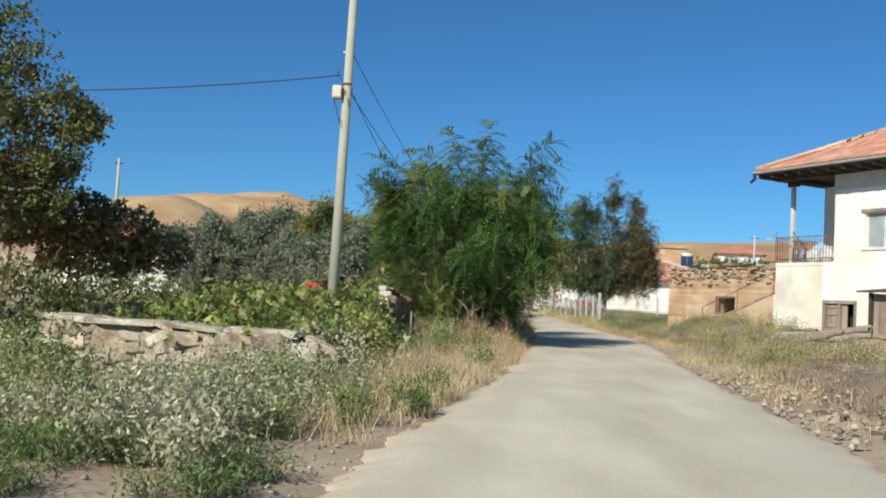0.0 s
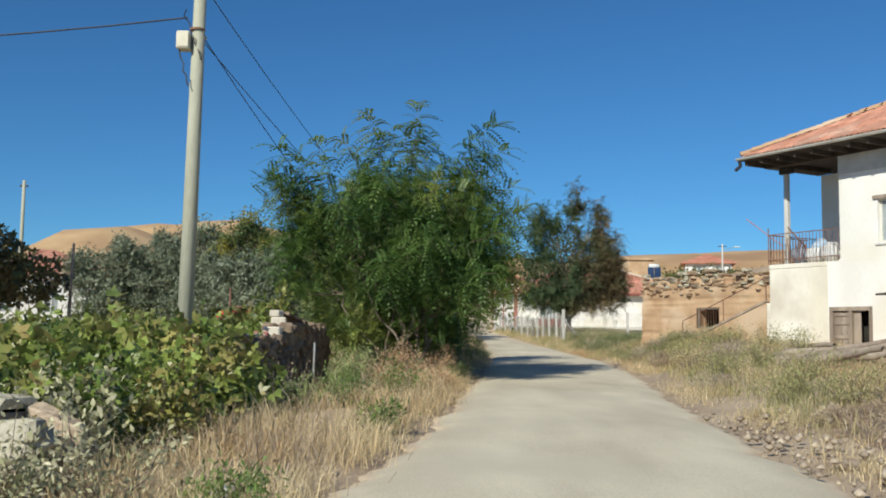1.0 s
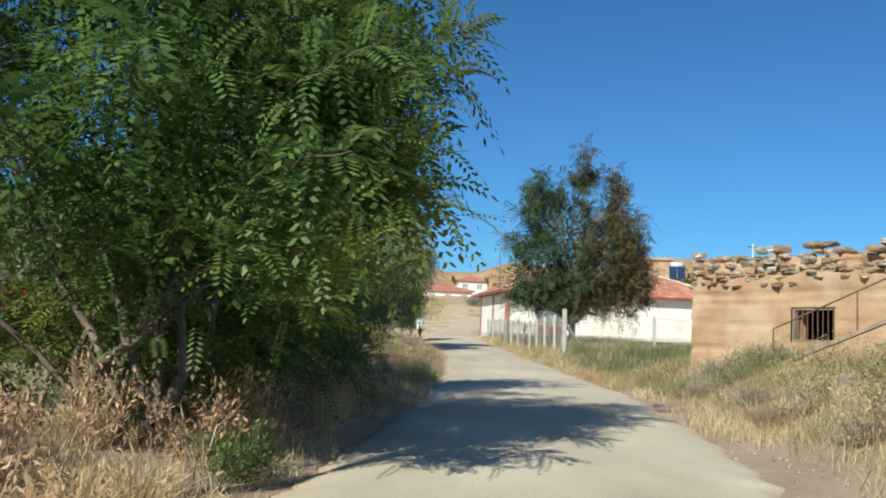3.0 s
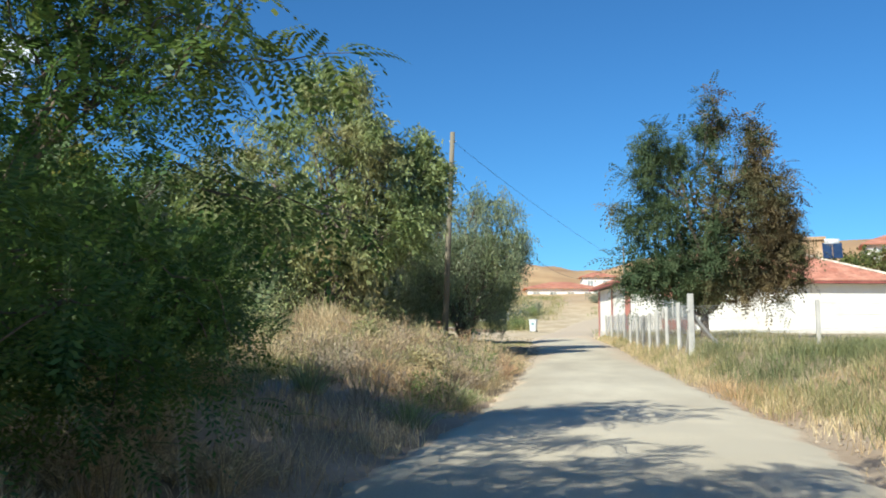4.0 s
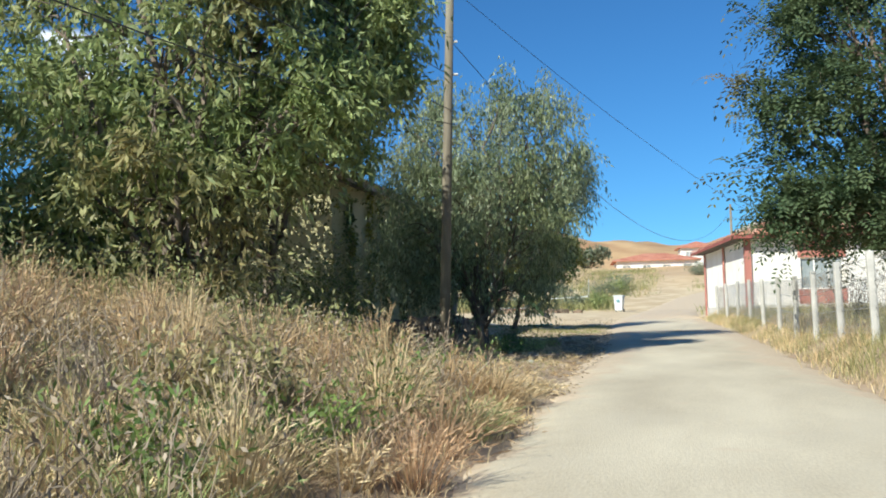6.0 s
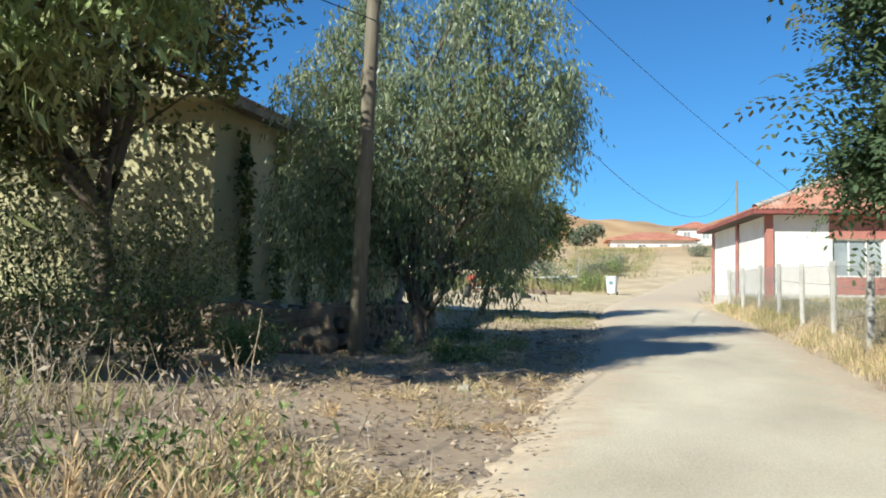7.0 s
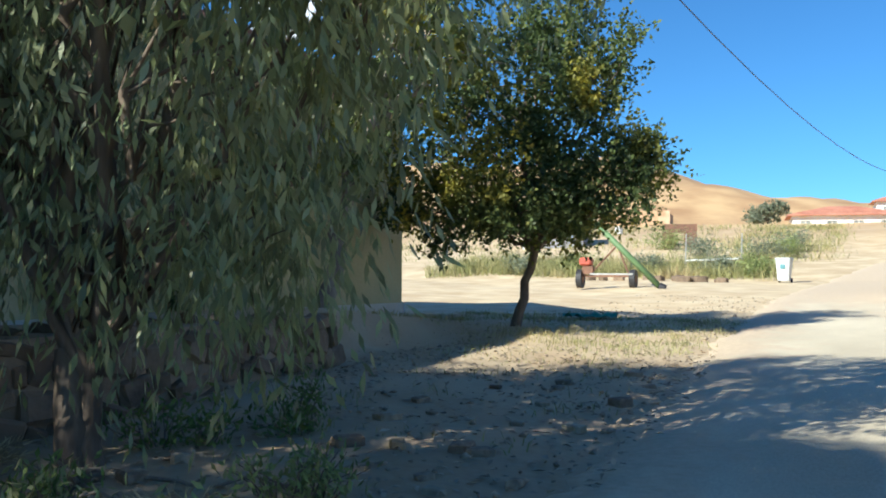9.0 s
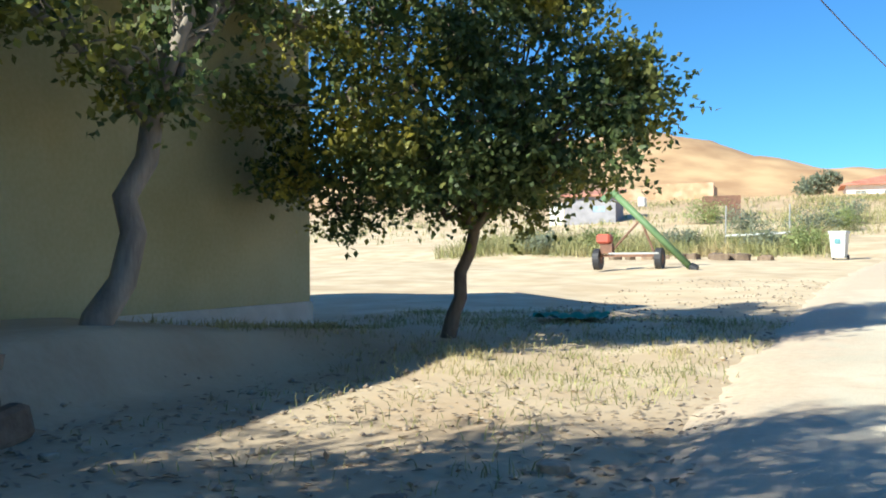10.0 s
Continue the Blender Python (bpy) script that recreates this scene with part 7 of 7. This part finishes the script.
# ---- far houses ----
def far_house(x, y, z, rz, w, d, h, roof_h, label, wallm=M_white, flat=False, windows=3, roofm=M_tile_far):
    root = empty("far_house", pose(x, y, z, 0, 0, rz), label, "house")
    holes = [(-w / 2 + w * (k + 0.5) / windows - 0.45, -w / 2 + w * (k + 0.5) / windows + 0.45, h * 0.38, h * 0.75) for k in range(windows)]
    part("wall", wall_openings(-w / 2, w / 2, 0, 0.3, -1.5, h, holes), wallm, root)
    part("wall", box(-w / 2, -w / 2 + 0.3, 0.3, d, -1.5, h), wallm, root)
    part("wall", box(w / 2 - 0.3, w / 2, 0.3, d, -1.5, h), wallm, root)
    part("wall", box(-w / 2 + 0.3, w / 2 - 0.3, d - 0.3, d, -1.5, h), wallm, root)
    for q in holes:
        win = empty("window")
        win.parent = root
        part("pane", box(q[0], q[1], 0.12, 0.16, q[2], q[3]), M_glass, win)
        part("window_frame", box((q[0] + q[1]) / 2 - 0.04, (q[0] + q[1]) / 2 + 0.04, 0.08, 0.115, q[2], q[3]), M_white, win)
    if flat:
        part("roof", box(-w / 2 - 0.2, w / 2 + 0.2, -0.2, d + 0.2, h + 0.003, h + 0.25), wallm, root)
    else:
        r, ra, rb = hip_roof(root, -w / 2 - 0.5, w / 2 + 0.5, -0.5, d + 0.5, h + 0.1, math.atan2(roof_h, d / 2 + 0.5), roofm)
        for k in range(7):
            f = (k + 1) / 8
            a = Vector((-w / 2 - 0.5, -0.5, h + 0.12)).lerp(ra, f)
            b = Vector((w / 2 + 0.5, -0.5, h + 0.12)).lerp(rb, f)
            part("tile_course", rod(a, b, 0.035, 5), M_tile_far, r)
    return root


far_house(3.4, 165, 6.4, 6, 9.5, 7, 2.1, 1.0, "far low white house with a red tiled roof on the slope", windows=4)
far_house(8.9, 190, 9.2, 4, 5.0, 5, 2.4, 1.0, "small far white house with a red tiled roof", windows=2)
far_house(15.5, 178, 8.0, 0, 6.0, 6, 2.6, 1.1, "far white house with a red tiled roof behind the school", windows=2)
far_house(-26.0, 76, 1.0, 28, 9.0, 8, 4.3, 2.0, "white garden house with an orange tiled roof behind trees", windows=3)
far_house(32.9, 118, 8.3, -12, 5.2, 5, 1.5, 1.2, "white house with a low red hip roof on the slope", windows=2)
far_house(23.2, 113, 5.0, -8, 4.2, 5, 4.7, 0, "brown earth-coloured flat-roofed block on the slope", wallm=M_mud, flat=True, windows=0)


def solar_heater(x, y, z):
    root = empty("solar_heater", pose(x, y, z, 0, 0, -10) @ Matrix.Diagonal((0.6, 0.6, 0.75, 1)), "rooftop solar water heater with blue panels and white tank", "solar heater")
    M_panel = mat("blue_solar_panel", (0.015, 0.03, 0.07), (0.03, 0.055, 0.11), rough=0.25, bump=0)
    for k in range(2):
        bm = box(-0.95 + k * 1.0, -0.02 + k * 1.0, -0.04, 0.04, 0, 1.8, 0.01, m=Matrix.Translation((0, 0, 0.15)) @ Matrix.Rotation(radians(-40), 4, "X"))
        part("panel", bm, M_panel, root)
    part("tank", cyl(0.27, 0.27, 1.5, Matrix.Translation((-0.75, 1.25, 1.62)) @ Matrix.Rotation(radians(90), 4, "Y"), 16), M_whitecloth, root, smooth=True)
    for sx in (-0.8, 0.8):
        part("stand", rod((sx, 1.25, 0), (sx, 1.25, 1.4), 0.03), M_metal, root)
    return root


solar_heater(21.2, 93.75, 6.55)


def street_lamp(x, y, top):
    z = float(land(x, y))
    root = empty("street_lamp", pose(x, y, z), "concrete lamp pole with a single lamp arm on the slope", "street lamp")
    part("pole", rod((0, 0, -0.3), (0, 0, top - z), 0.12, 10, r2=0.08), M_concrete, root)
    part("arm", rod((0, 0, top - z - 0.7), (1.5, 0, top - z - 0.35), 0.03), M_metal, root)
    part("lamp_head", box(1.35, 1.95, -0.12, 0.12, top - z - 0.42, top - z - 0.3, 0.03), M_whitecloth, root)
    part("crossarm", box(-0.5, 0.5, -0.04, 0.04, top - z - 0.35, top - z - 0.27), M_wood_dark, root)
    return root


street_lamp(33.5, 114.5, 11.8)
tp, _ = pole("utility_pole", -24.0, 66.0, 10.6, 0.14, 0.1, M_pole, "far pale utility pole beyond the gardens")
part("crossarm", box(-0.25, 0.25, -0.05, 0.05, 10.2 - _, 10.3 - _), M_wood_dark, tp)


# ---- red tractor in the garden ----
def tractor():
    x, y = -5.3, 42.5
    M_red = mat("red_tractor_paint", (0.45, 0.035, 0.03), (0.55, 0.06, 0.05), rough=0.4, bump=0.05)
    M_rubber = mat("black_rubber", (0.02, 0.02, 0.02), (0.04, 0.04, 0.04), rough=0.8, bump=0.3)
    root = empty("tractor", pose(x, y, float(land(x, y)), 0, 0, 68), "red farm tractor parked behind the garden wall", "tractor")
    part("bonnet", box(-1.6, 0.2, -0.32, 0.32, 0.9, 1.34, 0.08), M_red, root)
    part("body", box(-1.5, 1.0, -0.25, 0.25, 0.55, 0.945, 0.03), M_rust, root)
    part("seat", box(0.75, 1.15, -0.25, 0.25, 1.25, 1.38, 0.05), M_dark, root)
    part("backrest", box(1.15, 1.24, -0.25, 0.25, 1.3, 1.75, 0.03), M_dark, root)
    for sy in (-1, 1):
        part("mudguard", box(0.35, 1.5, sy * 0.72 - 0.2, sy * 0.72 + 0.2, 1.46, 1.54, 0.03), M_rust, root)
        for wx, r, wd in ((0.95, 0.72, 0.2), (-1.25, 0.42, 0.12)):
            w = empty("wheel", pose(wx, sy * 0.72, r))
            w.parent = root
            part("tyre", cyl(r, r, wd * 2, Matrix.Translation((0, wd, 0)) @ Matrix.Rotation(radians(90), 4, "X"), 24), M_rubber, w)
            part("rim", cyl(r * 0.5, r * 0.5, wd * 2 + 0.03, Matrix.Translation((0, wd + 0.015, 0)) @ Matrix.Rotation(radians(90), 4, "X"), 16), M_red, w)
    part("exhaust", rod((-1.0, 0.1, 1.5), (-1.0, 0.1, 2.15), 0.035, 8), M_rust, root)
    part("steering_column", rod((0.2, 0, 1.4), (0.5, 0, 1.75), 0.03), M_dark, root)
    return root


tractor()
thing("water_barrel", cyl(0.3, 0.3, 0.9, None, 18), mat("blue_plastic", (0.03, 0.07, 0.25), (0.05, 0.1, 0.32), rough=0.45, bump=0.05), pose(-9.0, 33.0, float(land(-9, 33))), "blue plastic barrel in the garden", "barrel")

# ---- the open ground up the lane ----
def wheelie_bin(x, y):
    root = empty("wheeled_bin", pose(x, y, float(land(x, y)), 0, 0, -8), "pale grey wheeled refuse bin with a flat lid", "bin")
    M_bin = mat("pale_bin_plastic", (0.55, 0.58, 0.58), (0.66, 0.69, 0.69), rough=0.5, bump=0.05)
    bm = bmesh.new()
    lo = [bm.verts.new(p) for p in ((-0.22, -0.25, 0.08), (0.22, -0.25, 0.08), (0.22, 0.22, 0.08), (-0.22, 0.22, 0.08))]
    hi = [bm.verts.new(p) for p in ((-0.29, -0.33, 0.98), (0.29, -0.33, 0.98), (0.29, 0.33, 0.98), (-0.29, 0.33, 0.98))]
    bm.faces.new(lo[::-1])
    bm.faces.new(hi)
    for i in range(4):
        bm.faces.new((lo[i], lo[(i + 1) % 4], hi[(i + 1) % 4], hi[i]))
    bmesh.ops.bevel(bm, geom=list(bm.edges), offset=0.025, segments=2, affect="EDGES")
    part("body", bm, M_bin, root)
    part("rim", box(-0.31, 0.31, -0.35, 0.35, 0.94, 0.985, 0.01), M_bin, root)
    part("lid", box(-0.32, 0.32, -0.38, 0.36, 0.99, 1.06, 0.025), M_bin, root)
    part("handle", rod((-0.25, 0.40, 0.98), (0.25, 0.40, 0.98), 0.018), M_bin, root)
    for sx in (-1, 1):
        part("wheel", cyl(0.1, 0.1, 0.06, Matrix.Translation((sx * 0.25 - 0.03, 0.24, 0.1)) @ Matrix.Rotation(radians(90), 4, "Y"), 16), M_cable, root)
    part("emblem", box(-0.1, 0.1, -0.335, -0.325, 0.6, 0.78), mat("teal_emblem", (0.1, 0.25, 0.28), (0.14, 0.3, 0.32), bump=0), root)
    return root


wheelie_bin(1.83, 109.0)


def grain_auger():
    x, y = -3.9, 101.0
    z = float(land(x, y))
    M_augergreen = mat("green_auger_paint", (0.09, 0.17, 0.07), (0.15, 0.24, 0.10), rough=0.6, bump=0.1)
    M_redm = mat("faded_red_machine_paint", (0.45, 0.08, 0.05), (0.55, 0.14, 0.09), rough=0.6, bump=0.1)
    root = empty("grain_auger", pose(x, y, z), "green grain auger on a two-wheeled red trailer frame", "farm machine")
    part("tube", rod((-0.45, 0, 4.38 - z), (2.05, 0, 0.05), 0.11, 14), M_augergreen, root, smooth=True)
    part("spout", rod((-0.45, 0, 4.38 - z), (-0.75, 0, 4.1 - z), 0.13, 12), M_augergreen, root)
    part("intake", rod((2.0, 0, 0.1), (2.2, 0, 0.0), 0.15, 12), M_cable, root)
    part("frame_beam", box(-0.95, 1.1, -0.05, 0.05, 0.42, 0.50), M_rust, root)
    part("frame_beam", box(-0.5, 1.1, -0.35, -0.29, 0.5, 0.56), M_metal, root)
    part("strut", rod((-0.6, 0, 0.5), (0.45, 0, 1.6), 0.035), M_rust, root)
    part("strut", rod((0.9, 0, 0.5), (0.45, 0, 1.6), 0.035), M_rust, root)
    part("engine", box(-0.95, -0.5, -0.22, 0.22, 0.85, 1.15, 0.06), M_redm, root, "faded red engine cowl")
    part("engine_mount", box(-0.85, -0.45, -0.12, 0.12, 0.52, 0.85), M_rust, root)
    part("gearbox", box(0.4, 0.62, -0.14, 0.14, 2.0, 2.3, 0.03), M_whitecloth, root)
    for wx in (-0.95, 1.05):
        w = empty("wheel", pose(wx, 0, 0.35))
        w.parent = root
        part("tyre", cyl(0.35, 0.35, 0.2, Matrix.Translation((-0.1, 0, 0)) @ Matrix.Rotation(radians(90), 4, "Y"), 22), M_cable, w)
        part("rim", cyl(0.15, 0.15, 0.22, Matrix.Translation((-0.11, 0, 0)) @ Matrix.Rotation(radians(90), 4, "Y"), 16), M_rust, w)
    return root


grain_auger()


def garden_shed(x, y):
    z = float(land(x, y))
    M_grey = mat("grey_blockwork", (0.26, 0.25, 0.26), (0.36, 0.35, 0.36), scale=2, bump=0.4)
    root = empty("block_shed", pose(x, y, z, 0, 0, 6), "grey block shed with a red roof and white door", "shed")
    h = 6.25 - z
    part("wall", box(0, 3.4, 0, 0.2, -0.5, h), M_grey, root)
    part("wall", box(0, 0.2, 0.2, 3.0, -0.5, h), M_grey, root)
    part("wall", box(3.2, 3.4, 0.2, 3.0, -0.5, h), M_grey, root)
    part("wall", box(0.2, 3.2, 2.8, 3.0, -0.5, h), M_grey, root)
    part("roof", box(-0.2, 3.6, -0.3, 3.3, 0, 0.12, m=Matrix.Translation((0, 0, h + 0.02)) @ Matrix.Rotation(radians(9), 4, "X")), M_tile_far, root)
    part("window", box(1.9, 2.7, -0.02, -0.003, h * 0.45, h * 0.65), M_bluecloth, root, "pale blue window board")
    part("white_panel", box(-1.0, -0.05, 0.0, 0.06, -0.4, h - 0.4), M_white, root, "white door panel leaning at the corner")
    return root


garden_shed(-16.7, 132.0)
z = float(land(-6.5, 132))
bm = wall_openings(-1.15, 1.15, 0, 0.35, -0.8, 6.0 - z, [(-0.35, 0.3, -0.1, 0.9)])
box(-1.15, -0.8, 0.352, 2.4, -0.8, 5.7 - z, bm=bm)
box(0.8, 1.15, 0.352, 2.4, -0.8, 5.4 - z, bm=bm)
thing("ruined_hut", bm, M_rust, pose(-6.5, 132, z, 0, 0, 10), "dark brown ruined mud hut on the slope", "ruin")
for k, (x, y, w, h) in enumerate(((-17, 170, 5.8, 1.6), (-24, 176, 5.0, 1.6))):
    z = float(land(x, y))
    bm = bmesh.new()
    box(-w / 2, w / 2, 0, 0.6, -1, h, bm=bm)
    box(-w / 2, -w / 2 + 0.6, 0.6, 4, -1, h * 0.7, bm=bm)
    box(w / 2 - 0.6, w / 2, 0.6, 4, -1, h * 0.8, bm=bm)
    thing("ruined_wall", bm, M_mud, pose(x, y, z, 0, 0, 5 + 8 * k), "pale crumbled mud-brick walls on the hillside", "ruin")
# pipe rail and thin posts at the far edge of the open ground
for x in (-3.3, -0.6):
    thing("thin_post", rod((0, 0, -0.2), (0.05, 0, 1.9), 0.03, 6), M_metal, pose(x, 115, float(land(x, 115))), "thin grey metal post among weeds", "post", "thin posts")
thing("pipe_rail", rod((-3.3, 115, float(land(-3.3, 115)) + 0.55), (-0.6, 115, float(land(-0.6, 115)) + 0.65), 0.05, 8), M_whitecloth, None, "pale blue-white pipe resting between two posts", "pipe")
for k in range(14):
    x, y = -6.5 + k * 0.45 + r10.uniform(-0.2, 0.2), 109.5 + r10.uniform(-0.4, 0.5)
    s = r10.uniform(0.3, 0.55)
    ob = new("earth_clod", EARTHY[k % 9])
    ob.matrix_world = Matrix.Translation((x, y, float(land(x, y)) + s * 0.15)) @ Matrix.Rotation(r10.uniform(0, 6), 4, "Z") @ Matrix.Diagonal((s * 1.2, s, s * 0.7, 1))
    tagged(ob, "reddish brown clod of earth and brick at the weeds' edge", "clod", "earth clods")
for k, (x, y, r, h) in enumerate(((0.4, 112, 0.9, 1.2), (-1.5, 113, 0.9, 1.0), (-5.0, 114, 1.0, 1.0), (-8.5, 113, 1.0, 1.1), (-11.0, 112, 1.0, 1.0), (0.9, 127, 1.3, 1.4), (0.9, 124, 1.1, 1.1), (0.0, 120, 1.3, 1.3), (-3.5, 122, 1.4, 1.3), (8.3, 108, 0.9, 0.8), (9.2, 112, 1.0, 0.9), (10.6, 118, 1.2, 1.0), (9.5, 135, 1.6, 1.6), (12.5, 140, 1.8, 1.6), (7.6, 142, 1.3, 1.2), (-7, 130, 1.5, 1.5))):
    bush("wild_shrub", x, y, r, h, 1500, M_silver if k % 3 else M_almond, 850 + k, "olive grey wild shrub on sandy ground", (0.16, 0.06), 20)
M_tarp = mat("green_tarp", (0.02, 0.22, 0.14), (0.05, 0.34, 0.22), rough=0.5, bump=0.4)
bm = bmesh.new()
bmesh.ops.create_grid(bm, x_segments=24, y_segments=14, size=0.5)
for v in bm.verts:
    v.co = Vector((v.co.x * 1.0, v.co.y * 0.7, 0.05 + 0.14 * abs(noise.noise(v.co * 5 + Vector((3, 1, 0))))))
thing("green_tarp", bm, M_tarp, pose(0.2, 83.4, float(land(0.2, 83.4)), 0, 0, 12), "crumpled green tarpaulin on grass", "tarpaulin", smooth=True)
x, y = scatter([(-2.5, 3.0, 78.0, 84.5, 1)], 480, rng)
grass("short_grass", x, y, 0.12, 16, M_grass, rng, "short dusty grass round the small tree", 0.01, 0.6, 0.12)
# litter and stones below the trees
for k in range(60):
    y = r10.uniform(62, 76)
    x = float(table(y, ROAD_L)) - r10.uniform(0.1, 3.2)
    s = r10.uniform(0.04, 0.15)
    ob = new("loose_stone", STONES[k % 9])
    ob.matrix_world = Matrix.Translation((x, y, float(land(x, y)) + s * 0.1)) @ Matrix.Rotation(r10.uniform(0, 6), 4, "Z") @ Matrix.Diagonal((s * 1.4, s, s * 0.6, 1))
    tagged(ob, "loose pale stone on the shaded verge", "stone", "loose stones")
# fallen leaves on the shaded ground
yy = r10.uniform(58, 78, 5200)
xx = table(yy, ROAD_L) + 0.35 - 4.2 * r10.uniform(0, 1, 5200)
pp = np.stack([xx, yy, np.maximum(land(xx, yy), np.where(xx > table(yy, ROAD_L), table(yy, ROAD_Z) + 0.05, -9)) + 0.012], -1)
dd = np.stack([r10.normal(size=5200), r10.normal(size=5200), 0.15 * r10.normal(size=5200)], -1)
V = leaves(pp, dd, 0.075, 0.035, r10, 0.2, np.cross(unit(dd), np.array([0, 0, 1.0])))
tagged(new("leaf_litter", np_mesh("leaf_litter", V, leaf_faces(len(V)), M_straw_grey)), "dry fallen leaves scattered under the trees", "leaf litter", kind="stuff")
# brush pile behind the fence
bush("brush_pile", 9.3, 71.5, 1.5, 1.3, 900, M_straw_grey, 900, "heap of dead grey brushwood behind the fence", (0.12, 0.02), 60, 0.2, "brushwood")
# sticks, dry tufts and low green weeds on the shaded verge under the willow
r11 = np.random.default_rng(940)
for k in range(34):
    x, y, a, q = r11.uniform(-0.2, 3.6), r11.uniform(62.5, 70.5), r11.uniform(0, 3.14), r11.uniform(0.25, 0.7)
    ends = [(x + sg * q * math.cos(a), y + sg * q * math.sin(a)) for sg in (-1, 1)]
    p, q2 = [np.array((ex, ey, float(land(ex, ey)) + 0.012 + 0.05 * r11.uniform())) for ex, ey in ends]
    vv, ff = tubes([(bent(p, q2, 6, r11, 0.08), np.linspace(0.014, 0.006, 6))], 5)
    tagged(new("fallen_stick", np_mesh("fallen_stick", vv, ff, M_wood if k % 3 else M_bark_pale, True)), "grey fallen stick on the shaded verge", "stick", "fallen sticks")
for k in range(18):
    x, y = r11.uniform(-0.1, 2.4), r11.uniform(66.0, 72.5)
    bush("green_weed", x, y, 0.35, r11.uniform(0.15, 0.4), 260, M_green if k % 2 else M_softgreen, 950 + k, "low green weed in the willow's shade", (0.07, 0.022), 12, 0.9, "weed")
gx, gy = r11.uniform(0.0, 3.9, 60), r11.uniform(61.0, 70.5, 60)
tussock("dead_grass", gx, gy, r11.uniform(0.1, 0.3, 60), r11.uniform(0.08, 0.25, 60), 40, M_straw, r11, "short pale dry tufts on the shaded verge")

# plastic bag blown to the lane's edge
bm = bmesh.new()
bmesh.ops.create_icosphere(bm, subdivisions=3, radius=1)
for v in bm.verts:
    q = noise.noise(v.co * 2.3 + Vector((5, 1, 2))) + 0.5 * noise.noise(v.co * 5.0)
    v.co = Vector((v.co.x * 0.15, v.co.y * 0.11, max(0.0, (v.co.z + 0.7) * 0.09))) * (1 + 0.45 * q)
thing("plastic_bag", bm, M_whitecloth, pose(0.26, 13.8, float(land(0.26, 13.8)) + 0.01, 0, 0, 30), "crumpled white plastic bag on the sandy verge", "plastic bag", smooth=True)
